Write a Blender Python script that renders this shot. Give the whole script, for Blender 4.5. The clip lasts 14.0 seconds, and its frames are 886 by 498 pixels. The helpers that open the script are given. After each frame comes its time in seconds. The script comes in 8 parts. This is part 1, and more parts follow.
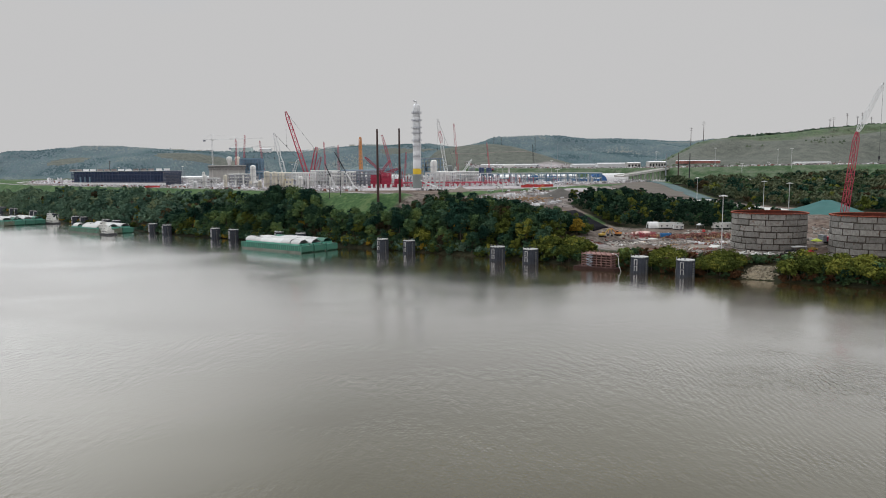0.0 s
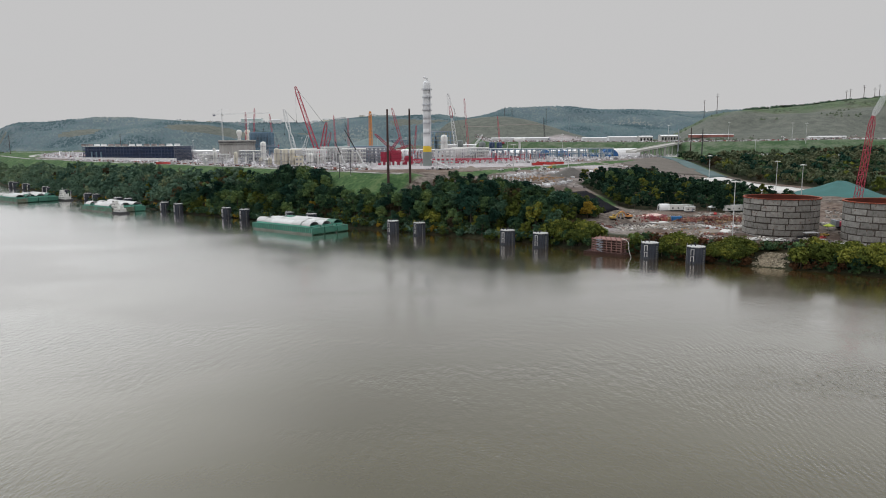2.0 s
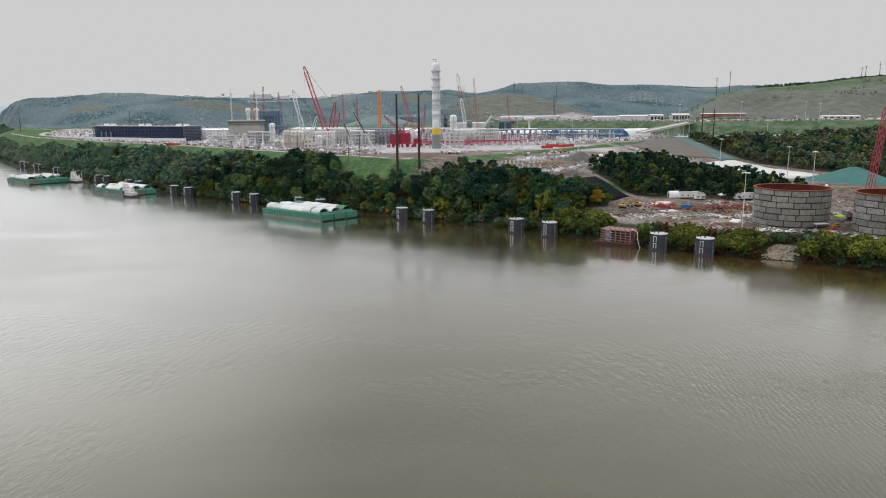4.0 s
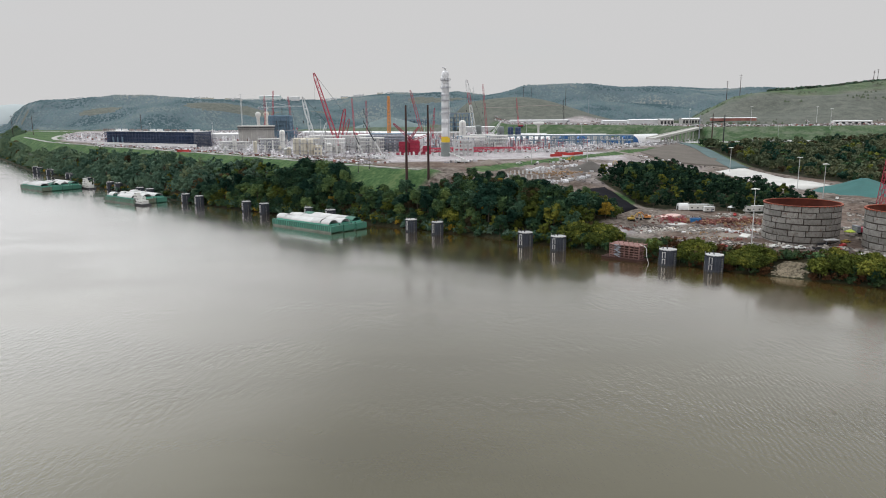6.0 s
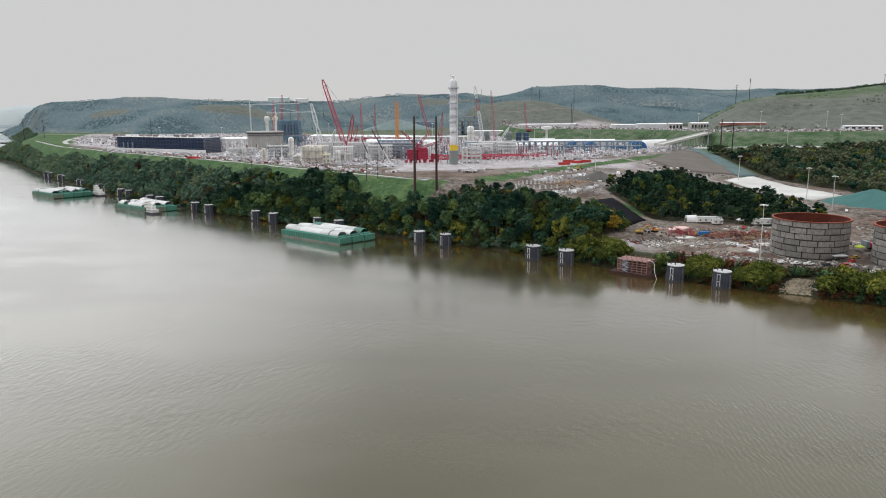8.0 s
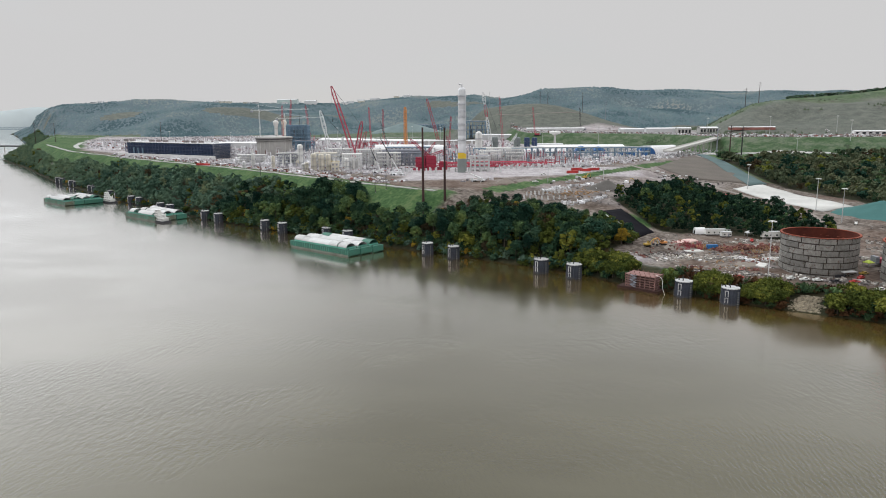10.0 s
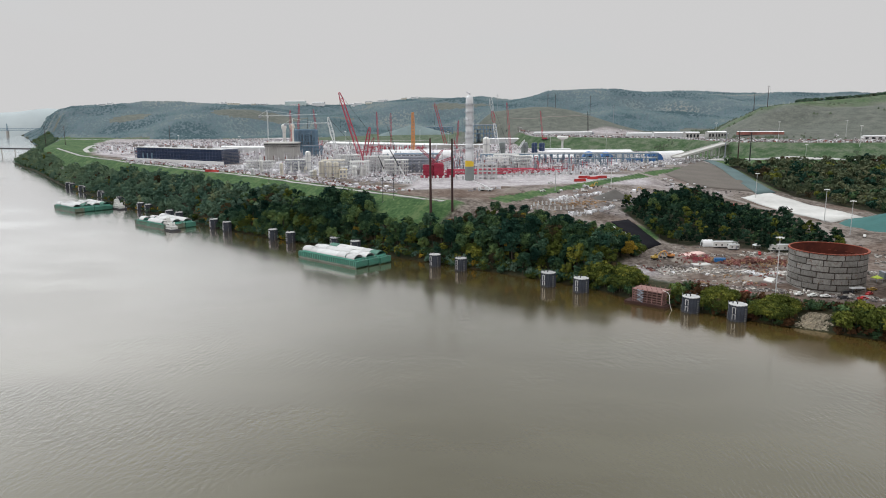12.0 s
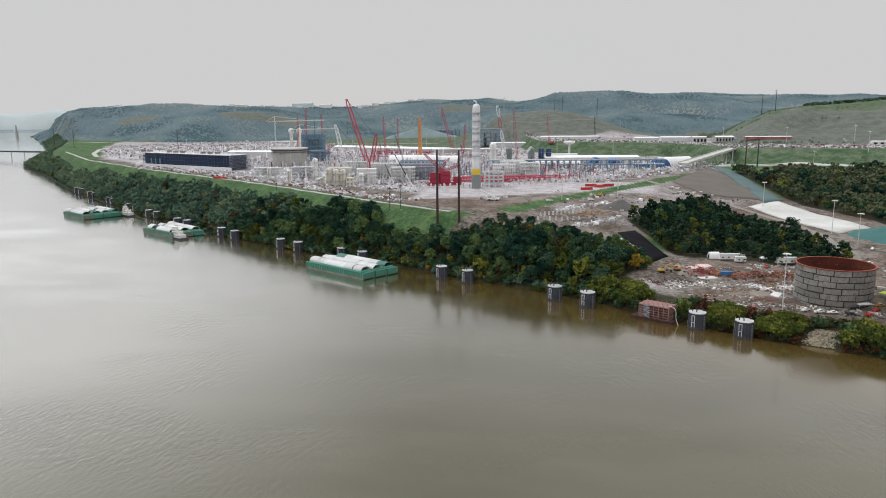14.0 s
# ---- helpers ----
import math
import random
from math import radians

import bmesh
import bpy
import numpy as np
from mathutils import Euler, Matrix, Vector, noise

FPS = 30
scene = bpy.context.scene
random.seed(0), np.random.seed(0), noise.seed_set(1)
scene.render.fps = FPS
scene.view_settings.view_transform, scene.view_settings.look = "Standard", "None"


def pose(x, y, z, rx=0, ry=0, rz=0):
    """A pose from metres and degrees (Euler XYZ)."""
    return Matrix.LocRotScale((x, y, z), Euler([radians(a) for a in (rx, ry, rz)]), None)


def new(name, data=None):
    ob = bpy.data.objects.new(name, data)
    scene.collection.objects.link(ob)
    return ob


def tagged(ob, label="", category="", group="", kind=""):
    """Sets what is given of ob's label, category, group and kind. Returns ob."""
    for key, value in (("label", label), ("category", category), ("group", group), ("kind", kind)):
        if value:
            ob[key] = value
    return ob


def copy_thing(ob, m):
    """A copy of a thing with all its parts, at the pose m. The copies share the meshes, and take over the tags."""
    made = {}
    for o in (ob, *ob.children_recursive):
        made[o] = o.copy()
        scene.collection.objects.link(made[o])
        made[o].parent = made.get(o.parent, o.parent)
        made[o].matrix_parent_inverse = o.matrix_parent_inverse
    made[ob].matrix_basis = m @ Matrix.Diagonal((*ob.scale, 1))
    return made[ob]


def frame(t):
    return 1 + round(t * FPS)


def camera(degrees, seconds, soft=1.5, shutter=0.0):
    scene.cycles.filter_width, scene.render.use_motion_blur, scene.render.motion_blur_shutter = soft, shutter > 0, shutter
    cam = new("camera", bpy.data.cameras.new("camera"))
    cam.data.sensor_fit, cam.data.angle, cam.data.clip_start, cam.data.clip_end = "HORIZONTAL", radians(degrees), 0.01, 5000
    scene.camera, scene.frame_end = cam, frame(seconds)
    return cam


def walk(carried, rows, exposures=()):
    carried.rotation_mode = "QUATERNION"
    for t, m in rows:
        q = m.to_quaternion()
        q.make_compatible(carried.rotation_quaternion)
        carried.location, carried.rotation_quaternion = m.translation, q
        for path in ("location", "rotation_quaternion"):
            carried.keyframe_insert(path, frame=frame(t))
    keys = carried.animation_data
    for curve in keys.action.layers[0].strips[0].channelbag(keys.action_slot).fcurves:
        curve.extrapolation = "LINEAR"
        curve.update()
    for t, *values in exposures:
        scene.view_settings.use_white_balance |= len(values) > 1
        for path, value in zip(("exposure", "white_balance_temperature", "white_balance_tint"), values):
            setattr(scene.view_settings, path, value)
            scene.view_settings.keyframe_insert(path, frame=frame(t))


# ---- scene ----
cam = camera(64.45, 14.0, soft=1.0)
# seconds, yaw, pitch, roll: the drone rises straight up over the river at a steady rate
VIEW = [
    (0.0, -0.36, -6.32, 0.40), (0.5, -0.17, -6.36, 0.40), (1.0, 0.05, -6.40, 0.40), (1.2, 0.13, -6.44, 0.40),
    (1.5, 0.26, -6.91, 0.40), (1.8, 0.38, -7.97, 0.39), (2.0, 0.46, -8.78, 0.39), (2.2, 0.53, -9.58, 0.38),
    (2.5, 0.64, -10.42, 0.37), (2.9, 0.79, -10.79, 0.36), (3.5, 1.01, -10.83, 0.36), (4.5, 1.38, -10.83, 0.35),
    (5.5, 1.75, -10.84, 0.35), (6.5, 2.09, -10.86, 0.35), (7.5, 2.41, -10.86, 0.36), (8.5, 2.74, -10.87, 0.38),
    (9.5, 3.07, -10.87, 0.39), (10.5, 3.39, -10.88, 0.39), (11.5, 3.69, -10.89, 0.39), (12.5, 3.97, -10.89, 0.39),
    (13.5, 4.24, -10.89, 0.40), (14.0, 4.37, -10.89, 0.41),
]
walk(cam, [(t, pose(-0.024 * t, 0.006 * t, 56.16 + 4.344 * t, 90 + p, r, w)) for t, w, p, r in VIEW],
     exposures=((0.0, -0.16), (2.0, -0.16), (4.3, 0.0), (14.0, 0.0)))

# ---- sky and sun: an overcast day ----
SUN_ELEVATION, SUN_AZIMUTH = radians(50), radians(-50)
world = bpy.data.worlds.new("overcast_sky")
scene.world = world
world.use_nodes = True
wt = world.node_tree
wt.nodes.clear()


def wnode(kind, **values):
    nd = wt.nodes.new(kind)
    for key, value in values.items():
        nd.inputs[key].default_value = value
    return nd


w_out, w_bg = wt.nodes.new("ShaderNodeOutputWorld"), wnode("ShaderNodeBackground", Strength=1.0)
w_sky = wt.nodes.new("ShaderNodeTexSky")
w_sky.sky_type, w_sky.sun_disc = "NISHITA", False
w_sky.sun_elevation, w_sky.sun_rotation = SUN_ELEVATION, SUN_AZIMUTH
w_dim = wnode("ShaderNodeMix")
w_dim.data_type, w_dim.blend_type = "RGBA", "MULTIPLY"
w_dim.inputs[0].default_value = 1.0
w_dim.inputs[7].default_value = (0.10, 0.10, 0.10, 1)
wt.links.new(w_sky.outputs[0], w_dim.inputs[6])
w_co, w_map = wt.nodes.new("ShaderNodeTexCoord"), wnode("ShaderNodeMapping", Scale=(1.0, 1.0, 3.2))
w_noise = wnode("ShaderNodeTexNoise", Scale=2.3, Detail=3.0, Roughness=0.5)
w_ramp = wt.nodes.new("ShaderNodeValToRGB")
w_ramp.color_ramp.elements[0].position, w_ramp.color_ramp.elements[0].color = 0.34, (0.93, 0.93, 0.93, 1)
w_ramp.color_ramp.elements[1].position, w_ramp.color_ramp.elements[1].color = 0.46, (1, 1, 1, 1)
w_mix = wnode("ShaderNodeMix")
w_mix.data_type = "RGBA"
w_mix.inputs[7].default_value = (0.615, 0.612, 0.615, 1)
wt.links.new(w_co.outputs["Generated"], w_map.inputs[0])
wt.links.new(w_map.outputs[0], w_noise.inputs["Vector"])
wt.links.new(w_noise.outputs["Fac"], w_ramp.inputs[0])
wt.links.new(w_ramp.outputs[0], w_mix.inputs[0])
wt.links.new(w_dim.outputs[2], w_mix.inputs[6])
# an overcast sky grows brighter towards the zenith, here from just above the view
w_sep = wt.nodes.new("ShaderNodeSeparateXYZ")
w_up = wnode("ShaderNodeMapRange")
w_up.interpolation_type = "SMOOTHSTEP"
for key, value in (("From Min", 0.235), ("From Max", 0.66), ("To Min", 1.0), ("To Max", 2.0)):
    w_up.inputs[key].default_value = value
w_gain = wt.nodes.new("ShaderNodeVectorMath")
w_gain.operation = "SCALE"
wt.links.new(w_co.outputs["Generated"], w_sep.inputs[0])
wt.links.new(w_sep.outputs[2], w_up.inputs["Value"])
wt.links.new(w_mix.outputs[2], w_gain.inputs[0])
# and a glow is added out of view, to brighten the river's left side
w_dot = wt.nodes.new("ShaderNodeVectorMath")
w_dot.operation = "DOT_PRODUCT"
GLOW_ELEVATION = radians(22)   # the added glow sits low in the sun's quarter
w_dot.inputs[1].default_value = (math.sin(SUN_AZIMUTH) * math.cos(GLOW_ELEVATION), math.cos(SUN_AZIMUTH) * math.cos(GLOW_ELEVATION), math.sin(GLOW_ELEVATION))
wt.links.new(w_co.outputs["Generated"], w_dot.inputs[0])
w_glow = wnode("ShaderNodeMapRange")
w_glow.interpolation_type = "SMOOTHSTEP"
for key, value in (("From Min", 0.76), ("From Max", 1.0), ("To Min", 0.0), ("To Max", 1.28)):
    w_glow.inputs[key].default_value = value
wt.links.new(w_dot.outputs["Value"], w_glow.inputs["Value"])
w_sum = wt.nodes.new("ShaderNodeMath")
wt.links.new(w_up.outputs[0], w_sum.inputs[0])
# keeps the added glow above the top of the view
w_fade = wnode("ShaderNodeMapRange")
w_fade.interpolation_type = "SMOOTHSTEP"
for key, value in (("From Min", 0.232), ("From Max", 0.29), ("To Min", 0.0), ("To Max", 1.0)):
    w_fade.inputs[key].default_value = value
wt.links.new(w_sep.outputs[2], w_fade.inputs["Value"])
w_soft = wt.nodes.new("ShaderNodeMath")
w_soft.operation = "MULTIPLY"
wt.links.new(w_glow.outputs[0], w_soft.inputs[0])
wt.links.new(w_fade.outputs[0], w_soft.inputs[1])
wt.links.new(w_soft.outputs[0], w_sum.inputs[1])
wt.links.new(w_sum.outputs[0], w_gain.inputs["Scale"])
# broad folds added to the unseen sky, to vary the river's reflections
w_fold = wnode("ShaderNodeTexNoise", Scale=1.6, Detail=2.0, Roughness=0.45)
w_foldmap = wnode("ShaderNodeMapping", Scale=(1.0, 1.0, 1.3), Location=(3.1, 0.4, 0.0))
wt.links.new(w_co.outputs["Generated"], w_foldmap.inputs[0])
wt.links.new(w_foldmap.outputs[0], w_fold.inputs["Vector"])
w_deep = wnode("ShaderNodeMapRange")
for key, value in (("From Min", 0.36), ("From Max", 0.62), ("To Min", 0.92), ("To Max", 1.22)):
    w_deep.inputs[key].default_value = value
wt.links.new(w_fold.outputs["Fac"], w_deep.inputs["Value"])
w_even = wnode("ShaderNodeMix")   # the low sky is an even grey
w_even.inputs[2].default_value = 1.0
wt.links.new(w_fade.outputs[0], w_even.inputs[0])
wt.links.new(w_deep.outputs[0], w_even.inputs[3])
w_fin = wt.nodes.new("ShaderNodeVectorMath")
w_fin.operation = "SCALE"
wt.links.new(w_gain.outputs[0], w_fin.inputs[0])
wt.links.new(w_even.outputs[0], w_fin.inputs["Scale"])
wt.links.new(w_fin.outputs[0], w_bg.inputs[0])
wt.links.new(w_bg.outputs[0], w_out.inputs[0])

sun_data = bpy.data.lights.new("sun", "SUN")
sun_data.energy, sun_data.angle, sun_data.color = 1.2, radians(20), (0.80, 0.95, 1.0)
sun = new("sun", sun_data)
sun.rotation_euler = Vector((math.sin(SUN_AZIMUTH) * math.cos(SUN_ELEVATION), math.cos(SUN_AZIMUTH) * math.cos(SUN_ELEVATION),
                             math.sin(SUN_ELEVATION))).to_track_quat("Z", "Y").to_euler()


# ---- materials ----
def material(name, base, rough=0.7, metal=0.0, vary=0.25, grain=1.0, stain=0.08, bump=0.15, per="object", dark=None, spec=0.3, mottle=None):
    """A surface with two scales of variation: grain (metres^-1) and larger stains, and a tint that differs from piece to piece."""
    m = bpy.data.materials.new(name)
    m.use_nodes = True
    nt = m.node_tree
    bsdf = nt.nodes["Principled BSDF"]
    bsdf.inputs["Roughness"].default_value, bsdf.inputs["Metallic"].default_value = rough, metal
    bsdf.inputs["Specular IOR Level"].default_value = spec
    co = nt.nodes.new("ShaderNodeTexCoord")

    def tex(scale, detail=4.0):
        nd = nt.nodes.new("ShaderNodeTexNoise")
        nd.inputs["Scale"].default_value, nd.inputs["Detail"].default_value = scale, detail
        nt.links.new(co.outputs["Object"], nd.inputs["Vector"])
        return nd

    fine, large = tex(grain), tex(stain)
    second = dark or tuple(c * (1 - vary) for c in base)
    first = mottle or tuple(min(1, c * (1 + vary * 0.5)) for c in base)
    mix1 = nt.nodes.new("ShaderNodeMix")
    mix1.data_type = "RGBA"
    mix1.inputs[6].default_value, mix1.inputs[7].default_value = (*second, 1), (*first, 1)
    add = nt.nodes.new("ShaderNodeMath")
    add.operation = "MULTIPLY_ADD"
    add.inputs[1].default_value = 0.6
    nt.links.new(fine.outputs["Fac"], add.inputs[0])
    half = nt.nodes.new("ShaderNodeMath")
    half.operation = "MULTIPLY_ADD"
    half.inputs[1].default_value, half.inputs[2].default_value = 1.3, -0.45
    nt.links.new(large.outputs["Fac"], half.inputs[0])
    nt.links.new(half.outputs[0], add.inputs[2])
    nt.links.new(add.outputs[0], mix1.inputs[0])
    tint = nt.nodes.new("ShaderNodeHueSaturation")
    if per == "island":
        rnd = nt.nodes.new("ShaderNodeNewGeometry").outputs["Random Per Island"]
    else:
        rnd = nt.nodes.new("ShaderNodeObjectInfo").outputs["Random"]
    rng = nt.nodes.new("ShaderNodeMapRange")
    rng.inputs["To Min"].default_value, rng.inputs["To Max"].default_value = 1 - vary * 0.8, 1 + vary * 0.6
    nt.links.new(rnd, rng.inputs["Value"])
    nt.links.new(rng.outputs[0], tint.inputs["Value"])
    nt.links.new(mix1.outputs[2], tint.inputs["Color"])
    nt.links.new(tint.outputs[0], bsdf.inputs["Base Color"])
    if bump:
        bp = nt.nodes.new("ShaderNodeBump")
        bp.inputs["Strength"].default_value, bp.inputs["Distance"].default_value = bump, 0.3 / max(grain, 0.3)
        nt.links.new(fine.outputs["Fac"], bp.inputs["Height"])
        nt.links.new(bp.outputs[0], bsdf.inputs["Normal"])
    return m


def leaf_material(name, colours, rough=0.75, broad=0.11, island=0.24, swing=1.4):
    """Foliage: each clump takes its own colour from a ramp; the whole tree shifts with the object's random value."""
    m = bpy.data.materials.new(name)
    m.use_nodes = True
    nt = m.node_tree
    bsdf = nt.nodes["Principled BSDF"]
    bsdf.inputs["Roughness"].default_value, bsdf.inputs["Specular IOR Level"].default_value = rough, 0.03
    ramp = nt.nodes.new("ShaderNodeValToRGB")
    while len(ramp.color_ramp.elements) < len(colours):
        ramp.color_ramp.elements.new(0.5)
    for i, c in enumerate(colours):
        ramp.color_ramp.elements[i].position, ramp.color_ramp.elements[i].color = i / (len(colours) - 1), (*c, 1)
    geo, info, mix = nt.nodes.new("ShaderNodeNewGeometry"), nt.nodes.new("ShaderNodeObjectInfo"), nt.nodes.new("ShaderNodeMix")
    mix.inputs[0].default_value = island
    co, big = nt.nodes.new("ShaderNodeTexCoord"), nt.nodes.new("ShaderNodeTexNoise")
    big.inputs["Scale"].default_value, big.inputs["Detail"].default_value = broad, 2.0
    nt.links.new(co.outputs["Object"], big.inputs["Vector"])
    both = nt.nodes.new("ShaderNodeMath")
    both.operation = "MULTIPLY_ADD"
    both.inputs[1].default_value = 0.75
    nt.links.new(info.outputs["Random"], both.inputs[0])
    cut = nt.nodes.new("ShaderNodeMath")
    cut.operation = "MULTIPLY_ADD"
    cut.inputs[1].default_value, cut.inputs[2].default_value = swing, 0.12 - 0.5 * swing
    nt.links.new(big.outputs["Fac"], cut.inputs[0])
    nt.links.new(cut.outputs[0], both.inputs[2])
    nt.links.new(both.outputs[0], mix.inputs[2])
    nt.links.new(geo.outputs["Random Per Island"], mix.inputs[3])
    nt.links.new(mix.outputs[0], ramp.inputs[0])
    nt.links.new(ramp.outputs[0], bsdf.inputs["Base Color"])
    return m


def plate_material():
    """Bare rolled plate: each sheet its own grey, with runs of rust and dirt down it and blotches of mill scale."""
    m = bpy.data.materials.new("mill_scale_plate")
    m.use_nodes = True
    nt = m.node_tree
    bsdf = nt.nodes["Principled BSDF"]
    bsdf.inputs["Roughness"].default_value, bsdf.inputs["Metallic"].default_value, bsdf.inputs["Specular IOR Level"].default_value = 0.75, 0.1, 0.25
    co, info = nt.nodes.new("ShaderNodeTexCoord"), nt.nodes.new("ShaderNodeObjectInfo")
    apart = nt.nodes.new("ShaderNodeVectorMath")
    apart.operation = "MULTIPLY_ADD"
    apart.inputs[1].default_value = (1, 1, 1)
    far = nt.nodes.new("ShaderNodeMath")
    far.operation = "MULTIPLY"
    far.inputs[1].default_value = 90.0
    nt.links.new(info.outputs["Random"], far.inputs[0])
    nt.links.new(co.outputs["Object"], apart.inputs[0])
    nt.links.new(far.outputs[0], apart.inputs[2])

    def tex(stretch, scale, lo, hi):
        mp, nd, rg = nt.nodes.new("ShaderNodeMapping"), nt.nodes.new("ShaderNodeTexNoise"), nt.nodes.new("ShaderNodeMapRange")
        mp.inputs["Scale"].default_value = stretch
        nd.inputs["Scale"].default_value, nd.inputs["Detail"].default_value = scale, 4.0
        rg.inputs["From Min"].default_value, rg.inputs["From Max"].default_value = lo, hi
        nt.links.new(apart.outputs[0], mp.inputs[0])
        nt.links.new(mp.outputs[0], nd.inputs["Vector"])
        nt.links.new(nd.outputs["Fac"], rg.inputs["Value"])
        return rg.outputs[0]

    colour = None
    for fac, c in ((None, (0.240, 0.230, 0.215)), (tex((1, 1, 1), 0.5, 0.45, 0.68), (0.17, 0.163, 0.152)), (tex((1, 1, 0.35), 1.1, 0.55, 0.85), (0.35, 0.34, 0.32)),
                   (tex((1, 1, 0.3), 0.9, 0.60, 0.85), (0.11, 0.075, 0.058)), (tex((1, 1, 1), 0.9, 0.60, 0.72), (0.115, 0.060, 0.040))):
        if fac is None:
            colour = c
            continue
        mx = nt.nodes.new("ShaderNodeMix")
        mx.data_type = "RGBA"
        mx.inputs[7].default_value = (*c, 1)
        nt.links.new(fac, mx.inputs[0])
        if isinstance(colour, tuple):
            mx.inputs[6].default_value = (*colour, 1)
        else:
            nt.links.new(colour, mx.inputs[6])
        colour = mx.outputs[2]
    tint, rng = nt.nodes.new("ShaderNodeHueSaturation"), nt.nodes.new("ShaderNodeMapRange")
    rng.inputs["To Min"].default_value, rng.inputs["To Max"].default_value = 0.72, 1.2
    nt.links.new(info.outputs["Random"], rng.inputs["Value"])
    nt.links.new(rng.outputs[0], tint.inputs["Value"])
    nt.links.new(colour, tint.inputs["Color"])
    nt.links.new(tint.outputs[0], bsdf.inputs["Base Color"])
    return m


M = {}
M["concrete"] = material("concrete", (0.47, 0.46, 0.44), 0.85, grain=0.8, stain=0.1)
M["fender_grey"] = material("weathered_fender", (0.15, 0.155, 0.16), 0.85, grain=1.5, stain=0.3)
M["cell_cap"] = material("worn_concrete_cap", (0.40, 0.40, 0.40), 0.85, grain=1.5, stain=0.25)
M["cap"] = material("pale_concrete", (0.60, 0.60, 0.61), 0.8, grain=1.5, stain=0.2)
M["pile_steel"] = material("dark_sheet_pile_steel", (0.072, 0.082, 0.105), 0.7, 0.1, grain=1.2, stain=0.25, dark=(0.022, 0.025, 0.036))
M["scaffold_pink"] = material("weathered_red_planking", (0.27, 0.15, 0.135), 0.8, grain=0.8, stain=0.3, vary=0.3)
M["dark_rust"] = material("dark_rusty_hull", (0.055, 0.026, 0.022), 0.8, grain=0.6, stain=0.2)
M["white_paint"] = material("white_paint", (0.72, 0.72, 0.70), 0.5, grain=1.0, vary=0.15)
M["barge_green"] = material("barge_green_paint", (0.030, 0.185, 0.135), 0.6, grain=0.5, stain=0.12, dark=(0.07, 0.12, 0.09))
M["rust_hull"] = material("scuffed_hull", (0.12, 0.22, 0.17), 0.7, grain=0.6, stain=0.15, dark=(0.12, 0.075, 0.05))
M["barge_rib"] = material("pale_green_rib", (0.13, 0.38, 0.30), 0.6, grain=0.6, vary=0.3)
M["waterline"] = material("scuffed_waterline", (0.24, 0.27, 0.24), 0.8, grain=0.5, stain=0.15, dark=(0.10, 0.10, 0.08))
M["cover_white"] = material("fibreglass_cover", (0.58, 0.58, 0.58), 0.6, grain=0.7, stain=0.15, vary=0.18)
M["opening_dark"] = material("opening_dark", (0.05, 0.05, 0.055), 0.8)
M["tank_plate"] = plate_material()
M["tank_seam"] = material("seam_shadow_steel", (0.05, 0.04, 0.035), 0.8)
M["rust"] = material("rust_red_primer", (0.12, 0.028, 0.016), 0.85, grain=0.5, stain=0.12, vary=0.4, dark=(0.040, 0.010, 0.008))
M["rim"] = material("orange_red_rim", (0.27, 0.065, 0.035), 0.7, grain=1.0, vary=0.3)
M["red_steel"] = material("red_painted_steel", (0.36, 0.035, 0.07), 0.55, grain=0.6, vary=0.25)
M["crane_red"] = material("crane_red", (0.42, 0.05, 0.085), 0.5, vary=0.2)
M["crane_white"] = material("crane_white", (0.70, 0.71, 0.72), 0.5, vary=0.12)
M["orange"] = material("orange_paint", (0.66, 0.29, 0.10), 0.5, vary=0.15)
M["black_steel"] = material("black_steel", (0.035, 0.035, 0.04), 0.6, vary=0.25)
M["weathered_steel"] = material("weathered_pole_steel", (0.055, 0.03, 0.028), 0.7, grain=0.5, stain=0.1)
# both steel colours lightened and blued, standing in for haze over the plant
M["grey_steel"] = material("grey_steelwork", (0.30, 0.315, 0.36), 0.6, 0.1, grain=0.5)
M["blue_steel"] = material("blue_grey_steelwork", (0.18, 0.28, 0.37), 0.6, 0.1, grain=0.5)
M["tower_white"] = material("insulated_tower_cladding", (0.70, 0.715, 0.74), 0.45, 0.1, grain=0.35, stain=0.08, vary=0.14)
M["tower_grey"] = material("grey_tower_skirt", (0.22, 0.25, 0.245), 0.7)
M["yellow"] = material("yellow_band", (0.72, 0.50, 0.05), 0.6, vary=0.12)
M["cream"] = material("cream_paint", (0.66, 0.62, 0.53), 0.6, vary=0.15)
M["navy"] = material("navy_fill_panels", (0.030, 0.055, 0.125), 0.55, grain=0.4, stain=0.06, vary=0.35)
# paler copy of the navy, so that posts and girts look lit
M["navy_lit"] = material("navy_lit_frame", (0.07, 0.095, 0.17), 0.55, grain=0.4, vary=0.3)
M["tent"] = material("white_tent_fabric", (0.76, 0.76, 0.77), 0.6, grain=0.3, vary=0.1)
M["tent_blue"] = material("blue_tent_fabric", (0.05, 0.16, 0.40), 0.6, grain=0.3, vary=0.2)
M["roof_grey"] = material("pale_roof", (0.55, 0.56, 0.57), 0.6, grain=0.2, vary=0.15)
M["debris"] = material("mixed_site_material", (0.24, 0.215, 0.21), 0.8, per="island", vary=0.8, grain=0.5)
M["debris_pale"] = material("grey_and_tan_rubble", (0.46, 0.43, 0.40), 0.8, per="island", vary=0.85, grain=0.5)
M["spoil_gravel"] = material("grey_green_spoil", (0.16, 0.21, 0.215), 0.9, grain=0.2, stain=0.03, vary=0.3)
M["lime_fabric"] = material("lime_fabric", (0.55, 0.68, 0.10), 0.7, grain=0.4, vary=0.1)
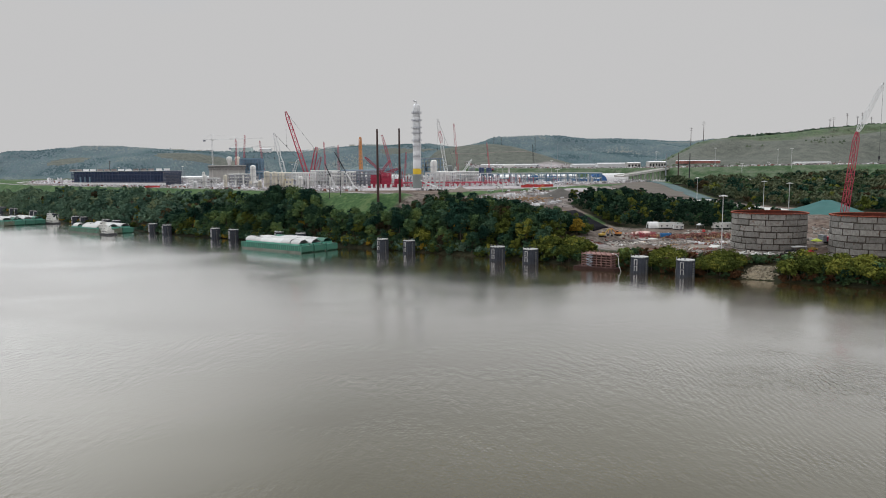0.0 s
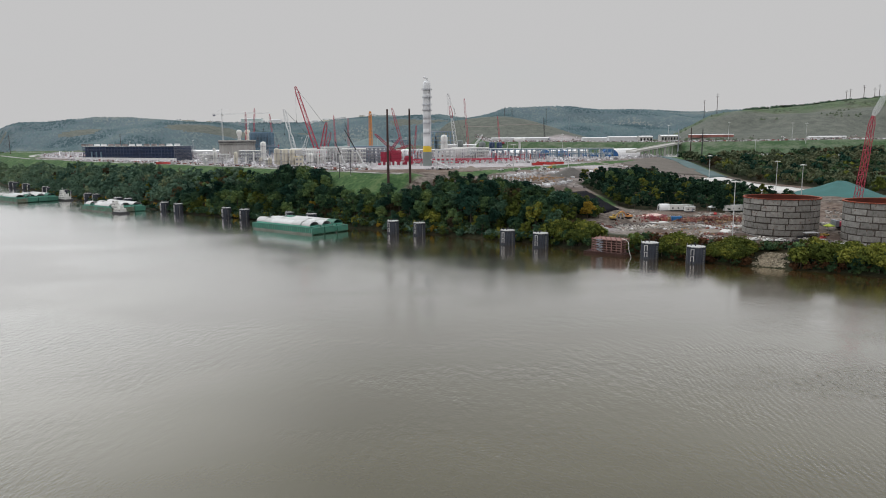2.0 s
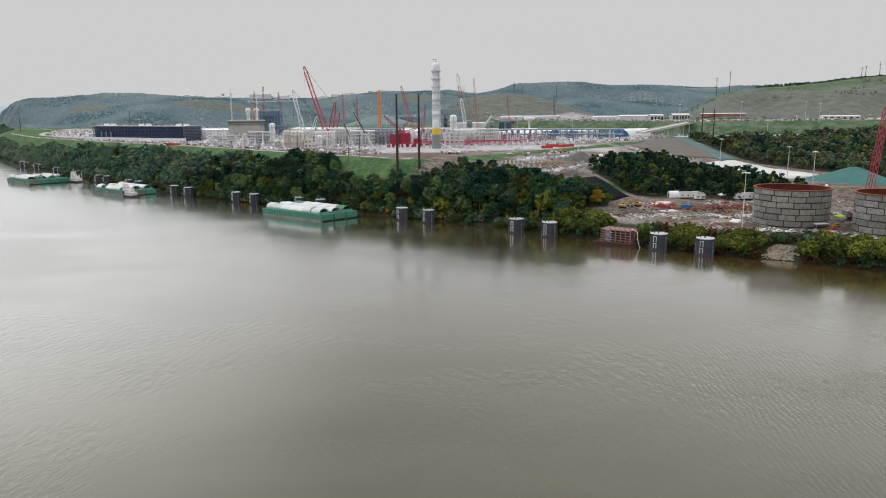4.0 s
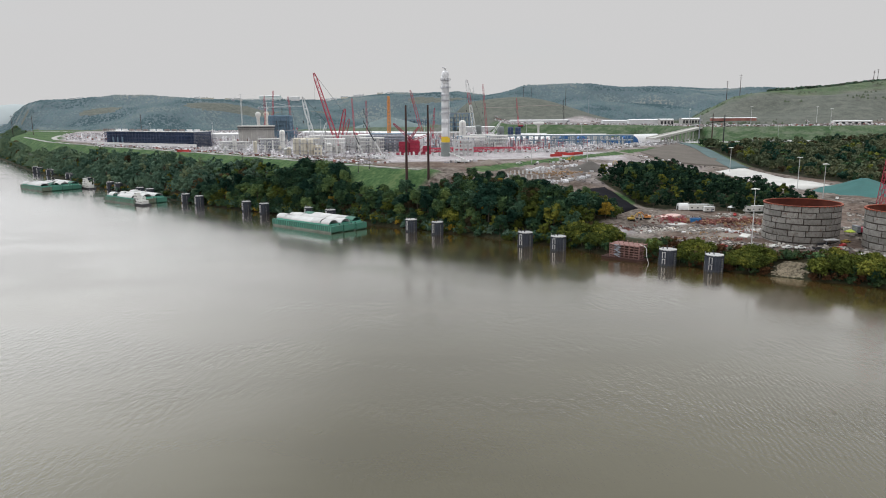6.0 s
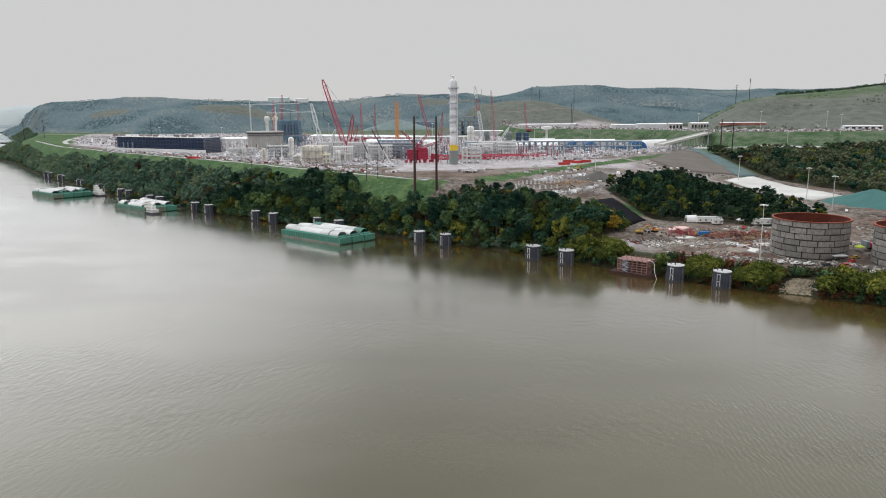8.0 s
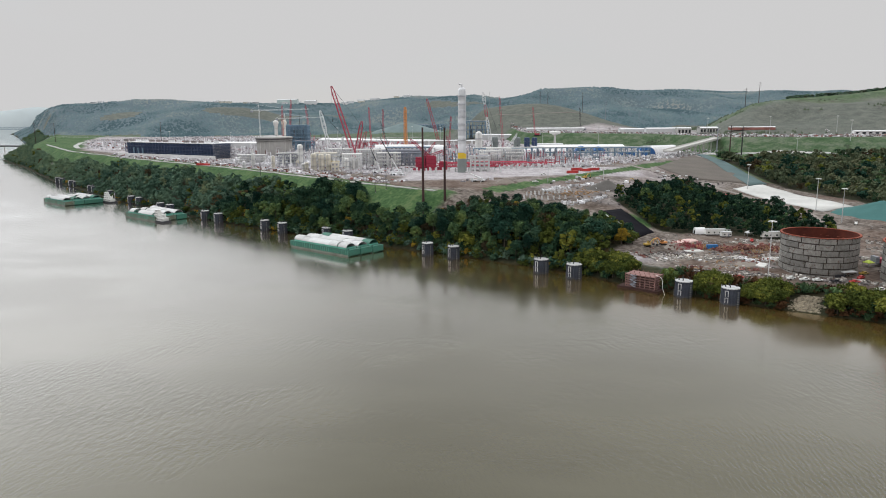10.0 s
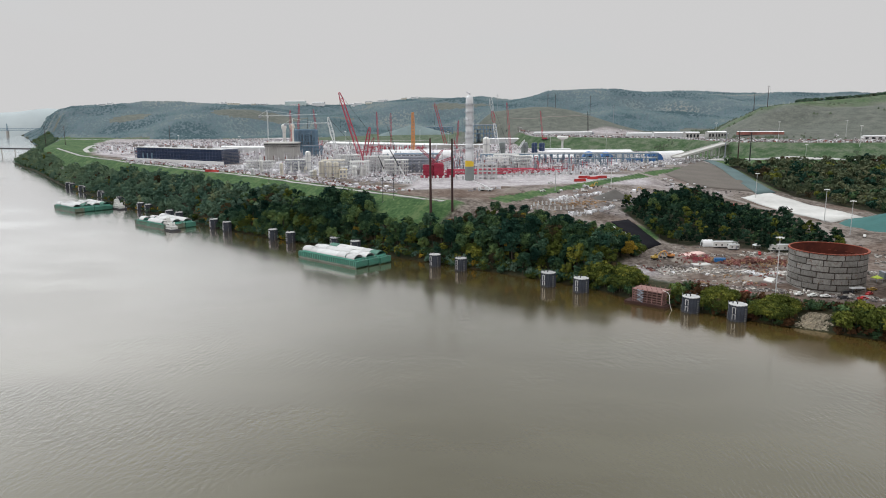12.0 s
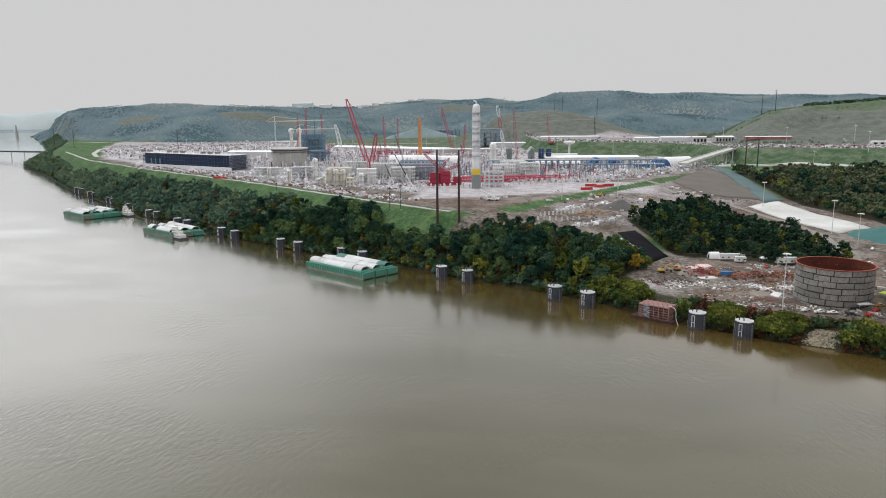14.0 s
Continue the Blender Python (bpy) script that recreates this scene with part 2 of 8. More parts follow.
M["pink_ply"] = material("pink_plywood", (0.60, 0.42, 0.39), 0.8, grain=0.8, stain=0.12, vary=0.3)
M["plant_mix"] = material("pale_plant_material", (0.57, 0.55, 0.585), 0.7, per="island", vary=0.75, grain=0.5)
M["debris_white"] = material("pale_site_material", (0.73, 0.725, 0.75), 0.7, per="island", vary=0.5, grain=0.5)
M["blue_frames"] = material("blue_grey_frames", (0.20, 0.27, 0.33), 0.7, per="island", vary=0.5, grain=0.5)
M["red_frames"] = material("red_frames", (0.42, 0.06, 0.09), 0.6, per="island", vary=0.4, grain=0.5)
M["debris_red"] = material("red_formwork", (0.27, 0.115, 0.098), 0.8, per="island", vary=0.7, grain=0.5)
M["debris_wood"] = material("timber_stacks", (0.36, 0.23, 0.13), 0.8, per="island", vary=0.4, grain=0.5)
M["graded_earth"] = material("graded_brown_earth", (0.118, 0.103, 0.090), 0.95, grain=0.3, stain=0.04, vary=0.3, bump=0.4)
M["dark_gravel"] = material("dark_gravel", (0.105, 0.098, 0.092), 0.95, grain=0.6, stain=0.1, bump=0.5)
M["slope_net"] = material("pale_slope_netting", (0.105, 0.165, 0.170), 0.85, grain=0.4, stain=0.05, vary=0.3)
M["dirt_pile"] = material("earth_heap", (0.22, 0.19, 0.165), 0.95, grain=0.6, stain=0.1, bump=0.5)
# green paled towards the sky's tone: distance haze in the base colour
M["hazed_green_cladding"] = material("hazed_green_cladding", (0.58, 0.68, 0.67), 0.6, grain=0.2, vary=0.15)
M["tarp_green"] = material("blue_green_netting", (0.032, 0.108, 0.104), 0.85, grain=0.5, stain=0.09, vary=0.25)
M["black_sheet"] = material("black_liner", (0.009, 0.009, 0.012), 0.9, spec=0.05, grain=0.3, stain=0.1, vary=0.3)
M["white_sheet"] = material("white_gravel_pad", (0.56, 0.55, 0.53), 0.9, grain=0.3, stain=0.035, vary=0.3)
M["haul"] = material("dirt_haul_road", (0.22, 0.195, 0.175), 0.9, grain=0.4, stain=0.05, vary=0.2)
# pale blue of the farthest hills is haze put into the colour
M["far_blue"] = material("far_hills_hazed", (0.56, 0.63, 0.65), 0.95, grain=0.02, stain=0.004, vary=0.15, bump=0)
M["pave"] = material("pale_road", (0.40, 0.39, 0.375), 0.85, grain=0.5, stain=0.06, vary=0.15)
M["glass"] = material("dark_window_glass", (0.02, 0.025, 0.03), 0.08, spec=0.6, bump=0)
M["rubber"] = material("tyre_rubber", (0.02, 0.02, 0.02), 0.9)
M["red_cargo"] = material("red_cargo", (0.50, 0.05, 0.05), 0.5, vary=0.2)
M["blue_cargo"] = material("blue_cargo", (0.03, 0.17, 0.42), 0.5, vary=0.2)
M["yellow_machine"] = material("yellow_machine_paint", (0.50, 0.34, 0.09), 0.5, vary=0.15)
M["rock"] = material("pale_riprap", (0.40, 0.345, 0.26), 0.9, per="island", vary=0.6, grain=0.8)
M["bark"] = material("bark", (0.09, 0.075, 0.06), 0.95, grain=2.0)
# next three ramps: end stops carry shaded gaps and lit tops as colour
M["leaf_green"] = leaf_material("green_foliage", [(0.006, 0.020, 0.013), (0.026, 0.058, 0.033), (0.096, 0.155, 0.062), (0.205, 0.245, 0.07)])
M["leaf_dark"] = leaf_material("dark_foliage", [(0.004, 0.017, 0.013), (0.020, 0.054, 0.037), (0.090, 0.150, 0.086)])
M["leaf_olive"] = leaf_material("olive_foliage", [(0.022, 0.034, 0.010), (0.078, 0.098, 0.022), (0.23, 0.225, 0.042)])
M["leaf_gold"] = leaf_material("golden_foliage", [(0.15, 0.125, 0.025), (0.28, 0.19, 0.03), (0.40, 0.25, 0.035)])
M["leaf_russet"] = leaf_material("russet_scrub", [(0.018, 0.010, 0.007), (0.048, 0.024, 0.014), (0.085, 0.045, 0.022)])
M["leaf_brown"] = leaf_material("browning_foliage", [(0.03, 0.025, 0.016), (0.065, 0.05, 0.027), (0.115, 0.085, 0.04)])
# valley leaves greyed a little, so that their colour carries some haze
M["leaf_valley"] = leaf_material("valley_foliage_hazed", [(0.022, 0.038, 0.028), (0.050, 0.074, 0.048), (0.086, 0.108, 0.062), (0.130, 0.126, 0.072)], broad=0.05, island=0.2)
# bank leaves paled and blued in their colour, in place of haze
M["leaf_bank_hazed"] = leaf_material("bank_foliage_hazed", [(0.038, 0.076, 0.066), (0.090, 0.150, 0.110), (0.140, 0.200, 0.130), (0.21, 0.235, 0.125)], broad=0.05, island=0.25)
# floor blued and paled like the crowns above it, standing in for haze
M["hazed_wood_floor"] = material("far_woodland_floor_hazed", (0.080, 0.114, 0.132), 0.95, grain=0.05, stain=0.006, vary=0.3, bump=0)
# paler still: haze painted into leaves farther off
M["leaf_hazed"] = leaf_material("foliage_hazed", [(0.045, 0.092, 0.070), (0.102, 0.168, 0.116), (0.155, 0.218, 0.136), (0.240, 0.262, 0.140)], broad=0.03, island=0.2)
# near-black stops put the shade within the wood into the leaf colour
M["leaf_shaded"] = leaf_material("shaded_bluff_foliage", [(0.004, 0.013, 0.009), (0.015, 0.036, 0.022), (0.04, 0.072, 0.034), (0.075, 0.105, 0.04)])
M["leaf_mid"] = leaf_material("shrubby_hillside", [(0.05, 0.068, 0.045), (0.068, 0.085, 0.055), (0.085, 0.10, 0.066)], broad=0.02)
# haze over the far hills is put into these leaf colours
M["leaf_far_hazed"] = leaf_material("far_woodland_hazed", [(0.054, 0.090, 0.102), (0.100, 0.146, 0.160), (0.152, 0.186, 0.188), (0.205, 0.212, 0.198)], broad=0.0048, island=0.20, swing=3.2)


def water_material():
    """Silty brown water: a dull body colour under a clear surface that mirrors more as the view grazes it, roughened where gusts touch down."""
    m = bpy.data.materials.new("muddy_river_water")
    m.use_nodes = True
    nt = m.node_tree
    nt.nodes.remove(nt.nodes["Principled BSDF"])
    body, gloss, both = nt.nodes.new("ShaderNodeBsdfDiffuse"), nt.nodes.new("ShaderNodeBsdfGlossy"), nt.nodes.new("ShaderNodeMixShader")
    angle, curve = nt.nodes.new("ShaderNodeLayerWeight"), nt.nodes.new("ShaderNodeValToRGB")
    angle.inputs["Blend"].default_value = 0.5
    while len(curve.color_ramp.elements) < 8:
        curve.color_ramp.elements.new(0.5)
    for e, (p, v) in zip(curve.color_ramp.elements, ((0.40, 0.045), (0.50, 0.085), (0.577, 0.13), (0.66, 0.245), (0.735, 0.45), (0.81, 0.73), (0.90, 0.97), (1.0, 1.0))):
        e.position, e.color = p, (v, v, v, 1)
    nt.links.new(angle.outputs["Facing"], curve.inputs[0])
    gloss.inputs["Color"].default_value = (1, 1, 1, 1)
    nt.links.new(curve.outputs[0], both.inputs[0])
    nt.links.new(body.outputs[0], both.inputs[1])
    nt.links.new(gloss.outputs[0], both.inputs[2])
    nt.links.new(both.outputs[0], nt.nodes["Material Output"].inputs["Surface"])
    co = nt.nodes.new("ShaderNodeTexCoord")

    def mapped(scale, turn=0.0, shift=(0, 0, 0)):
        mp = nt.nodes.new("ShaderNodeMapping")
        mp.inputs["Scale"].default_value, mp.inputs["Rotation"].default_value, mp.inputs["Location"].default_value = scale, (0, 0, turn), shift
        nt.links.new(co.outputs["Object"], mp.inputs[0])
        return mp.outputs[0]

    def tex(scale, detail, stretch=(1, 1, 1), turn=0.0):
        nd = nt.nodes.new("ShaderNodeTexNoise")
        nd.inputs["Scale"].default_value, nd.inputs["Detail"].default_value = scale, detail
        nt.links.new(mapped(stretch, turn), nd.inputs["Vector"])
        return nd.outputs["Fac"]

    def sums(op, a, b):
        nd = nt.nodes.new("ShaderNodeMath")
        nd.operation = op
        for k, v in ((0, a), (1, b)):
            if isinstance(v, (int, float)):
                nd.inputs[k].default_value = v
            else:
                nt.links.new(v, nd.inputs[k])
        return nd.outputs[0]

    def span(source, a, b, lo, hi):
        nd = nt.nodes.new("ShaderNodeMapRange")
        nd.interpolation_type = "SMOOTHSTEP"
        for key, v in (("From Min", a), ("From Max", b), ("To Min", lo), ("To Max", hi)):
            nd.inputs[key].default_value = v
        nt.links.new(source, nd.inputs["Value"])
        return nd.outputs[0]

    # gusts: patches of ripples, two of them placed to fit the camera's view
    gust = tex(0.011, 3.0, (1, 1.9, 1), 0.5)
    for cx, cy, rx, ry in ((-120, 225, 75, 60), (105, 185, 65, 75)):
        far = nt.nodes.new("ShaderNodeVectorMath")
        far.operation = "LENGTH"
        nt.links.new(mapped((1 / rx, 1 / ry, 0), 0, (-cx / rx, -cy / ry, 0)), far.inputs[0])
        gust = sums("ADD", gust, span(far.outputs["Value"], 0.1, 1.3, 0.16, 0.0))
    inland = nt.nodes.new("ShaderNodeVectorMath")
    inland.operation = "DOT_PRODUCT"
    inland.inputs[1].default_value = (0.6, 0.8, 0.0)
    nt.links.new(co.outputs["Object"], inland.inputs[0])
    open_water = span(inland.outputs["Value"], 265, 362, 1.0, 0.62)
    ruffled = span(inland.outputs["Value"], 260, 350, 1.0, 0.4)
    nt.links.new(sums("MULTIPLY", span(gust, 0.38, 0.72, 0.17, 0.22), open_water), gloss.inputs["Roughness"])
    # long even crests, placed and turned to fit the camera's view
    long_crests = nt.nodes.new("ShaderNodeTexWave")
    for key, v in (("Scale", 0.19), ("Distortion", 9.0), ("Detail", 2.0), ("Detail Scale", 0.6)):
        long_crests.inputs[key].default_value = v
    nt.links.new(mapped((1, 1, 1), 0.09), long_crests.inputs["Vector"])
    reach = nt.nodes.new("ShaderNodeVectorMath")
    reach.operation = "LENGTH"
    nt.links.new(mapped((1 / 45, 1 / 80, 0), 0, (-92 / 45, -165 / 80, 0)), reach.inputs[0])
    crests = sums("MULTIPLY", long_crests.outputs["Fac"], span(reach.outputs["Value"], 0.2, 1.2, 0.34, 0.0))
    swell = tex(0.5, 2.0, (1, 0.5, 1), 0.7)
    chop = tex(1.7, 2.0, (1, 0.55, 1), 0.4)
    bp = nt.nodes.new("ShaderNodeBump")
    bp.inputs["Distance"].default_value = 0.30
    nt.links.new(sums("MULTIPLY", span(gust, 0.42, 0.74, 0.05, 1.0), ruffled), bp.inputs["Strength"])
    nt.links.new(sums("ADD", sums("ADD", sums("MULTIPLY", chop, 0.45), swell), crests), bp.inputs["Height"])
    nt.links.new(bp.outputs[0], gloss.inputs["Normal"])
    nt.links.new(bp.outputs[0], angle.inputs["Normal"])
    # silt: slow clouds of browner and paler water
    silt = nt.nodes.new("ShaderNodeMix")
    silt.data_type = "RGBA"
    silt.inputs[6].default_value, silt.inputs[7].default_value = (0.052, 0.046, 0.022, 1), (0.072, 0.065, 0.036, 1)
    nt.links.new(span(tex(0.008, 4.0, (1.0, 2.2, 1), 0.64), 0.35, 0.65, 0.0, 1.0), silt.inputs[0])
    bank_brown = nt.nodes.new("ShaderNodeMix")   # the body colour turns browner towards the bank
    bank_brown.data_type = "RGBA"
    bank_brown.inputs[7].default_value = (0.074, 0.049, 0.014, 1)
    nt.links.new(span(inland.outputs["Value"], 285, 368, 0.0, 1.0), bank_brown.inputs[0])
    nt.links.new(silt.outputs[2], bank_brown.inputs[6])
    nt.links.new(bank_brown.outputs[2], body.inputs["Color"])
    return m


def ground_material():
    """Grass, bare brown earth and woodland floor over grey-tan gravel, mixed by the mesh's cover attribute."""
    m = bpy.data.materials.new("ground_cover")
    m.use_nodes = True
    nt = m.node_tree
    b = nt.nodes["Principled BSDF"]
    b.inputs["Roughness"].default_value, b.inputs["Specular IOR Level"].default_value = 0.95, 0.1
    co = nt.nodes.new("ShaderNodeTexCoord")
    at = nt.nodes.new("ShaderNodeAttribute")
    at.attribute_name = "cover"
    sep = nt.nodes.new("ShaderNodeSeparateColor")
    nt.links.new(at.outputs["Color"], sep.inputs[0])

    def tex(scale, detail=5.0):
        nd = nt.nodes.new("ShaderNodeTexNoise")
        nd.inputs["Scale"].default_value, nd.inputs["Detail"].default_value = scale, detail
        nt.links.new(co.outputs["Object"], nd.inputs["Vector"])
        return nd.outputs["Fac"]

    def ramp(source, *stops):
        nd = nt.nodes.new("ShaderNodeValToRGB")
        while len(nd.color_ramp.elements) < len(stops):
            nd.color_ramp.elements.new(0.5)
        for e, (p, c) in zip(nd.color_ramp.elements, stops):
            e.position, e.color = p, (*c, 1)
        nt.links.new(source, nd.inputs[0])
        return nd.outputs[0]

    fine, mid, large = tex(0.35), tex(0.06), tex(0.016, 3.0)
    blend = nt.nodes.new("ShaderNodeMath")
    blend.operation = "MULTIPLY_ADD"
    blend.inputs[1].default_value = 0.5
    nt.links.new(fine, blend.inputs[0])
    halved = nt.nodes.new("ShaderNodeMath")
    halved.operation = "MULTIPLY"
    halved.inputs[1].default_value = 0.5
    nt.links.new(mid, halved.inputs[0])
    nt.links.new(halved.outputs[0], blend.inputs[2])
    mixed = blend.outputs[0]
    gravel = ramp(mixed, (0.38, (0.054, 0.043, 0.036)), (0.47, (0.110, 0.090, 0.078)), (0.58, (0.210, 0.182, 0.162)))
    grass = ramp(mixed, (0.40, (0.030, 0.066, 0.025)), (0.5, (0.051, 0.099, 0.037)), (0.60, (0.092, 0.133, 0.058)))
    brown = ramp(mixed, (0.36, (0.076, 0.084, 0.074)), (0.5, (0.110, 0.118, 0.103)), (0.64, (0.150, 0.152, 0.132)))
    floor = ramp(mixed, (0.36, (0.016, 0.02, 0.012)), (0.5, (0.032, 0.034, 0.02)), (0.64, (0.06, 0.05, 0.03)))
    earth = ramp(mixed, (0.36, (0.080, 0.054, 0.042)), (0.5, (0.125, 0.092, 0.076)), (0.64, (0.19, 0.155, 0.135)))
    patch = nt.nodes.new("ShaderNodeMapRange")
    patch.inputs["From Min"].default_value, patch.inputs["From Max"].default_value = 0.47, 0.60
    nt.links.new(large, patch.inputs["Value"])
    soil = nt.nodes.new("ShaderNodeMix")
    soil.data_type = "RGBA"
    nt.links.new(patch.outputs[0], soil.inputs[0])
    nt.links.new(gravel, soil.inputs[6])
    nt.links.new(earth, soil.inputs[7])
    gravel = soil.outputs[2]
    # lilac cast of the pale gravel stands in for haze
    pale = ramp(mixed, (0.36, (0.33, 0.305, 0.32)), (0.5, (0.43, 0.405, 0.425)), (0.64, (0.57, 0.545, 0.57)))
    first = nt.nodes.new("ShaderNodeMix")
    first.data_type = "RGBA"
    nt.links.new(at.outputs["Alpha"], first.inputs[0])
    nt.links.new(gravel, first.inputs[6])
    nt.links.new(pale, first.inputs[7])
    out = first.outputs[2]
    for channel, colour in (("Red", grass), ("Green", brown), ("Blue", floor)):
        mx = nt.nodes.new("ShaderNodeMix")
        mx.data_type = "RGBA"
        edge = nt.nodes.new("ShaderNodeMath")
        edge.operation = "MULTIPLY_ADD"
        edge.inputs[1].default_value, edge.inputs[2].default_value = 1.6, -0.8
        nt.links.new(mid, edge.inputs[0])
        sm = nt.nodes.new("ShaderNodeMath")
        sm.operation = "MULTIPLY_ADD"
        sm.inputs[1].default_value = 2.0
        sm.use_clamp = True
        shift = nt.nodes.new("ShaderNodeMath")
        shift.operation = "ADD"
        shift.inputs[1].default_value = -0.5
        nt.links.new(edge.outputs[0], shift.inputs[0])
        nt.links.new(sep.outputs[channel], sm.inputs[0])
        nt.links.new(shift.outputs[0], sm.inputs[2])
        nt.links.new(sm.outputs[0], mx.inputs[0])
        nt.links.new(out, mx.inputs[6])
        nt.links.new(colour, mx.inputs[7])
        out = mx.outputs[2]
    nt.links.new(out, b.inputs["Base Color"])
    bp = nt.nodes.new("ShaderNodeBump")
    bp.inputs["Strength"].default_value, bp.inputs["Distance"].default_value = 0.5, 0.8
    nt.links.new(fine, bp.inputs["Height"])
    nt.links.new(bp.outputs[0], b.inputs["Normal"])
    return m


M["water"], M["ground"] = water_material(), ground_material()


# ---- the lie of the land: s runs downstream along the bank, n inland from the river ----
def to_sn(x, y):
    return -0.8 * x + 0.6 * y, 0.6 * x + 0.8 * y


def to_xy(s, n):
    return -0.8 * s + 0.6 * n, 0.6 * s + 0.8 * n


def smooth(a, b, v):
    k = np.clip((v - a) / (b - a), 0, 1)
    return k * k * (3 - 2 * k)


def lump(x, y, seed):
    """Smooth value noise, -1 to 1, one unit a cell."""
    i, j = np.floor(x).astype(np.int64), np.floor(y).astype(np.int64)
    u, v = x - i, y - j
    u, v = u * u * (3 - 2 * u), v * v * (3 - 2 * v)

    def h(a, b):
        q = (a * 374761393 + b * 668265263 + seed * 974711) & 0x7FFFFFFF
        q = ((q ^ (q >> 13)) * 1274126177) & 0x7FFFFFFF
        return ((q ^ (q >> 16)) & 0xFFFF) / 32767.5 - 1

    return (h(i, j) * (1 - u) + h(i + 1, j) * u) * (1 - v) + (h(i, j + 1) * (1 - u) + h(i + 1, j + 1) * u) * v


def shore(s):
    return np.interp(s, [-900, -200, 53, 94, 136, 181, 213, 279, 372, 500, 610, 720, 816, 1171, 1534, 1844, 2100, 2604, 3868, 6000],
                     [425, 400, 382, 377, 376, 378, 387, 385, 380, 371, 371, 383, 388, 447, 538, 598, 725, 930, 1335, 2000])


def crest(s):
    return np.interp(s, [-900, 300, 388, 524, 720, 1017, 1335, 1844, 2604, 6000], [480, 430, 430, 446, 474, 498, 540, 680, 1020, 2100])


def ridge_height(u):
    return np.interp(u, [-0.78, -0.69, -0.66, -0.645, -0.627, -0.605, -0.58, -0.522, -0.44, -0.374, -0.293, -0.197, -0.157, -0.101, -0.054, -0.014, 0.025, 0.08, 0.118, 0.195, 0.27, 0.35, 0.5, 0.75],
                     [18, 19, 24, 100, 134, 150, 154, 154, 158, 156, 150, 149, 163, 179, 176, 189, 170, 190, 196, 201, 203, 194, 184, 188])


def ridge_line(u):
    return np.interp(u, [-0.72, -0.62, -0.394, -0.144, -0.063, 0.04, 0.096, 0.175, 0.37, 0.75], [3500, 3150, 3250, 3300, 3400, 3500, 3600, 3600, 3500, 3400])


def ridge_foot(u):
    return np.interp(u, [-0.72, -0.66, -0.60, -0.45, -0.26, -0.06, 0.04, 0.175, 0.5], [3100, 2600, 2200, 2050, 2200, 2380, 2150, 1950, 1900])


def berm_foot(x):
    return np.interp(x, [-2500, -900, -500, -200, 0, 100, 330, 400, 560, 900, 2500], [3600, 2500, 2350, 2050, 1650, 1360, 1290, 1090, 1010, 900, 700])


def height(x, y):
    x, y = np.asarray(x, float), np.asarray(y, float)
    s, n = to_sn(x, y)
    d = n - shore(s)
    e = d / np.maximum(crest(s) - shore(s), 20)
    bank = np.interp(e, [-1.0, -0.1, 0.0, 0.08, 0.5, 1.0], [-6, -1.6, 0.1, 4.0, 22.0, 38.5])
    low = np.interp(d, [-45, -4, 0, 3, 14, 24, 115, 128, 165, 205, 262, 480, 640, 700], [-6, -1.6, 0.1, 2, 6.5, 8, 13.5, 15, 21, 22, 19.5, 20, 34, 41])
    step = np.interp(s, [175, 205, 262, 325, 368], [0.0, 0.08, 0.42, 0.80, 1.0])
    z = low + (bank - low) * step
    # grass berm behind the plant, the bench on it, and the hills
    back = y - berm_foot(x)
    right = smooth(-60, 120, x)
    z = z + smooth(0, 85, back) * 21 * (0.25 + 0.75 * right) * (d > 0)
    u = x / np.maximum(y, 1)
    foot, top, crown = ridge_foot(u), ridge_line(u), ridge_height(u)
    base = z
    wave = 0.025 * lump(x / 300, y / 300, 5) + 0.02 * lump(x / 130, y / 130, 8) + 0.015 * lump(x / 60, y / 60, 9)
    rise = np.clip((y - foot) / (top - foot), 0, 1)
    spur = smooth(0.0, 0.2, rise) * smooth(1.0, 0.65, rise) * (0.40 * lump(x / 360, y / 520, 3) + 0.13 * lump(x / 150, y / 260, 7))
    hill = np.maximum(crown * (1 + wave * smooth(0, 0.5, rise)) - base, 0) * np.clip(0.55 * rise + 0.45 * smooth(0, 1, rise) + spur, 0, 1.05)
    knoll_top = np.interp(u, [0.24, 0.30, 0.327, 0.366, 0.418, 0.498, 0.538, 0.61, 0.75, 1.2], [0, 58, 86, 116, 128, 137, 145, 155, 163, 160])
    knoll = np.maximum(knoll_top - base, 0) * smooth(1270, 1600, y + 60 * lump(x / 120, y / 120, 6)) * (1 - 0.25 * smooth(1750, 2100, y))
    mound = 64 * smooth(-85, 12, x) * smooth(420, 130, x) * np.exp(-((y - 1810) / 190) ** 2)
    inland = smooth(30, 120, d)
    z = z + np.maximum.reduce([hill, knoll, mound]) * inland * (y > 1100)
    # the other bank, behind the camera
    z = np.maximum(z, np.interp(-n, [30, 45, 90, 400], [-6, 3, 9, 22]))
    rough = smooth(1, 8, d) * (0.5 * lump(x / 14, y / 14, 11) + 0.25 * lump(x / 5, y / 5, 13))
    return z + rough


def ground_at(x, y):
    return float(height(np.array([x]), np.array([y]))[0])


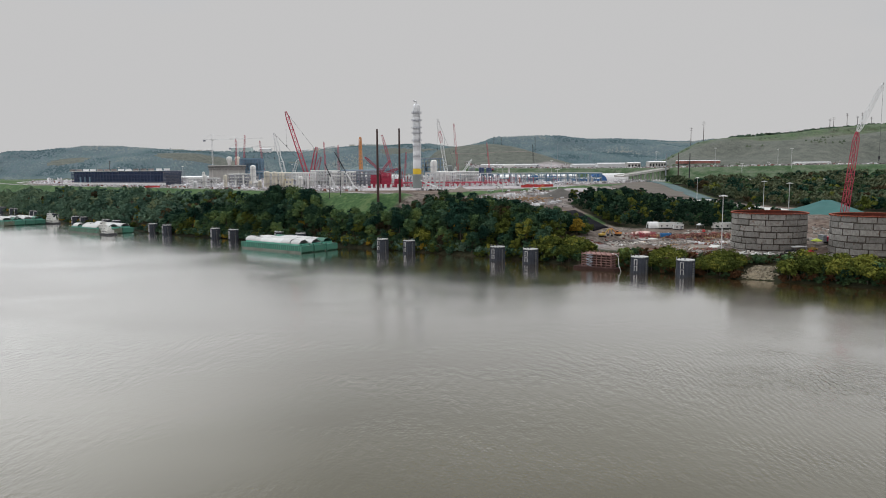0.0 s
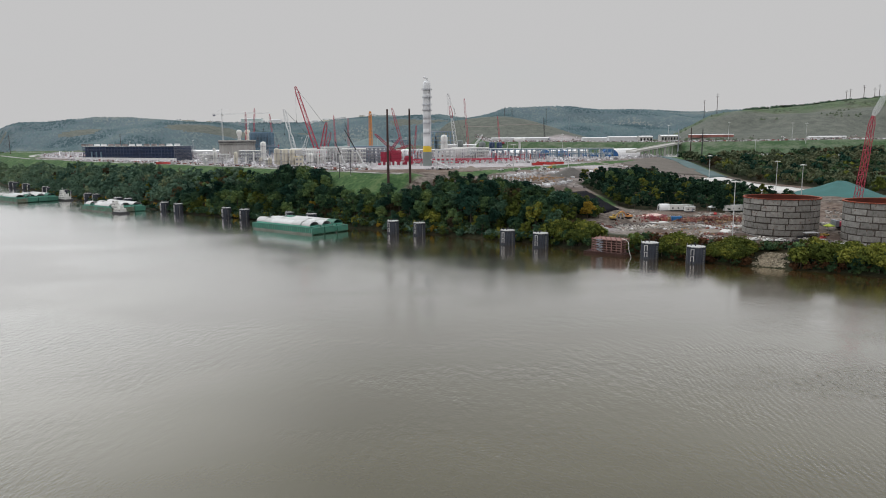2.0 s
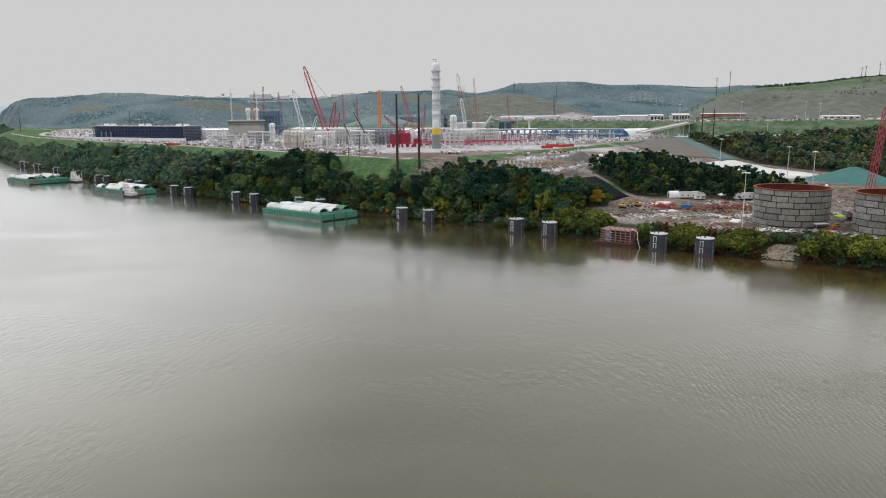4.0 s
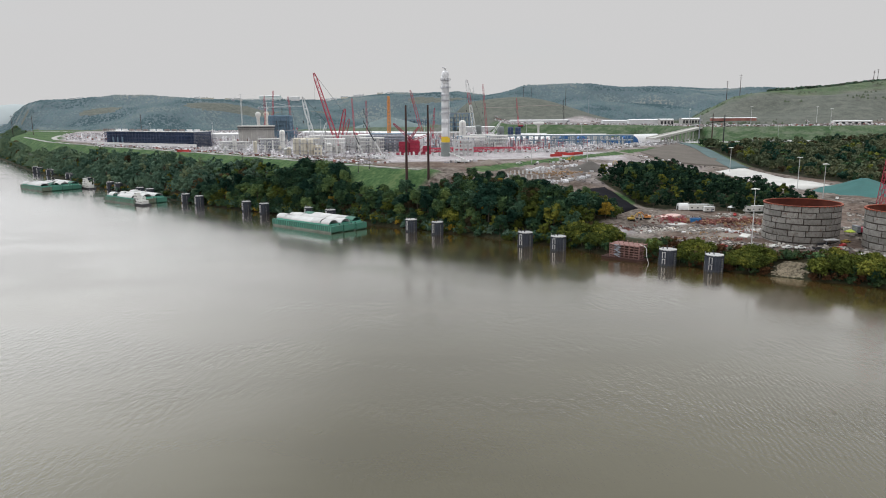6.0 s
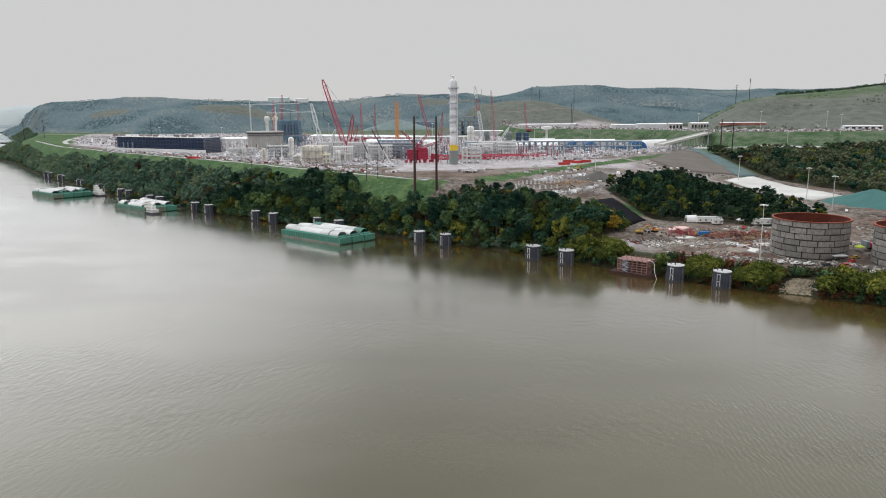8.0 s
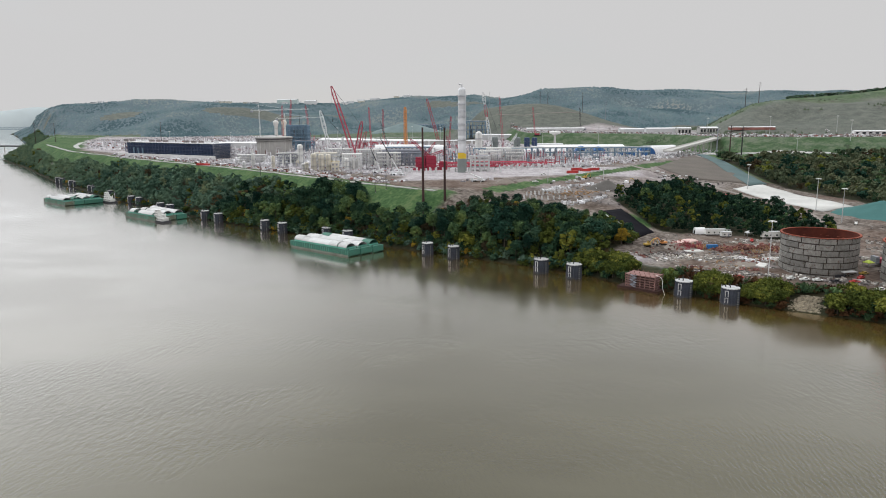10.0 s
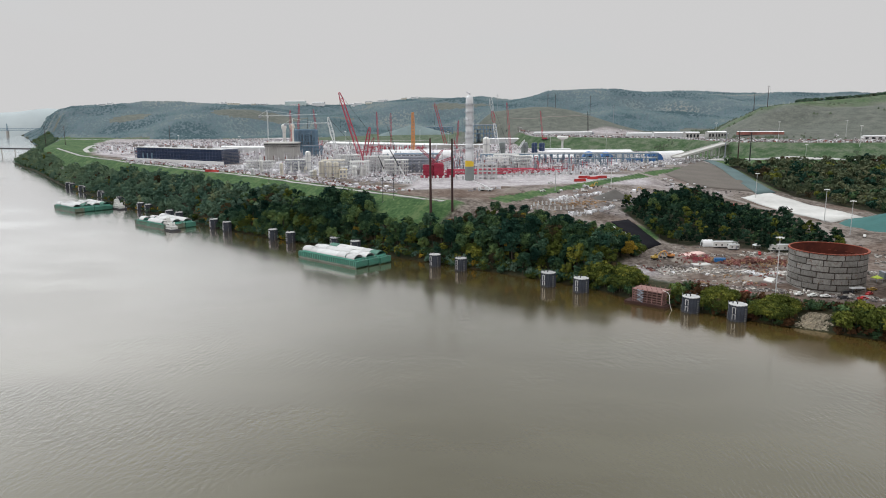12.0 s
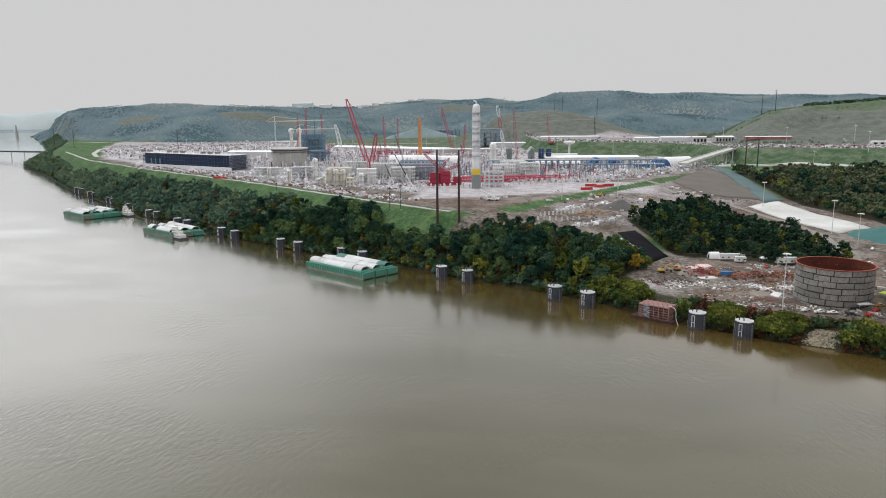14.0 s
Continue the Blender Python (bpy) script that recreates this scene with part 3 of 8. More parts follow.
def woods_mask(x, y):
    """Where woodland grows, 0 to 1."""
    s, n = to_sn(x, y)
    d, c = n - shore(s), crest(s) - n
    belt = smooth(0, 3, d) * smooth(24, 34, c + 9 * lump(x / 30, y / 30, 21)) * smooth(198, 212, s)
    deep = np.interp(s, [205, 230, 285, 315, 345, 380, 425, 450, 480, 505], [58, 74, 66, 48, 33, 20, 24, 46, 44, 20])
    belt = np.maximum(belt * (s > 380), smooth(0, 3, d) * smooth(203, 214, s) * smooth(510, 500, s) * smooth(5, -4, d - deep + 6 * lump(x / 25, y / 25, 4)))
    bluff = smooth(497, 504, n + 11 * smooth(181, 190, s)) * smooth(8, -8, n - 592 - 0.95 * (s - 160) + 7 * lump(x / 16, y / 16, 43)) * smooth(95, 106, s) * smooth(280, 264, s) * (1 - 0.3 * smooth(0.35, 0.6, lump(x / 22, y / 22, 47))) * smooth(0, 8, n - 480 - 0.8 * np.maximum(s - 200, 0))
    east = smooth(0, 10, y - np.interp(x, [270, 300, 325, 335, 345, 500], [850, 800, 725, 660, 560, 520]) + 8 * lump(x / 20, y / 20, 41)) * smooth(311, 321, x) * smooth(0, 14, 980 + 0.0 * (x - 300) + 10 * lump(x / 25, y / 25, 44) - y)
    east = east * smooth(520, 545, n)
    u = x / np.maximum(y, 1)
    hills = smooth(-20, 60, y - ridge_foot(u) + 70 * lump(x / 90, y / 90, 17)) * (d > 30)
    bare = smooth(-120, -50, x) * smooth(340, 230, x + 0.25 * (1800 - y)) * np.exp(-((y - 1800) / 215) ** 2)
    hills = hills * smooth(0.55, 0.35, bare) * (1 - smooth(0.25, 0.29, u) * smooth(1730, 1700, y + 40 * lump(x / 80, y / 80, 19)))
    patch = smooth(0.26, 0.5, lump(x / 190, y / 150, 23)) * smooth(0.05, 0.15, (y - ridge_foot(u)) / 1200) * smooth(0.6, 0.4, (y - ridge_foot(u)) / 1200) * (x < 0)
    hills = hills * (1 - 0.85 * patch)
    left = smooth(1500, 1600, s) * smooth(0, 4, d) * smooth(45, 30, d)
    liner = (x > 92 + (570 - y) * 0.12) * (x < 112 + (577 - y) * 0.2) * (y > 478) * (y < 582)
    return np.clip(np.maximum.reduce([belt, bluff, east, hills, left]) * (1 - liner), 0, 1)


def point_grass(x, y):
    """The rough grass between the levee and the far yard, where the river bends away."""
    s, n = to_sn(x, y)
    return smooth(0, 30, 30 + 0.15 * (s - 1250) - (n - crest(s)) + 14 * lump(x / 60, y / 60, 91)) * smooth(1150, 1300, s) * (n > shore(s))


def pale_cover(x, y):
    """Raked pale gravel pads among the darker dirt, and the plant yard paled for haze."""
    s, n = to_sn(x, y)
    pad = smooth(0, 10, x + 85) * smooth(0, 12, y - 676 - 0.4 * x) * smooth(830, 810, y) * smooth(190, 160, x)
    low = 0.8 * np.exp(-((s - 192) / 14) ** 2 - ((n - 411) / 7) ** 2) + 0.6 * np.exp(-((s - 120) / 9) ** 2 - ((n - 434) / 5) ** 2)
    # this term pales the plant yard's ground colour in place of haze
    yard = 0.95 * smooth(395, 430, s) * smooth(0, 25, n - crest(s) - np.interp(s, [395, 560, 700], [70, 60, 25])) * (0.6 + 0.4 * lump(x / 60, y / 60, 55)) * (y < 2200)
    upper = 0.4 * smooth(235, 255, s) * smooth(395, 380, s) * smooth(515, 530, n) * (0.5 + 0.5 * lump(x / 30, y / 30, 57))
    return np.clip(np.maximum.reduce([0.72 * pad, low, yard * (1 - 0.3 * pad), upper]), 0, 1)


def link_mesh(name, verts, faces, mat, smooth_shade=False):
    me = bpy.data.meshes.new(name)
    me.from_pydata(verts.tolist() if hasattr(verts, "tolist") else verts, [], faces.tolist() if hasattr(faces, "tolist") else faces)
    me.materials.append(mat)
    if smooth_shade:
        me.polygons.foreach_set("use_smooth", [True] * len(me.polygons))
    me.update()
    return me


def build_ground():
    fine = np.radians(np.arange(-52, 52.01, 0.26))
    rest = np.radians(np.arange(58, 308, 6))
    bearing = np.concatenate([fine, rest])
    reach = np.concatenate([[8, 30, 60, 110, 180, 240, 290], 320 * 1.0098 ** np.arange(0, 285)])
    reach = reach[reach < 4990]
    b, r = np.meshgrid(bearing, reach)
    x, y = r * np.sin(b), r * np.cos(b)
    z = height(x, y)
    z = np.where((r < 25), -6, z)
    nb, nr = len(bearing), len(reach)
    verts = np.stack([x, y, z], -1).reshape(-1, 3)
    i, j = np.meshgrid(np.arange(nr - 1), np.arange(nb), indexing="ij")
    k = (j + 1) % nb
    faces = np.stack([i * nb + j, (i + 1) * nb + j, (i + 1) * nb + k, i * nb + k], -1).reshape(-1, 4)[:, ::-1]
    verts = np.vstack([verts, [[0, 0, -6]]])
    faces = faces.tolist() + [[len(verts) - 1, a, (a + 1) % nb] for a in range(nb)]
    me = link_mesh("ground", verts, faces, M["ground"], True)
    x, y = verts[:, 0], verts[:, 1]
    s, n = to_sn(x, y)
    d, c = n - shore(s), crest(s) - n
    wob = lump(x / 18, y / 18, 31)
    grass = smooth(-13, -9, c + 1.5 * wob) * smooth(345, 365, s) * (d > 0)
    back = y - berm_foot(x)
    grass = np.maximum(grass, smooth(-5, 5, back) * smooth(100, 85, back) * smooth(-30, 80, x))
    u = x / np.maximum(y, 1)
    grass = np.maximum(grass, 0.9 * smooth(-40, 20, y - ridge_foot(u)) * (d > 30))
    strip = np.abs(s - 352 - 0.02 * (n - 600)) < 9
    grass = np.maximum(grass, strip * smooth(470, 480, n) * smooth(900, 880, n))
    grass = np.maximum(grass, smooth(290, 330, x) * smooth(760, 800, y) * (back < 0))
    grass = np.maximum(grass, smooth(210, 220, s) * smooth(262, 250, s) * smooth(430, 440, n) * smooth(520, 500, n))
    grass = np.maximum(grass, 0.8 * smooth(0, 2, d) * smooth(24, 14, d) * smooth(170, 150, s))
    grass = np.maximum(grass, 0.95 * point_grass(x, y))
    meadow = smooth(1540, 1620, y + 60 * lump(x / 90, y / 90, 33) + 0.5 * (x + 100)) * smooth(-620, -480, x) * smooth(0, -70, x)
    grass = np.maximum(grass, 0.85 * meadow)
    bare = smooth(-130, -55, x) * smooth(350, 240, x + 0.25 * (1800 - y)) * np.exp(-((y - 1800) / 235) ** 2)
    hill_brown = smooth(0.25, 0.4, bare) * 0.95
    knoll = smooth(0.27, 0.31, u) * smooth(1230, 1290, y) * smooth(2300, 2100, y)
    hill_brown = np.maximum(hill_brown, knoll * (0.88 - 0.5 * smooth(1480, 1560, y + 25 * wob) + 0.15 * wob))
    grass = np.maximum(grass, knoll * (0.35 + 0.38 * smooth(1480, 1560, y + 25 * wob) + 0.14 * lump(x / 70, y / 24, 37)))
    brown = np.maximum(hill_brown, 0.42 * smooth(-5, 5, back) * smooth(100, 85, back))
    brown = np.maximum(brown, 1.0 * smooth(26, 20, d) * (d > -30))
    brown = np.maximum(brown, 0.9 * smooth(-20, 60, y - ridge_foot(u)) * (d > 30))
    brown = np.maximum(brown, 0.5 * meadow)
    brown = np.maximum(brown, 0.9 * smooth(1590, 1680, y) * smooth(-160, -60, x))
    cover = np.zeros((len(verts), 4), np.float32)
    cover[:, 0], cover[:, 1], cover[:, 2], cover[:, 3] = np.clip(grass, 0, 1), np.clip(brown, 0, 1), np.maximum(woods_mask(x, y) * (y < 1800), np.where(s < 205, 0.95 * smooth(25, 19, d), 0.95 * smooth(10, 6, d)) * (d > -30)), 1
    # far slopes under the trees take the hazed floor colour
    me.materials.append(M["hazed_wood_floor"])
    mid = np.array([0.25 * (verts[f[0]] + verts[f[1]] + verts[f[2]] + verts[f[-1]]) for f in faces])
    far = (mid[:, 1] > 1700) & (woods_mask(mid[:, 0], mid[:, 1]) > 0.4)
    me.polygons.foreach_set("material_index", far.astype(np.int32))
    layer = me.attributes.new("cover", "FLOAT_COLOR", "POINT")
    cover[:, 3] = pale_cover(x, y)
    layer.data.foreach_set("color", cover.ravel())
    return tagged(new("ground", me), "gravel, grass and earth of the river bank and hills", "ground", kind="structure")


build_ground()

half = 4990
wv, wf = [], []
rings = [0, 60, 150, 300, 600, 1200, 2500, 4990]
for ri in rings[1:]:
    for a in range(48):
        wv.append((ri * math.cos(a * math.pi / 24), ri * math.sin(a * math.pi / 24), 0.0))
wv.append((0, 0, 0.0))
for a in range(48):
    wf.append((len(wv) - 1, a, (a + 1) % 48))
    for k in range(len(rings) - 2):
        wf.append((k * 48 + a, (k + 1) * 48 + a, (k + 1) * 48 + (a + 1) % 48, k * 48 + (a + 1) % 48))
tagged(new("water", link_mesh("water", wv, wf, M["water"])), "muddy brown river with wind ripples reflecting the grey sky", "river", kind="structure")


# ---- building blocks ----
def box(bm, cx, cy, cz, sx, sy, sz, turn=0.0):
    """A box of full size sx, sy, sz with its base centre at (cx, cy, cz)."""
    m = Matrix.Translation((cx, cy, cz + sz / 2)) @ Matrix.Rotation(turn, 4, "Z") @ Matrix.Diagonal((sx, sy, sz, 1))
    return bmesh.ops.create_cube(bm, size=1.0, matrix=m)["verts"]


def tube(bm, p, q, r, r2=None, sides=8):
    """A capped rod from p to q."""
    p, q = Vector(p), Vector(q)
    way = q - p
    m = Matrix.Translation((p + q) / 2) @ way.to_track_quat("Z", "Y").to_matrix().to_4x4()
    return bmesh.ops.create_cone(bm, cap_ends=True, segments=sides, radius1=r, radius2=r if r2 is None else r2, depth=way.length, matrix=m)["verts"]


def lathe(bm, profile, sides=24, cx=0.0, cy=0.0, close=False):
    """A turned body: profile rows of (radius, z)."""
    rows = [[bm.verts.new((cx + r * math.cos(a * 2 * math.pi / sides), cy + r * math.sin(a * 2 * math.pi / sides), z)) for a in range(sides)] for r, z in profile]
    for lo, hi in zip(rows, rows[1:]):
        for a in range(sides):
            bm.faces.new((lo[a], lo[(a + 1) % sides], hi[(a + 1) % sides], hi[a]))
    if close:
        bm.faces.new(list(reversed(rows[0])))
        bm.faces.new(rows[-1])
    return rows


def lattice(bm, p, q, w, w2=None, panel=None, r=0.12):
    """A four-chord lattice boom from p to q, w wide at the foot and w2 at the tip."""
    p, q = Vector(p), Vector(q)
    w2 = w if w2 is None else w2
    way = (q - p)
    turn = way.to_track_quat("Z", "Y").to_matrix()
    count = max(3, int(way.length / (panel or w * 1.4)))
    rings = []
    for k in range(count + 1):
        f = k / count
        ww = (w + (w2 - w) * f) / 2
        if k in (0, count):
            ww *= 0.5
        rings.append([p + way * f + turn @ Vector((a * ww, b * ww, 0)) for a, b in ((-1, -1), (1, -1), (1, 1), (-1, 1))])
    for lo, hi in zip(rings, rings[1:]):
        for a in range(4):
            tube(bm, lo[a], hi[a], r, sides=4)
            tube(bm, lo[a], hi[(a + 1) % 4], r * 0.6, sides=3)
            tube(bm, hi[a], hi[(a + 1) % 4], r * 0.6, sides=3)


def mesh_of(name, bm, mat, shade=False):
    me = bpy.data.meshes.new(name)
    bmesh.ops.recalc_face_normals(bm, faces=bm.faces)
    bm.to_mesh(me)
    bm.free()
    me.materials.append(mat)
    if shade:
        me.polygons.foreach_set("use_smooth", [True] * len(me.polygons))
    return me


def part(name, bm, mat, parent, label="", shade=False):
    """Links a bmesh as one mesh object under a thing or a part."""
    ob = new(name, mesh_of(name, bm, mat, shade))
    ob.parent = parent
    if label:
        tagged(ob, label)
    return ob


def shared(name, me, parent, m):
    """One more piece on a mesh that it shares with its fellows."""
    ob = new(name, me)
    ob.parent = parent
    ob.matrix_basis = m
    return ob


def thing(name, x, y, z=None, turn=0.0, label="", category="", group="", kind=""):
    """An empty at the base of a thing; its parts are children."""
    ob = new(name)
    ob.empty_display_size = 0.5
    ob.matrix_basis = pose(x, y, ground_at(x, y) if z is None else z, 0, 0, turn)
    return tagged(ob, label, category, group, kind)


ALONG = math.degrees(math.atan2(0.6, -0.8))   # the bank's direction


# ---- mooring cells in the river ----
def mooring_cell(x, y):
    ob = thing("mooring_cell", x, y, -2.0, ALONG, "dark sheet-pile mooring cell with pale concrete cap in the river", "mooring cell", "mooring cells along the bank")
    bm = bmesh.new()
    n = 64
    rows = []
    for z in (0.0, 10.6):
        rows.append([bm.verts.new(((4.5 + (0.26 if a % 4 < 2 else -0.18)) * math.cos(a * 2 * math.pi / n), (4.5 + (0.26 if a % 4 < 2 else -0.18)) * math.sin(a * 2 * math.pi / n), z)) for a in range(n)])
    for a in range(n):
        bm.faces.new((rows[0][a], rows[0][(a + 1) % n], rows[1][(a + 1) % n], rows[1][a]))
    part("sheet_pile_wall", bm, M["pile_steel"], ob)
    bm = bmesh.new()
    lathe(bm, [(4.3, 10.3), (4.62, 10.4), (4.62, 10.78), (4.45, 10.86), (0.05, 10.95)], 36)
    part("concrete_cap", bm, M["cell_cap"], ob, "pale concrete cap")
    for a, r in ((-60, 3.9), (-120, 3.9), (90, 1.2), (20, 2.6)):
        bm = bmesh.new()
        px, py = r * math.cos(radians(a)), r * math.sin(radians(a))
        lathe(bm, [(0.42, 10.9), (0.30, 11.1), (0.26, 11.6), (0.46, 11.75), (0.40, 11.95), (0.05, 12.0)], 10, px, py)
        part("bollard", bm, M["black_steel"], ob)
    # fender frames and ladder on the river side, a rub rail on the flank
    bm = bmesh.new()
    for z0, z1 in ((3.2, 5.6), (6.4, 9.4)):
        for u in (-0.75, 0.75):
            box(bm, u + 0.3, 4.9, z0, 0.28, 0.36, z1 - z0)
        box(bm, 0.3, 4.9, z1, 1.8, 0.36, 0.3)
    part("fender_frame", bm, M["cap"], ob, "white painted fender frame")
    bm = bmesh.new()
    for u in (-0.3, 0.3):
        tube(bm, (4.9, u, 2.2), (4.9, u, 11.8), 0.09, sides=5)
    for k in range(16):
        tube(bm, (4.9, -0.3, 2.6 + k * 0.55), (4.9, 0.3, 2.6 + k * 0.55), 0.05, sides=4)
    part("ladder", bm, M["cell_cap"], ob)
    for e in (-1, 1):
        bm = bmesh.new()
        box(bm, e * 4.85 * math.cos(radians(20)), 4.85 * math.sin(radians(20)), 0, 0.55, 0.7, 0.75, e * radians(20))
        block = mesh_of("fender_block", bm, M["fender_grey"])
        for k in range(6 if e < 0 else 3):
            shared("fender_block", block, ob, pose(0, 0, 2.2 + k * 1.25))
    return ob


CELLS = [(116.6, 373), (141.8, 373), (210.8, 374), (234.8, 374.5), (306.8, 374.5), (329.8, 373), (415.8, 374), (440.8, 374), (491.8, 368), (516.7, 368),
         (588.4, 367), (615.2, 369.5), (689.4, 374), (711.1, 375), (780.2, 387), (801.0, 388), (859.0, 400), (881.0, 402),
         (956.0, 415), (975.0, 418), (1051.0, 431), (1071.0, 433), (1121.0, 440), (1143.0, 443)]
cell = None
for s, n in CELLS:
    x, y = to_xy(s, n)
    if cell is None:
        cell = mooring_cell(x, y)
    else:
        slim = 1.0 if s < 280 else 0.88
        copy_thing(cell, pose(x, y, -2.0, 0, 0, ALONG)).scale = (slim, slim, 1.0)


# ---- hopper barges with arched covers ----
def arch_cover(length, width, rise):
    bm = bmesh.new()
    steps = 9
    rows = []
    for x in (-length / 2, length / 2):
        for t in (0.0, 0.16):
            rows.append([bm.verts.new((x, -math.cos(k * math.pi / steps) * (width / 2 - t), math.sin(k * math.pi / steps) * (rise - t))) for k in range(steps + 1)])
    o0, i0, o1, i1 = rows
    for a, b in ((o0, o1), (i1, i0), (o1, i1), (i0, o0)):
        for k in range(steps):
            bm.faces.new((a[k], a[k + 1], b[k + 1], b[k]))
    for k in range(1, 4):   # stiffening ribs
        xk = -length / 2 + length * k / 4
        for q in range(steps):
            a0, a1 = q * math.pi / steps, (q + 1) * math.pi / steps
            tube(bm, (xk, -math.cos(a0) * (width / 2 + 0.04), math.sin(a0) * (rise + 0.04)), (xk, -math.cos(a1) * (width / 2 + 0.04), math.sin(a1) * (rise + 0.04)), 0.07, sides=4)
    bmesh.ops.recalc_face_normals(bm, faces=bm.faces)
    me = bpy.data.meshes.new("cover")
    bm.to_mesh(me)
    bm.free()
    return me


COVER_WHITE, COVER_GREEN = arch_cover(9.0, 8.9, 3.0), arch_cover(9.0, 8.9, 3.0)
COVER_WHITE.materials.append(M["cover_white"])
COVER_GREEN.materials.append(M["barge_green"])


bm = bmesh.new()
box(bm, 0, 0, 0, 0.32, 0.2, 3.2)
RIB = mesh_of("rib", bm, M["barge_rib"])


def barge(s, n, covers, label, green=(), L=29.8):
    """A 60 m hopper barge, its length along the bank; covers: rows of (place along the hull, lift)."""
    x, y = to_xy(s, n)
    ob = thing("hopper_barge", x, y, -0.6, ALONG, label, "barge", "moored barges")
    bm = bmesh.new()
    B, H = 5.25, 5.4
    inner = 2 * L - 10
    prof = [(-L, H), (-L, 1.4), (-L + 2.2, 0.0), (L - 2.2, 0.0), (L, 1.4), (L, H)]
    sides = [[bm.verts.new((px, b, pz)) for px, pz in prof] for b in (-B, B)]
    for k in range(5):
        bm.faces.new((sides[0][k], sides[0][k + 1], sides[1][k + 1], sides[1][k]))
    bm.faces.new(sides[0])
    bm.faces.new(list(reversed(sides[1])))
    bmesh.ops.bevel(bm, geom=[e for e in bm.edges], offset=0.12, segments=1, affect="EDGES")
    part("hull", bm, M["rust_hull"] if "scuffed" in label else M["barge_green"], ob)
    bm = bmesh.new()
    for b in (-1, 1):
        box(bm, 0, b * 4.95, H, 2 * L - 0.6, 0.75, 0.14)
    for e in (-1, 1):
        box(bm, e * (L - 2.6), 0, H, 5.0, 10.3, 0.16)
    part("side_deck", bm, M["barge_green"], ob)
    bm = bmesh.new()
    for b in (-1, 1):
        box(bm, 0, b * 4.35, H, inner, 0.22, 1.25)
        for k in range(int(inner / 2)):
            box(bm, -inner / 2 + 1 + k * 2, b * 4.56, H, 0.16, 0.22, 1.1)
    for e in (-1, 1):
        box(bm, e * (inner / 2 - 0.1), 0, H, 0.22, 8.9, 1.25)
    part("coaming", bm, M["barge_rib"], ob, "green hold coaming with ribs")
    # dark sheet just under deck level stands for the deep hold's shade
    bm = bmesh.new()
    box(bm, 0, 0, H - 0.9, inner - 0.4, 8.5, 0.3)
    part("hold_floor", bm, M["opening_dark"], ob)
    bm = bmesh.new()
    for b in (-1, 1):
        box(bm, 0, b * 5.26, 0.3, 2 * L - 2.6, 0.08, 1.5)
    part("waterline_band", bm, M["waterline"], ob, "pale scuffed band at the waterline")
    for k in range(int((2 * L - 2) / 2.1)):
        for b in (-1, 1):
            shared("rib", RIB, ob, pose(-L + 1.4 + k * 2.1, b * 5.3, 1.9))
    for e in (-1, 1):
        for b in (-1, 1):
            bm = bmesh.new()
            tube(bm, (e * (L - 2.3), b * 4, H), (e * (L - 2.3), b * 4, H + 0.9), 0.25, 0.32, 8)
            part("bitt", bm, M["black_steel"], ob)
    for k, (u, lift) in enumerate(covers):
        shared("cover", COVER_GREEN if k in green else COVER_WHITE, ob, pose(u, 0, H + 0.9 + lift, 0, 0, 0))
    return ob


FULL = [(-20, 0), (-11, 0), (-2, 0), (7, 0), (16, 0)]
barge(400.5, 336.3, [(-25, 0.2), (-15, 0.4), (-10, 0), (-1, 0), (8, 0), (17, 0), (24.5, 0.5)], "green hopper barge half covered with white arched covers, moored", L=33.5)
barge(399.5, 347.0, [(-25, 0), (-16, 0.3), (-7, 0.7), (2, 0.7), (11, 0), (20, 0.4), (25, 0)], "green hopper barge under white arched covers, moored", L=33.5)
barge(398, 357.7, [(-24, 0), (-15, 0), (-6, 0), (3, 0), (12, 0), (22, 0)], "green hopper barge with white and green covers, moored", green=(0, 5), L=33.5)
barge(668, 335.4, [(-18, 0), (-9, 0), (0, 0), (17.5, 0.4)], "scuffed green hopper barge partly covered with white covers, moored")
barge(667, 346.1, [(-19, 0), (-10, 0), (-1, 0.5), (8, 0), (19, 0)], "scuffed green hopper barge under white arched covers, moored")
barge(666, 356.8, FULL + [(20.5, 0.6)], "green hopper barge under white arched covers, moored")
barge(866, 333.5, [(-19, 0), (-10, 0), (-1, 0), (8, 0), (20, 0.4)], "scuffed green hopper barge under white covers, moored abreast")
barge(866, 344.2, [(-20, 0), (-8, 0), (1, 0), (10, 0), (20, 0)], "green hopper barge under white covers, moored abreast", green=(0,))
barge(865, 354.9, [(-19, 0), (-9, 0), (6, 0), (16, 0)], "green hopper barge with gaps between white covers, moored")
barge(865, 365.6, [(-20, 0), (-11, 0), (0, 0), (9, 0), (19, 0)], "green hopper barge with white and green covers, moored", green=(0,))


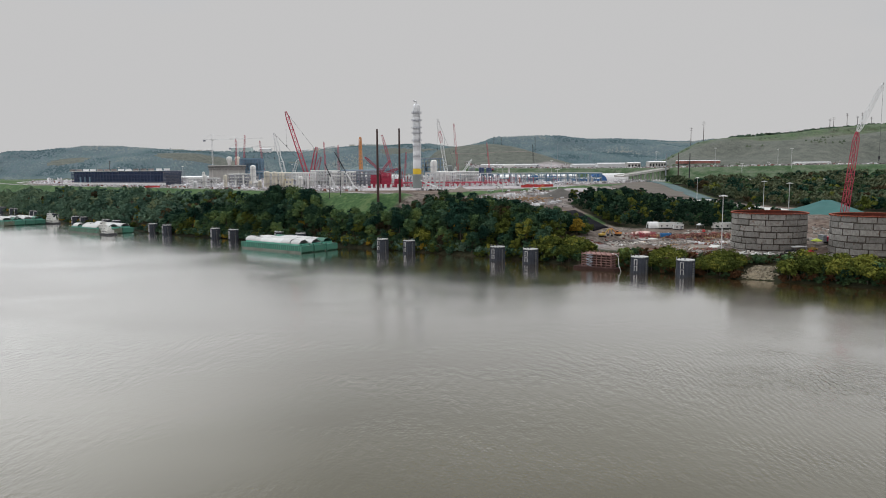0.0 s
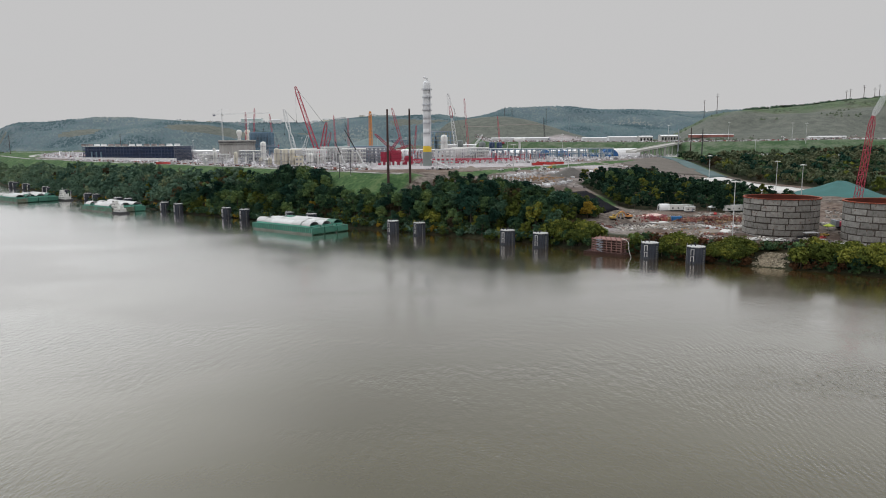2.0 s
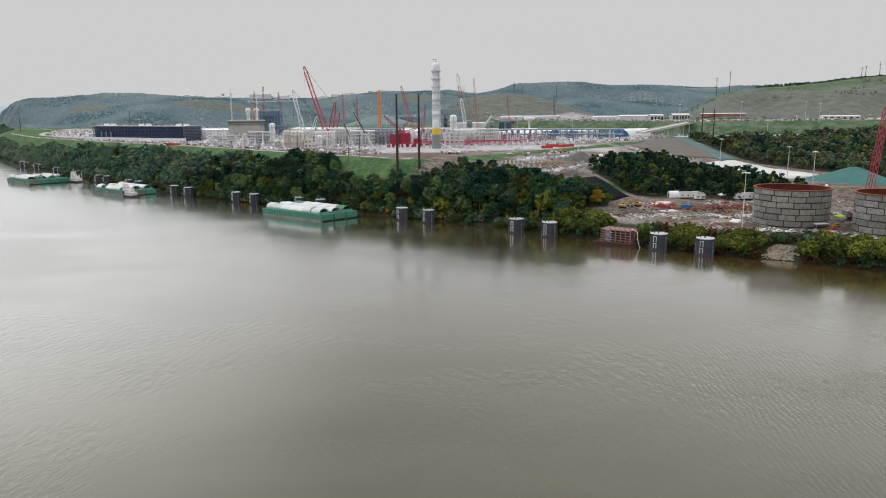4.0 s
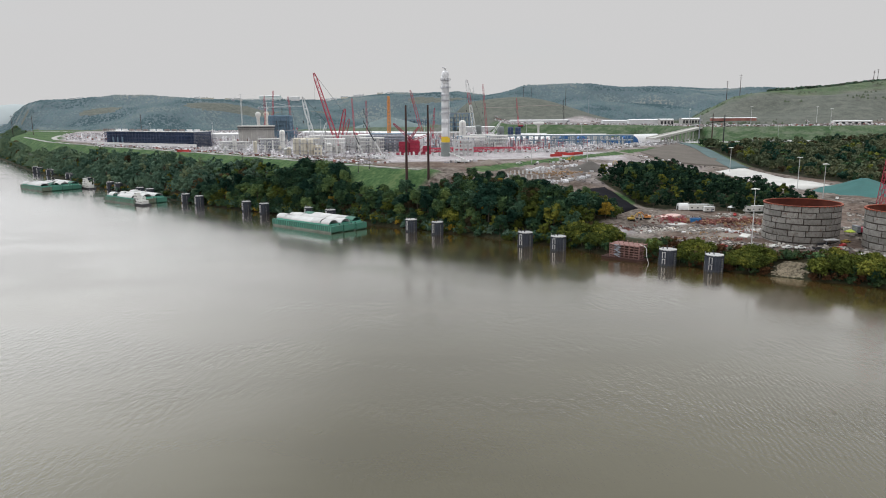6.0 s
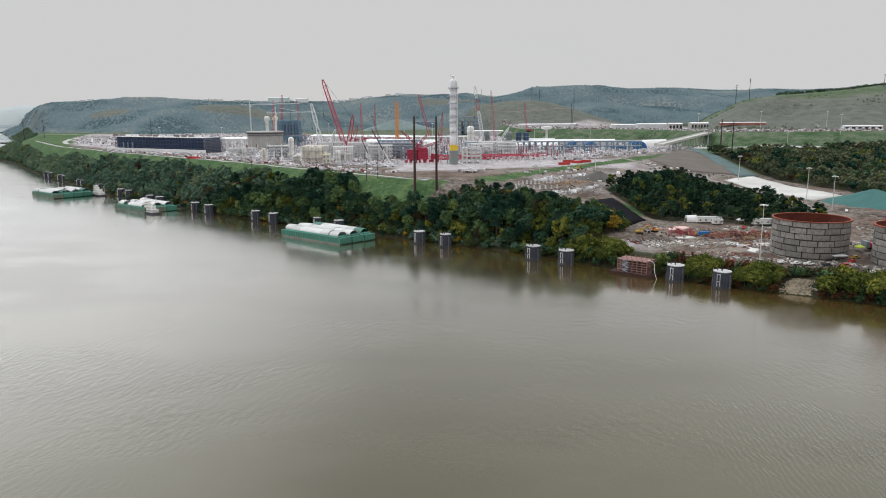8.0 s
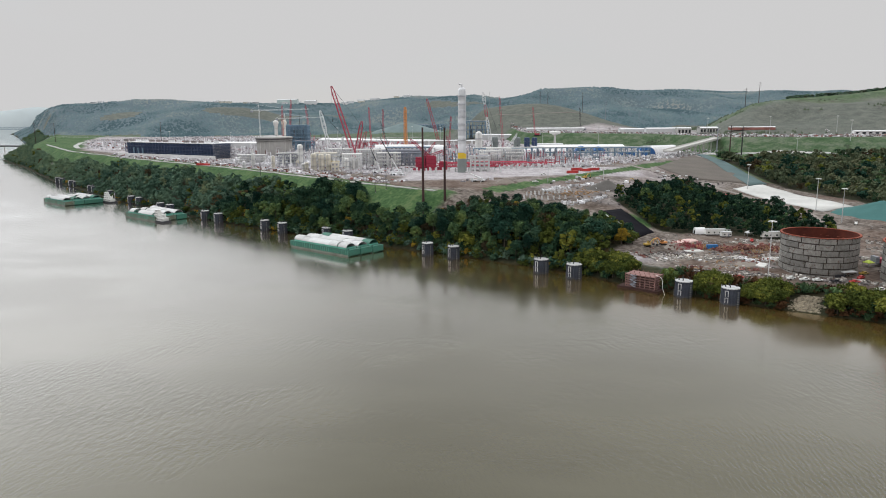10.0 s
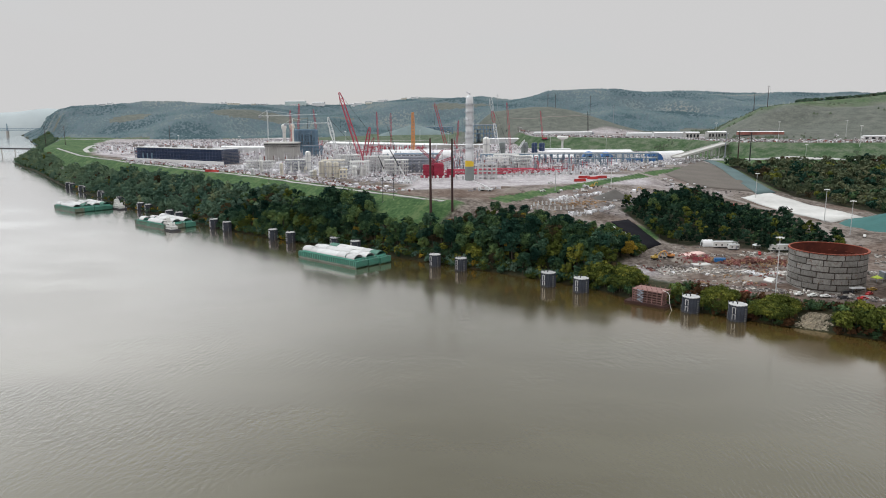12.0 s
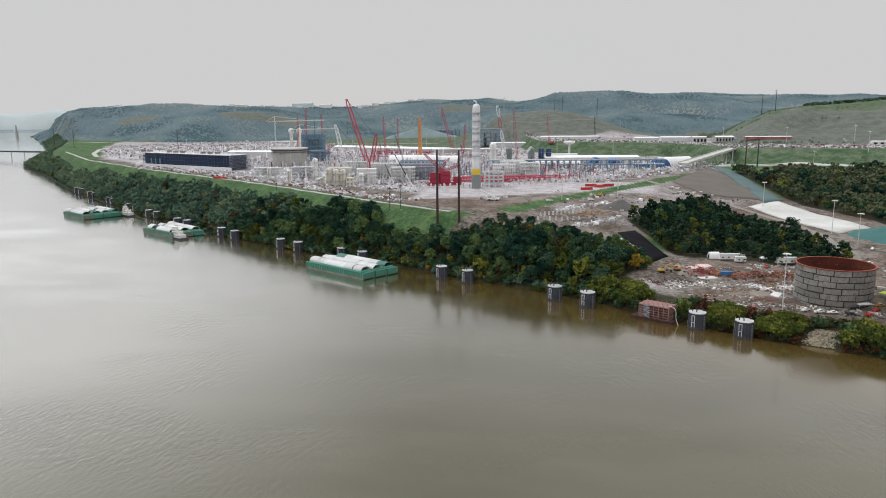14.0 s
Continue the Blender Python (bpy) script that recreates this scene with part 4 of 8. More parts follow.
# ---- towboats ----
def towboat(s, n, turn):
    x, y = to_xy(s, n)
    ob = thing("towboat", x, y, -1.0, turn, "white towboat with stacked deckhouse pushing beside the barges", "towboat", "towboats")
    bm = bmesh.new()
    prof = [(-13, 0.2), (-12, 2.6), (13, 2.6), (13.4, 0.2)]
    sides = [[bm.verts.new((px, b, pz)) for px, pz in prof] for b in (-4.2, 4.2)]
    for k in range(3):
        bm.faces.new((sides[0][k], sides[0][k + 1], sides[1][k + 1], sides[1][k]))
    bm.faces.new((sides[0][3], sides[0][0], sides[1][0], sides[1][3]))
    bm.faces.new(sides[0])
    bm.faces.new(list(reversed(sides[1])))
    part("hull", bm, M["black_steel"], ob, "black steel hull")
    for name, cx, z, sx, sy, sz in (("deckhouse", -1, 2.6, 17, 6.4, 2.7), ("upper_house", 1.5, 5.3, 10.5, 5.2, 2.5), ("cabin", 3.4, 7.8, 6, 4.4, 2.3), ("wheelhouse", 4.2, 10.1, 4.2, 3.8, 2.3)):
        bm = bmesh.new()
        vs = box(bm, cx, 0, z, sx, sy, sz)
        bmesh.ops.bevel(bm, geom=bm.edges[:], offset=0.15, segments=2, affect="EDGES")
        box(bm, cx, 0, z + sz, sx + 0.9, sy + 0.9, 0.14)
        house = part(name, bm, M["white_paint"], ob)
        bm = bmesh.new()
        for b in (-1, 1):
            for k in range(max(2, int(sx / 2))):
                box(bm, cx - sx / 2 + 1 + k * 2.0, b * (sy / 2 + 0.01), z + sz * 0.42, 1.1 if name == "wheelhouse" else 0.7, 0.06, sz * 0.38)
        part("windows", bm, M["glass"], house)
    for b in (-1.8, 1.8):
        bm = bmesh.new()
        tube(bm, (-6, b, 5.3), (-6, b, 9.4), 0.7, 0.6, 12)
        part("funnel", bm, M["white_paint"], ob)
        bm = bmesh.new()
        box(bm, 13.0, b * 1.4, 1.4, 0.9, 1.1, 3.2)
        part("push_knee", bm, M["black_steel"], ob)
    bm = bmesh.new()
    tube(bm, (3.4, 0, 12.4), (3.4, 0, 16), 0.08, sides=5)
    box(bm, 3.4, 0, 14.2, 0.2, 2.2, 0.2)
    part("mast", bm, M["white_paint"], ob)
    bm = bmesh.new()
    for b in (-1, 1):
        for k in range(14):
            tube(bm, (-12 + k * 1.9, b * 4.05, 2.6), (-12 + k * 1.9, b * 4.05, 3.6), 0.04, sides=4)
        tube(bm, (-12, b * 4.05, 3.6), (12.7, b * 4.05, 3.6), 0.04, sides=4)
    part("railing", bm, M["white_paint"], ob)
    return ob


towboat(636, 334.5, ALONG)
towboat(832, 376, ALONG)


# ---- storage tanks under construction ----
def tank(x, y, z):
    ob = thing("storage_tank", x, y, z, 0, "open-topped round steel tank of grey plates with rust-red rim, unfinished", "tank", "storage tanks")
    R, H = 20.2, 31.0 - z
    courses, around = 7, 14
    ch = H / courses
    bm = bmesh.new()
    lathe(bm, [(R - 0.05, 0), (R - 0.05, H)], 96)
    part("seam_backing", bm, M["tank_seam"], ob)
    # one curved plate, shared by all
    span = 2 * math.pi / around
    gap = 0.28 / R
    bm = bmesh.new()
    k = 7
    outer = [[bm.verts.new((r * math.cos(a), r * math.sin(a), zz)) for a in np.linspace(-span / 2 + gap, span / 2 - gap, k)] for r, zz in ((R - 0.04, 0.28), (R + 0.10, 0.38), (R + 0.10, ch - 0.34), (R - 0.04, ch - 0.24))]
    for lo, hi in zip(outer, outer[1:]):
        for a in range(k - 1):
            bm.faces.new((lo[a], lo[a + 1], hi[a + 1], hi[a]))
    for e in (0, k - 1):
        f = [row[e] for row in outer]
        bm.faces.new(f if e else list(reversed(f)))
    me = mesh_of("plate", bm, M["tank_plate"])
    for c in range(courses):
        off = (c % 2) * 0.5 + 0.17 * ((c * 7) % 3)
        for a in range(around):
            w = 0.8 * math.sin(a * 5.1 + c * 2.3)
            shared("plate", me, ob, pose(0.05 * math.sin(a * 3.7 + c), 0.05 * math.cos(a * 2.9 + c), c * ch + 0.11 * math.sin(a * 1.9 + c * 4), 0.12 * w, 0.12 * w, math.degrees((a + off) * span)))
    bm = bmesh.new()
    lathe(bm, [(R - 0.1, H - 0.1), (R + 0.6, H), (R + 0.6, H + 0.28), (R - 0.4, H + 0.28), (R - 0.4, H - 0.1)], 96)
    for a in range(48):
        t = a * math.pi / 24
        box(bm, (R + 0.4) * math.cos(t), (R + 0.4) * math.sin(t), H - 0.5, 0.7, 0.12, 0.6, t)
    part("rim", bm, M["rim"], ob, "orange-red wind girder")
    bm = bmesh.new()
    lathe(bm, [(R - 0.2, H), (R - 0.2, 0.2), (0.01, 0.2)], 96)
    part("inner_wall", bm, M["rust"], ob, "rust-red inside wall and floor")
    bm = bmesh.new()
    rnd = random.Random(3)
    for a in range(40):
        t = a * math.pi / 20
        for zz in (H * 0.28, H * 0.55, H * 0.82):
            if rnd.random() < 0.7:
                box(bm, (R - 0.35) * math.cos(t), (R - 0.35) * math.sin(t), zz, 0.3, 1.4, 0.25, t)
    part("bracket", bm, M["rim"], ob)
    # solid black block on the wall, in place of an opening's shade
    bm = bmesh.new()
    t = radians(-80)
    box(bm, (R + 0.1) * math.cos(t), (R + 0.1) * math.sin(t), 0, 0.5, 6.0, 4.2, t)
    part("doorway", bm, M["black_steel"], ob, "dark block standing for the opening at the foot")
    return ob


tank(193.2, 409.7, 7.0)
tank(235, 379, 6.8)


# ---- scattered material, too much to count ----
def box_cloud(name, x, y, size, mat, label, seed, category="site material", lift=0.0):
    """Many loose pieces joined in one mesh: leaning boxes of mixed size on the ground."""
    g = np.random.default_rng(seed)
    k = len(x)
    a = g.uniform(0, 6.28, k)
    sx, sy, sz = (g.uniform(lo, hi, k) for lo, hi in size)
    z = height(x, y) - 0.1 + lift
    u = np.array([(-1, -1), (1, -1), (1, 1), (-1, 1)]) / 2
    px = u[:, 0] * sx[:, None]
    py = u[:, 1] * sy[:, None]
    gx = px * np.cos(a)[:, None] - py * np.sin(a)[:, None] + x[:, None]
    gy = px * np.sin(a)[:, None] + py * np.cos(a)[:, None] + y[:, None]
    tilt = g.uniform(0.75, 1.1, (k, 4))
    lo = np.stack([gx, gy, np.repeat(z[:, None], 4, 1)], -1)
    hi = np.stack([gx, gy, z[:, None] + sz[:, None] * tilt], -1)
    v = np.concatenate([lo, hi], 1).reshape(-1, 3)
    b = np.arange(k)[:, None, None] * 8
    f = np.array([[4, 5, 6, 7], [0, 1, 5, 4], [1, 2, 6, 5], [2, 3, 7, 6], [3, 0, 4, 7]])[None] + b
    return tagged(new(name, link_mesh(name, v, f.reshape(-1, 4), M[mat])), label, category, kind="stuff")


def strew(seed, count, s0, s1, n0, n1, clump=0.0, cell=16):
    g = np.random.default_rng(seed)
    s, n = g.uniform(s0, s1, count), g.uniform(n0, n1, count)
    x, y = to_xy(s, n)
    if clump:
        keep = lump(x / cell, y / cell, seed) > g.uniform(-1, 1, count) * (1 - clump) + clump - 0.5
        x, y = x[keep], y[keep]
    return x, y


def clusters(seed, groups, each, s0, s1, n0, n1, spread):
    """Heaps and trails of small pieces: long drawn-out clusters rather than an even scatter."""
    g = np.random.default_rng(seed)
    cs, cn, a = g.uniform(s0, s1, groups), g.uniform(n0, n1, groups), g.uniform(-0.5, 0.5, groups)
    ss, nn = [], []
    for k in range(groups):
        m = int(each * g.uniform(0.3, 1.7))
        u, v = g.normal(0, spread * g.uniform(0.5, 1.6), m), g.normal(0, spread * 0.3, m)
        ss.append(cs[k] + u * math.cos(a[k]) - v * math.sin(a[k]))
        nn.append(cn[k] + u * math.sin(a[k]) + v * math.cos(a[k]))
    ss, nn = np.concatenate(ss), np.clip(np.concatenate(nn), n0 - 4, n1 + 8)
    return to_xy(ss, nn)


def off_pad(x, y):
    """Keeps the raked gravel pad beside the tower clear."""
    pad = (x > -80) & (x < 185) & (y > 660 + 0.55 * x) & (y < 815) & (y < 830 - 0.0 * x)
    return ~pad


def clear_of_tanks(x, y):
    keep = (np.hypot(x - 193.2, y - 409.7) > 22.5) & (np.hypot(x - 235, y - 379) > 22.5)
    return x[keep], y[keep]


# ---- general site things ----
def trailer(x, y, turn, length=14.0, mat="white_paint", label="white site office trailer with small windows", tall=2.9):
    ob = thing("site_trailer", x, y, None, turn, label, "trailer", "site trailers")
    bm = bmesh.new()
    box(bm, 0, 0, 0.6, length, 3.2, tall - 0.3)
    bmesh.ops.bevel(bm, geom=bm.edges[:], offset=0.08, segments=1, affect="EDGES")
    body = part("body", bm, M[mat], ob)
    bm = bmesh.new()
    box(bm, 0, 0, 0.3 + tall, length + 0.3, 3.5, 0.14)
    part("roof", bm, M["roof_grey"], ob)
    for k in range(max(2, int(length / 4))):
        for b in (-1, 1):
            bm = bmesh.new()
            box(bm, -length / 2 + 2 + k * 4, b * 1.61, 1.6, 1.1, 0.06, 0.9)
            part("window", bm, M["glass"], body)
    bm = bmesh.new()
    box(bm, length * 0.2, -1.63, 0.6, 0.95, 0.06, 2.0)
    part("door", bm, M["grey_steel"], ob)
    bm = bmesh.new()
    for e in (-1, 1):
        box(bm, 0, e * 1.1, 0, length * 0.9, 0.3, 0.6)
    part("skid", bm, M["black_steel"], ob)
    return ob


def container(x, y, turn, mat, label, length=12.2):
    ob = thing("cargo_container", x, y, None, turn, label, "container", "cargo containers")
    bm = bmesh.new()
    k = 24
    rows = []
    for b in (-1, 1):
        for z in (0.15, 2.75):
            rows.append([bm.verts.new((-length / 2 + length * q / k, b * (1.2 - (0.06 if q % 2 else 0)), z)) for q in range(k + 1)])
    l0, l1, r0, r1 = rows
    for q in range(k):
        bm.faces.new((l0[q], l0[q + 1], l1[q + 1], l1[q]))
        bm.faces.new((r0[q + 1], r0[q], r1[q], r1[q + 1]))
        bm.faces.new((l1[q], l1[q + 1], r1[q + 1], r1[q]))
    bm.faces.new((l0[0], l1[0], r1[0], r0[0]))
    bm.faces.new((l0[k], r0[k], r1[k], l1[k]))
    part("corrugated_body", bm, M[mat], ob)
    bm = bmesh.new()
    for a in (-1, 1):
        for b in (-1, 1):
            box(bm, a * (length / 2 - 0.08), b * 1.18, 0, 0.18, 0.18, 2.9)
    part("corner_posts", bm, M["black_steel"], ob)
    bm = bmesh.new()
    for b in (-0.6, 0.6):
        box(bm, length / 2 + 0.03, b, 0.2, 0.06, 1.1, 2.5)
    part("door", bm, M[mat], ob)
    return ob


def pickup(x, y, turn, mat="white_paint", label="white pickup truck parked on the dirt"):
    ob = thing("pickup_truck", x, y, None, turn, label, "truck", "parked trucks")
    bm = bmesh.new()
    box(bm, 0, 0, 0.45, 5.6, 1.9, 0.65)
    box(bm, -1.9, 0.86, 1.1, 1.8, 0.12, 0.4)
    box(bm, -1.9, -0.86, 1.1, 1.8, 0.12, 0.4)
    bmesh.ops.bevel(bm, geom=bm.edges[:], offset=0.06, segments=1, affect="EDGES")
    part("body", bm, M[mat], ob)
    bm = bmesh.new()
    vs = box(bm, 0.3, 0, 1.1, 2.3, 1.75, 0.75)
    for v in vs:
        if v.co.z > 1.5:
            v.co.x = 0.3 + (v.co.x - 0.3) * 0.72
    cab = part("cab", bm, M[mat], ob)
    bm = bmesh.new()
    box(bm, 0.3, 0, 1.28, 1.85, 1.79, 0.42)
    part("window", bm, M["glass"], cab)
    for a in (-1.75, 1.75):
        for b in (-0.85, 0.85):
            bm = bmesh.new()
            tube(bm, (a, b - 0.13, 0.4), (a, b + 0.13, 0.4), 0.4, sides=12)
            part("wheel", bm, M["rubber"], ob)
    return ob


def excavator(x, y, turn, mat="yellow_machine", label="yellow tracked excavator with arm lowered"):
    ob = thing("excavator", x, y, None, turn, label, "excavator", "earth-moving machines")
    for b in (-1.2, 1.2):
        bm = bmesh.new()
        box(bm, 0, b, 0, 4.4, 0.7, 0.95)
        bmesh.ops.bevel(bm, geom=bm.edges[:], offset=0.3, segments=2, affect="EDGES")
        part("track", bm, M["rubber"], ob)
    bm = bmesh.new()
    box(bm, -0.6, 0, 1.1, 4.2, 2.7, 1.3)
    bmesh.ops.bevel(bm, geom=bm.edges[:], offset=0.15, segments=2, affect="EDGES")
    part("house", bm, M[mat], ob)
    bm = bmesh.new()
    box(bm, 0.9, 0.85, 2.3, 1.4, 1.0, 1.2)
    cab = part("cab", bm, M[mat], ob)
    bm = bmesh.new()
    box(bm, 0.95, 0.87, 2.6, 1.45, 1.04, 0.7)
    part("window", bm, M["glass"], cab)
    bm = bmesh.new()
    tube(bm, (1.2, -0.2, 2.0), (4.2, -0.2, 5.0), 0.38, 0.34, 6)
    tube(bm, (4.2, -0.2, 5.0), (6.6, -0.2, 4.6), 0.34, 0.25, 6)
    part("boom", bm, M[mat], ob)
    bm = bmesh.new()
    tube(bm, (6.6, -0.2, 4.8), (7.6, -0.2, 1.4), 0.26, 0.2, 6)
    part("stick", bm, M[mat], ob)
    bm = bmesh.new()
    vs = box(bm, 7.2, -0.2, 0.2, 1.2, 1.2, 1.2)
    vs[0].co.x += 0.5
    part("bucket", bm, M["black_steel"], ob)
    return ob


def crawler_crane(x, y, turn, reach, tip, colour, foot=3.0, mast=0.0, jib=None, tip_colour=None, width=2.2, jib_colour=None, label="red lattice-boom crawler crane at work on the site"):
    """A crawler crane whose boom runs in its own x direction: reach out and tip up, in metres."""
    ob = thing("crawler_crane", x, y, None, turn, label, "crane", "cranes over the plant")
    for b in (-3.2, 3.2):
        bm = bmesh.new()
        box(bm, 0, b, 0, 10, 1.3, 1.6)
        bmesh.ops.bevel(bm, geom=bm.edges[:], offset=0.4, segments=2, affect="EDGES")
        part("track", bm, M["black_steel"], ob)
    bm = bmesh.new()
    box(bm, -2, 0, 1.7, 10, 5, 2.6)
    box(bm, 0, 0, 1.2, 5, 5.6, 0.6)
    bmesh.ops.bevel(bm, geom=bm.edges[:], offset=0.2, segments=1, affect="EDGES")
    part("house", bm, M[colour], ob)
    bm = bmesh.new()
    for k in range(4):
        box(bm, -7.6, 0, 1.6 + k * 0.95, 2.0, 6.0, 0.85)
    part("counterweight", bm, M["grey_steel"], ob)
    bm = bmesh.new()
    p, q = Vector((foot, 0, 3)), Vector((reach, 0, tip))
    if tip_colour == "band":
        for name, f0, f1, mat in (("boom", 0, 0.62, colour), ("boom_middle", 0.62, 0.81, "crane_red"), ("boom_tip", 0.81, 1, colour)):
            bm = bmesh.new()
            lattice(bm, p + (q - p) * f0, p + (q - p) * f1, width, width * 0.9, r=0.065 * width)
            part(name, bm, M[mat], ob)
    elif tip_colour:
        mid = p + (q - p) * 0.55
        lattice(bm, p, mid, width, width, r=0.065 * width)
        part("boom", bm, M[colour], ob)
        bm = bmesh.new()
        lattice(bm, mid, q, width, width * 0.7, r=0.065 * width)
        part("boom_tip", bm, M[tip_colour], ob)
    else:
        lattice(bm, p, q, width, width * 0.7, r=0.065 * width)
        part("boom", bm, M[colour], ob)
    top = q
    if mast:
        bm = bmesh.new()
        lattice(bm, (-2, 0, 4), (-mast * 0.35, 0, mast), width * 0.9, width * 0.6, r=0.18)
        part("mast", bm, M[colour], ob)
        bm = bmesh.new()
        for b in (-0.6, 0.6):
            tube(bm, (-mast * 0.35, b, mast), (q.x, b, q.z), 0.09, sides=4)
            tube(bm, (-mast * 0.35, b, mast), (-7.6, b, 4), 0.09, sides=4)
        part("pendant_line", bm, M["black_steel"], ob)
    if jib:
        bm = bmesh.new()
        lattice(bm, q, (q.x + jib[0], 0, q.z + jib[1]), width * 0.7, width * 0.4, r=0.14)
        part("jib", bm, M[jib_colour or colour], ob)
        top = Vector((q.x + jib[0], 0, q.z + jib[1]))
    bm = bmesh.new()
    low = max(12, top.z * 0.55)
    tube(bm, top, (top.x, 0, low), 0.07, sides=4)
    part("hoist_line", bm, M["black_steel"], ob)
    bm = bmesh.new()
    box(bm, top.x, 0, low - 2, 0.9, 0.7, 2.0)
    tube(bm, (top.x, 0, low - 3), (top.x, 0, low - 2), 0.3, 0.12, 6)
    part("hook_block", bm, M["black_steel"], ob)
    return ob


def truck_crane(x, y, turn, reach, tip, boom_mat, label="mobile crane with a telescopic boom raised"):
    ob = thing("truck_crane", x, y, None, turn, label, "crane", "mobile cranes")
    bm = bmesh.new()
    box(bm, 0, 0, 0.9, 13, 2.8, 0.9)
    box(bm, 5.6, 0, 1.6, 2.0, 2.7, 1.5)
    bmesh.ops.bevel(bm, geom=bm.edges[:], offset=0.12, segments=1, affect="EDGES")
    part("chassis", bm, M["crane_white"], ob)
    for a in (-4.6, -3.0, 2.0, 3.6, 5.2):
        for b in (-1.25, 1.25):
            bm = bmesh.new()
            tube(bm, (a, b - 0.2, 0.65), (a, b + 0.2, 0.65), 0.65, sides=10)
            part("wheel", bm, M["rubber"], ob)
    bm = bmesh.new()
    box(bm, -2.0, 0, 1.8, 4.5, 2.6, 1.6)
    part("superstructure", bm, M["crane_white"], ob)
    p, q = Vector((-2.5, 0, 3.2)), Vector((reach, 0, tip))
    for k, (a, b, r) in enumerate(((0, 0.4, 0.7), (0.4, 0.72, 0.55), (0.72, 1, 0.42))):
        bm = bmesh.new()
        tube(bm, p + (q - p) * a, p + (q - p) * (b + 0.01), r, sides=6)
        part("boom_section", bm, M[boom_mat if k else "crane_white"], ob)
    for a in (-4, 4):
        for b in (-1, 1):
            bm = bmesh.new()
            box(bm, a, b * 2.6, 0.7, 0.5, 2.4, 0.4)
            tube(bm, (a, b * 3.6, 0), (a, b * 3.6, 0.9), 0.25, sides=6)
            part("outrigger", bm, M["crane_white"], ob)
    return ob


def frame_building(x, y, turn, nx, ny, nz, dx, dy, dz, mat, label, name="process_structure", r=0.35, clad=0.0, pipes=None, decks=0.5, seed=1):
    """An open steel or concrete frame: columns, beams, decks and pipework."""
    rnd = random.Random(seed)
    ob = thing(name, x, y, None, turn, label, "structure", "process structures")
    bm = bmesh.new()
    box(bm, 0, 0, 0, 2 * r, 2 * r, nz * dz)
    col = mesh_of("column", bm, M[mat])
    bm = bmesh.new()
    box(bm, 0, 0, -r, nx * dx, 1.5 * r, 1.7 * r)
    beam_x = mesh_of("beam", bm, M[mat])
    bm = bmesh.new()
    box(bm, 0, 0, -r, 1.5 * r, ny * dy, 1.7 * r)
    beam_y = mesh_of("beam", bm, M[mat])
    for i in range(nx + 1):
        for j in range(ny + 1):
            shared("column", col, ob, pose((i - nx / 2) * dx, (j - ny / 2) * dy, 0))
    for k in range(1, nz + 1):
        for j in range(ny + 1):
            shared("beam", beam_x, ob, pose(0, (j - ny / 2) * dy, k * dz))
        for i in range(nx + 1):
            shared("beam", beam_y, ob, pose((i - nx / 2) * dx, 0, k * dz))
    for k in range(1, nz + 1):
        if rnd.random() < decks:
            bm = bmesh.new()
            box(bm, rnd.uniform(-0.1, 0.1) * nx * dx, 0, k * dz + r * 0.7, nx * dx * rnd.uniform(0.5, 0.95), ny * dy * 0.95, 0.15)
            part("deck", bm, M["grey_steel"], ob)
    if pipes:
        for k in range(1, nz + 1):
            bm = bmesh.new()
            for q in range(4):
                rr = rnd.uniform(0.25, 0.6)
                yy = (rnd.random() - 0.5) * ny * dy * 0.9
                tube(bm, (-nx * dx / 2 - 1, yy, k * dz + r + rr), (nx * dx / 2 + 1, yy, k * dz + r + rr), rr, sides=6)
            part("pipe_run", bm, M[pipes], ob)
        for q in range(max(2, nx)):
            bm = bmesh.new()
            px, py, hh = (rnd.random() - 0.5) * nx * dx, (rnd.random() - 0.5) * ny * dy, rnd.uniform(0.4, 1.05) * nz * dz
            rr = rnd.uniform(0.8, 1.6)
            lathe(bm, [(rr, 0.3), (rr, hh - rr), (rr * 0.7, hh - rr * 0.3), (0.05, hh)], 12, px, py)
            part("vessel", bm, M[rnd.choice([pipes, "white_paint", "grey_steel"])], ob)
        for k in range(nz):
            for i in range(nx):
                if rnd.random() < 0.5:
                    a = (i - nx / 2) * dx
                    bm = bmesh.new()
                    tube(bm, (a, -ny * dy / 2, k * dz), (a + dx, -ny * dy / 2, (k + 1) * dz), r * 0.35, sides=4)
                    part("brace", bm, M[mat], ob)
    if clad:
        bm = bmesh.new()
        for k in range(nz):
            for i in range(nx):
                if rnd.random() < clad:
                    box(bm, (i + 0.5 - nx / 2) * dx, ny * dy / 2, k * dz + 0.2, dx * 0.96, 0.2, dz * 0.9)
        part("cladding", bm, M["white_paint"], ob)
    return ob


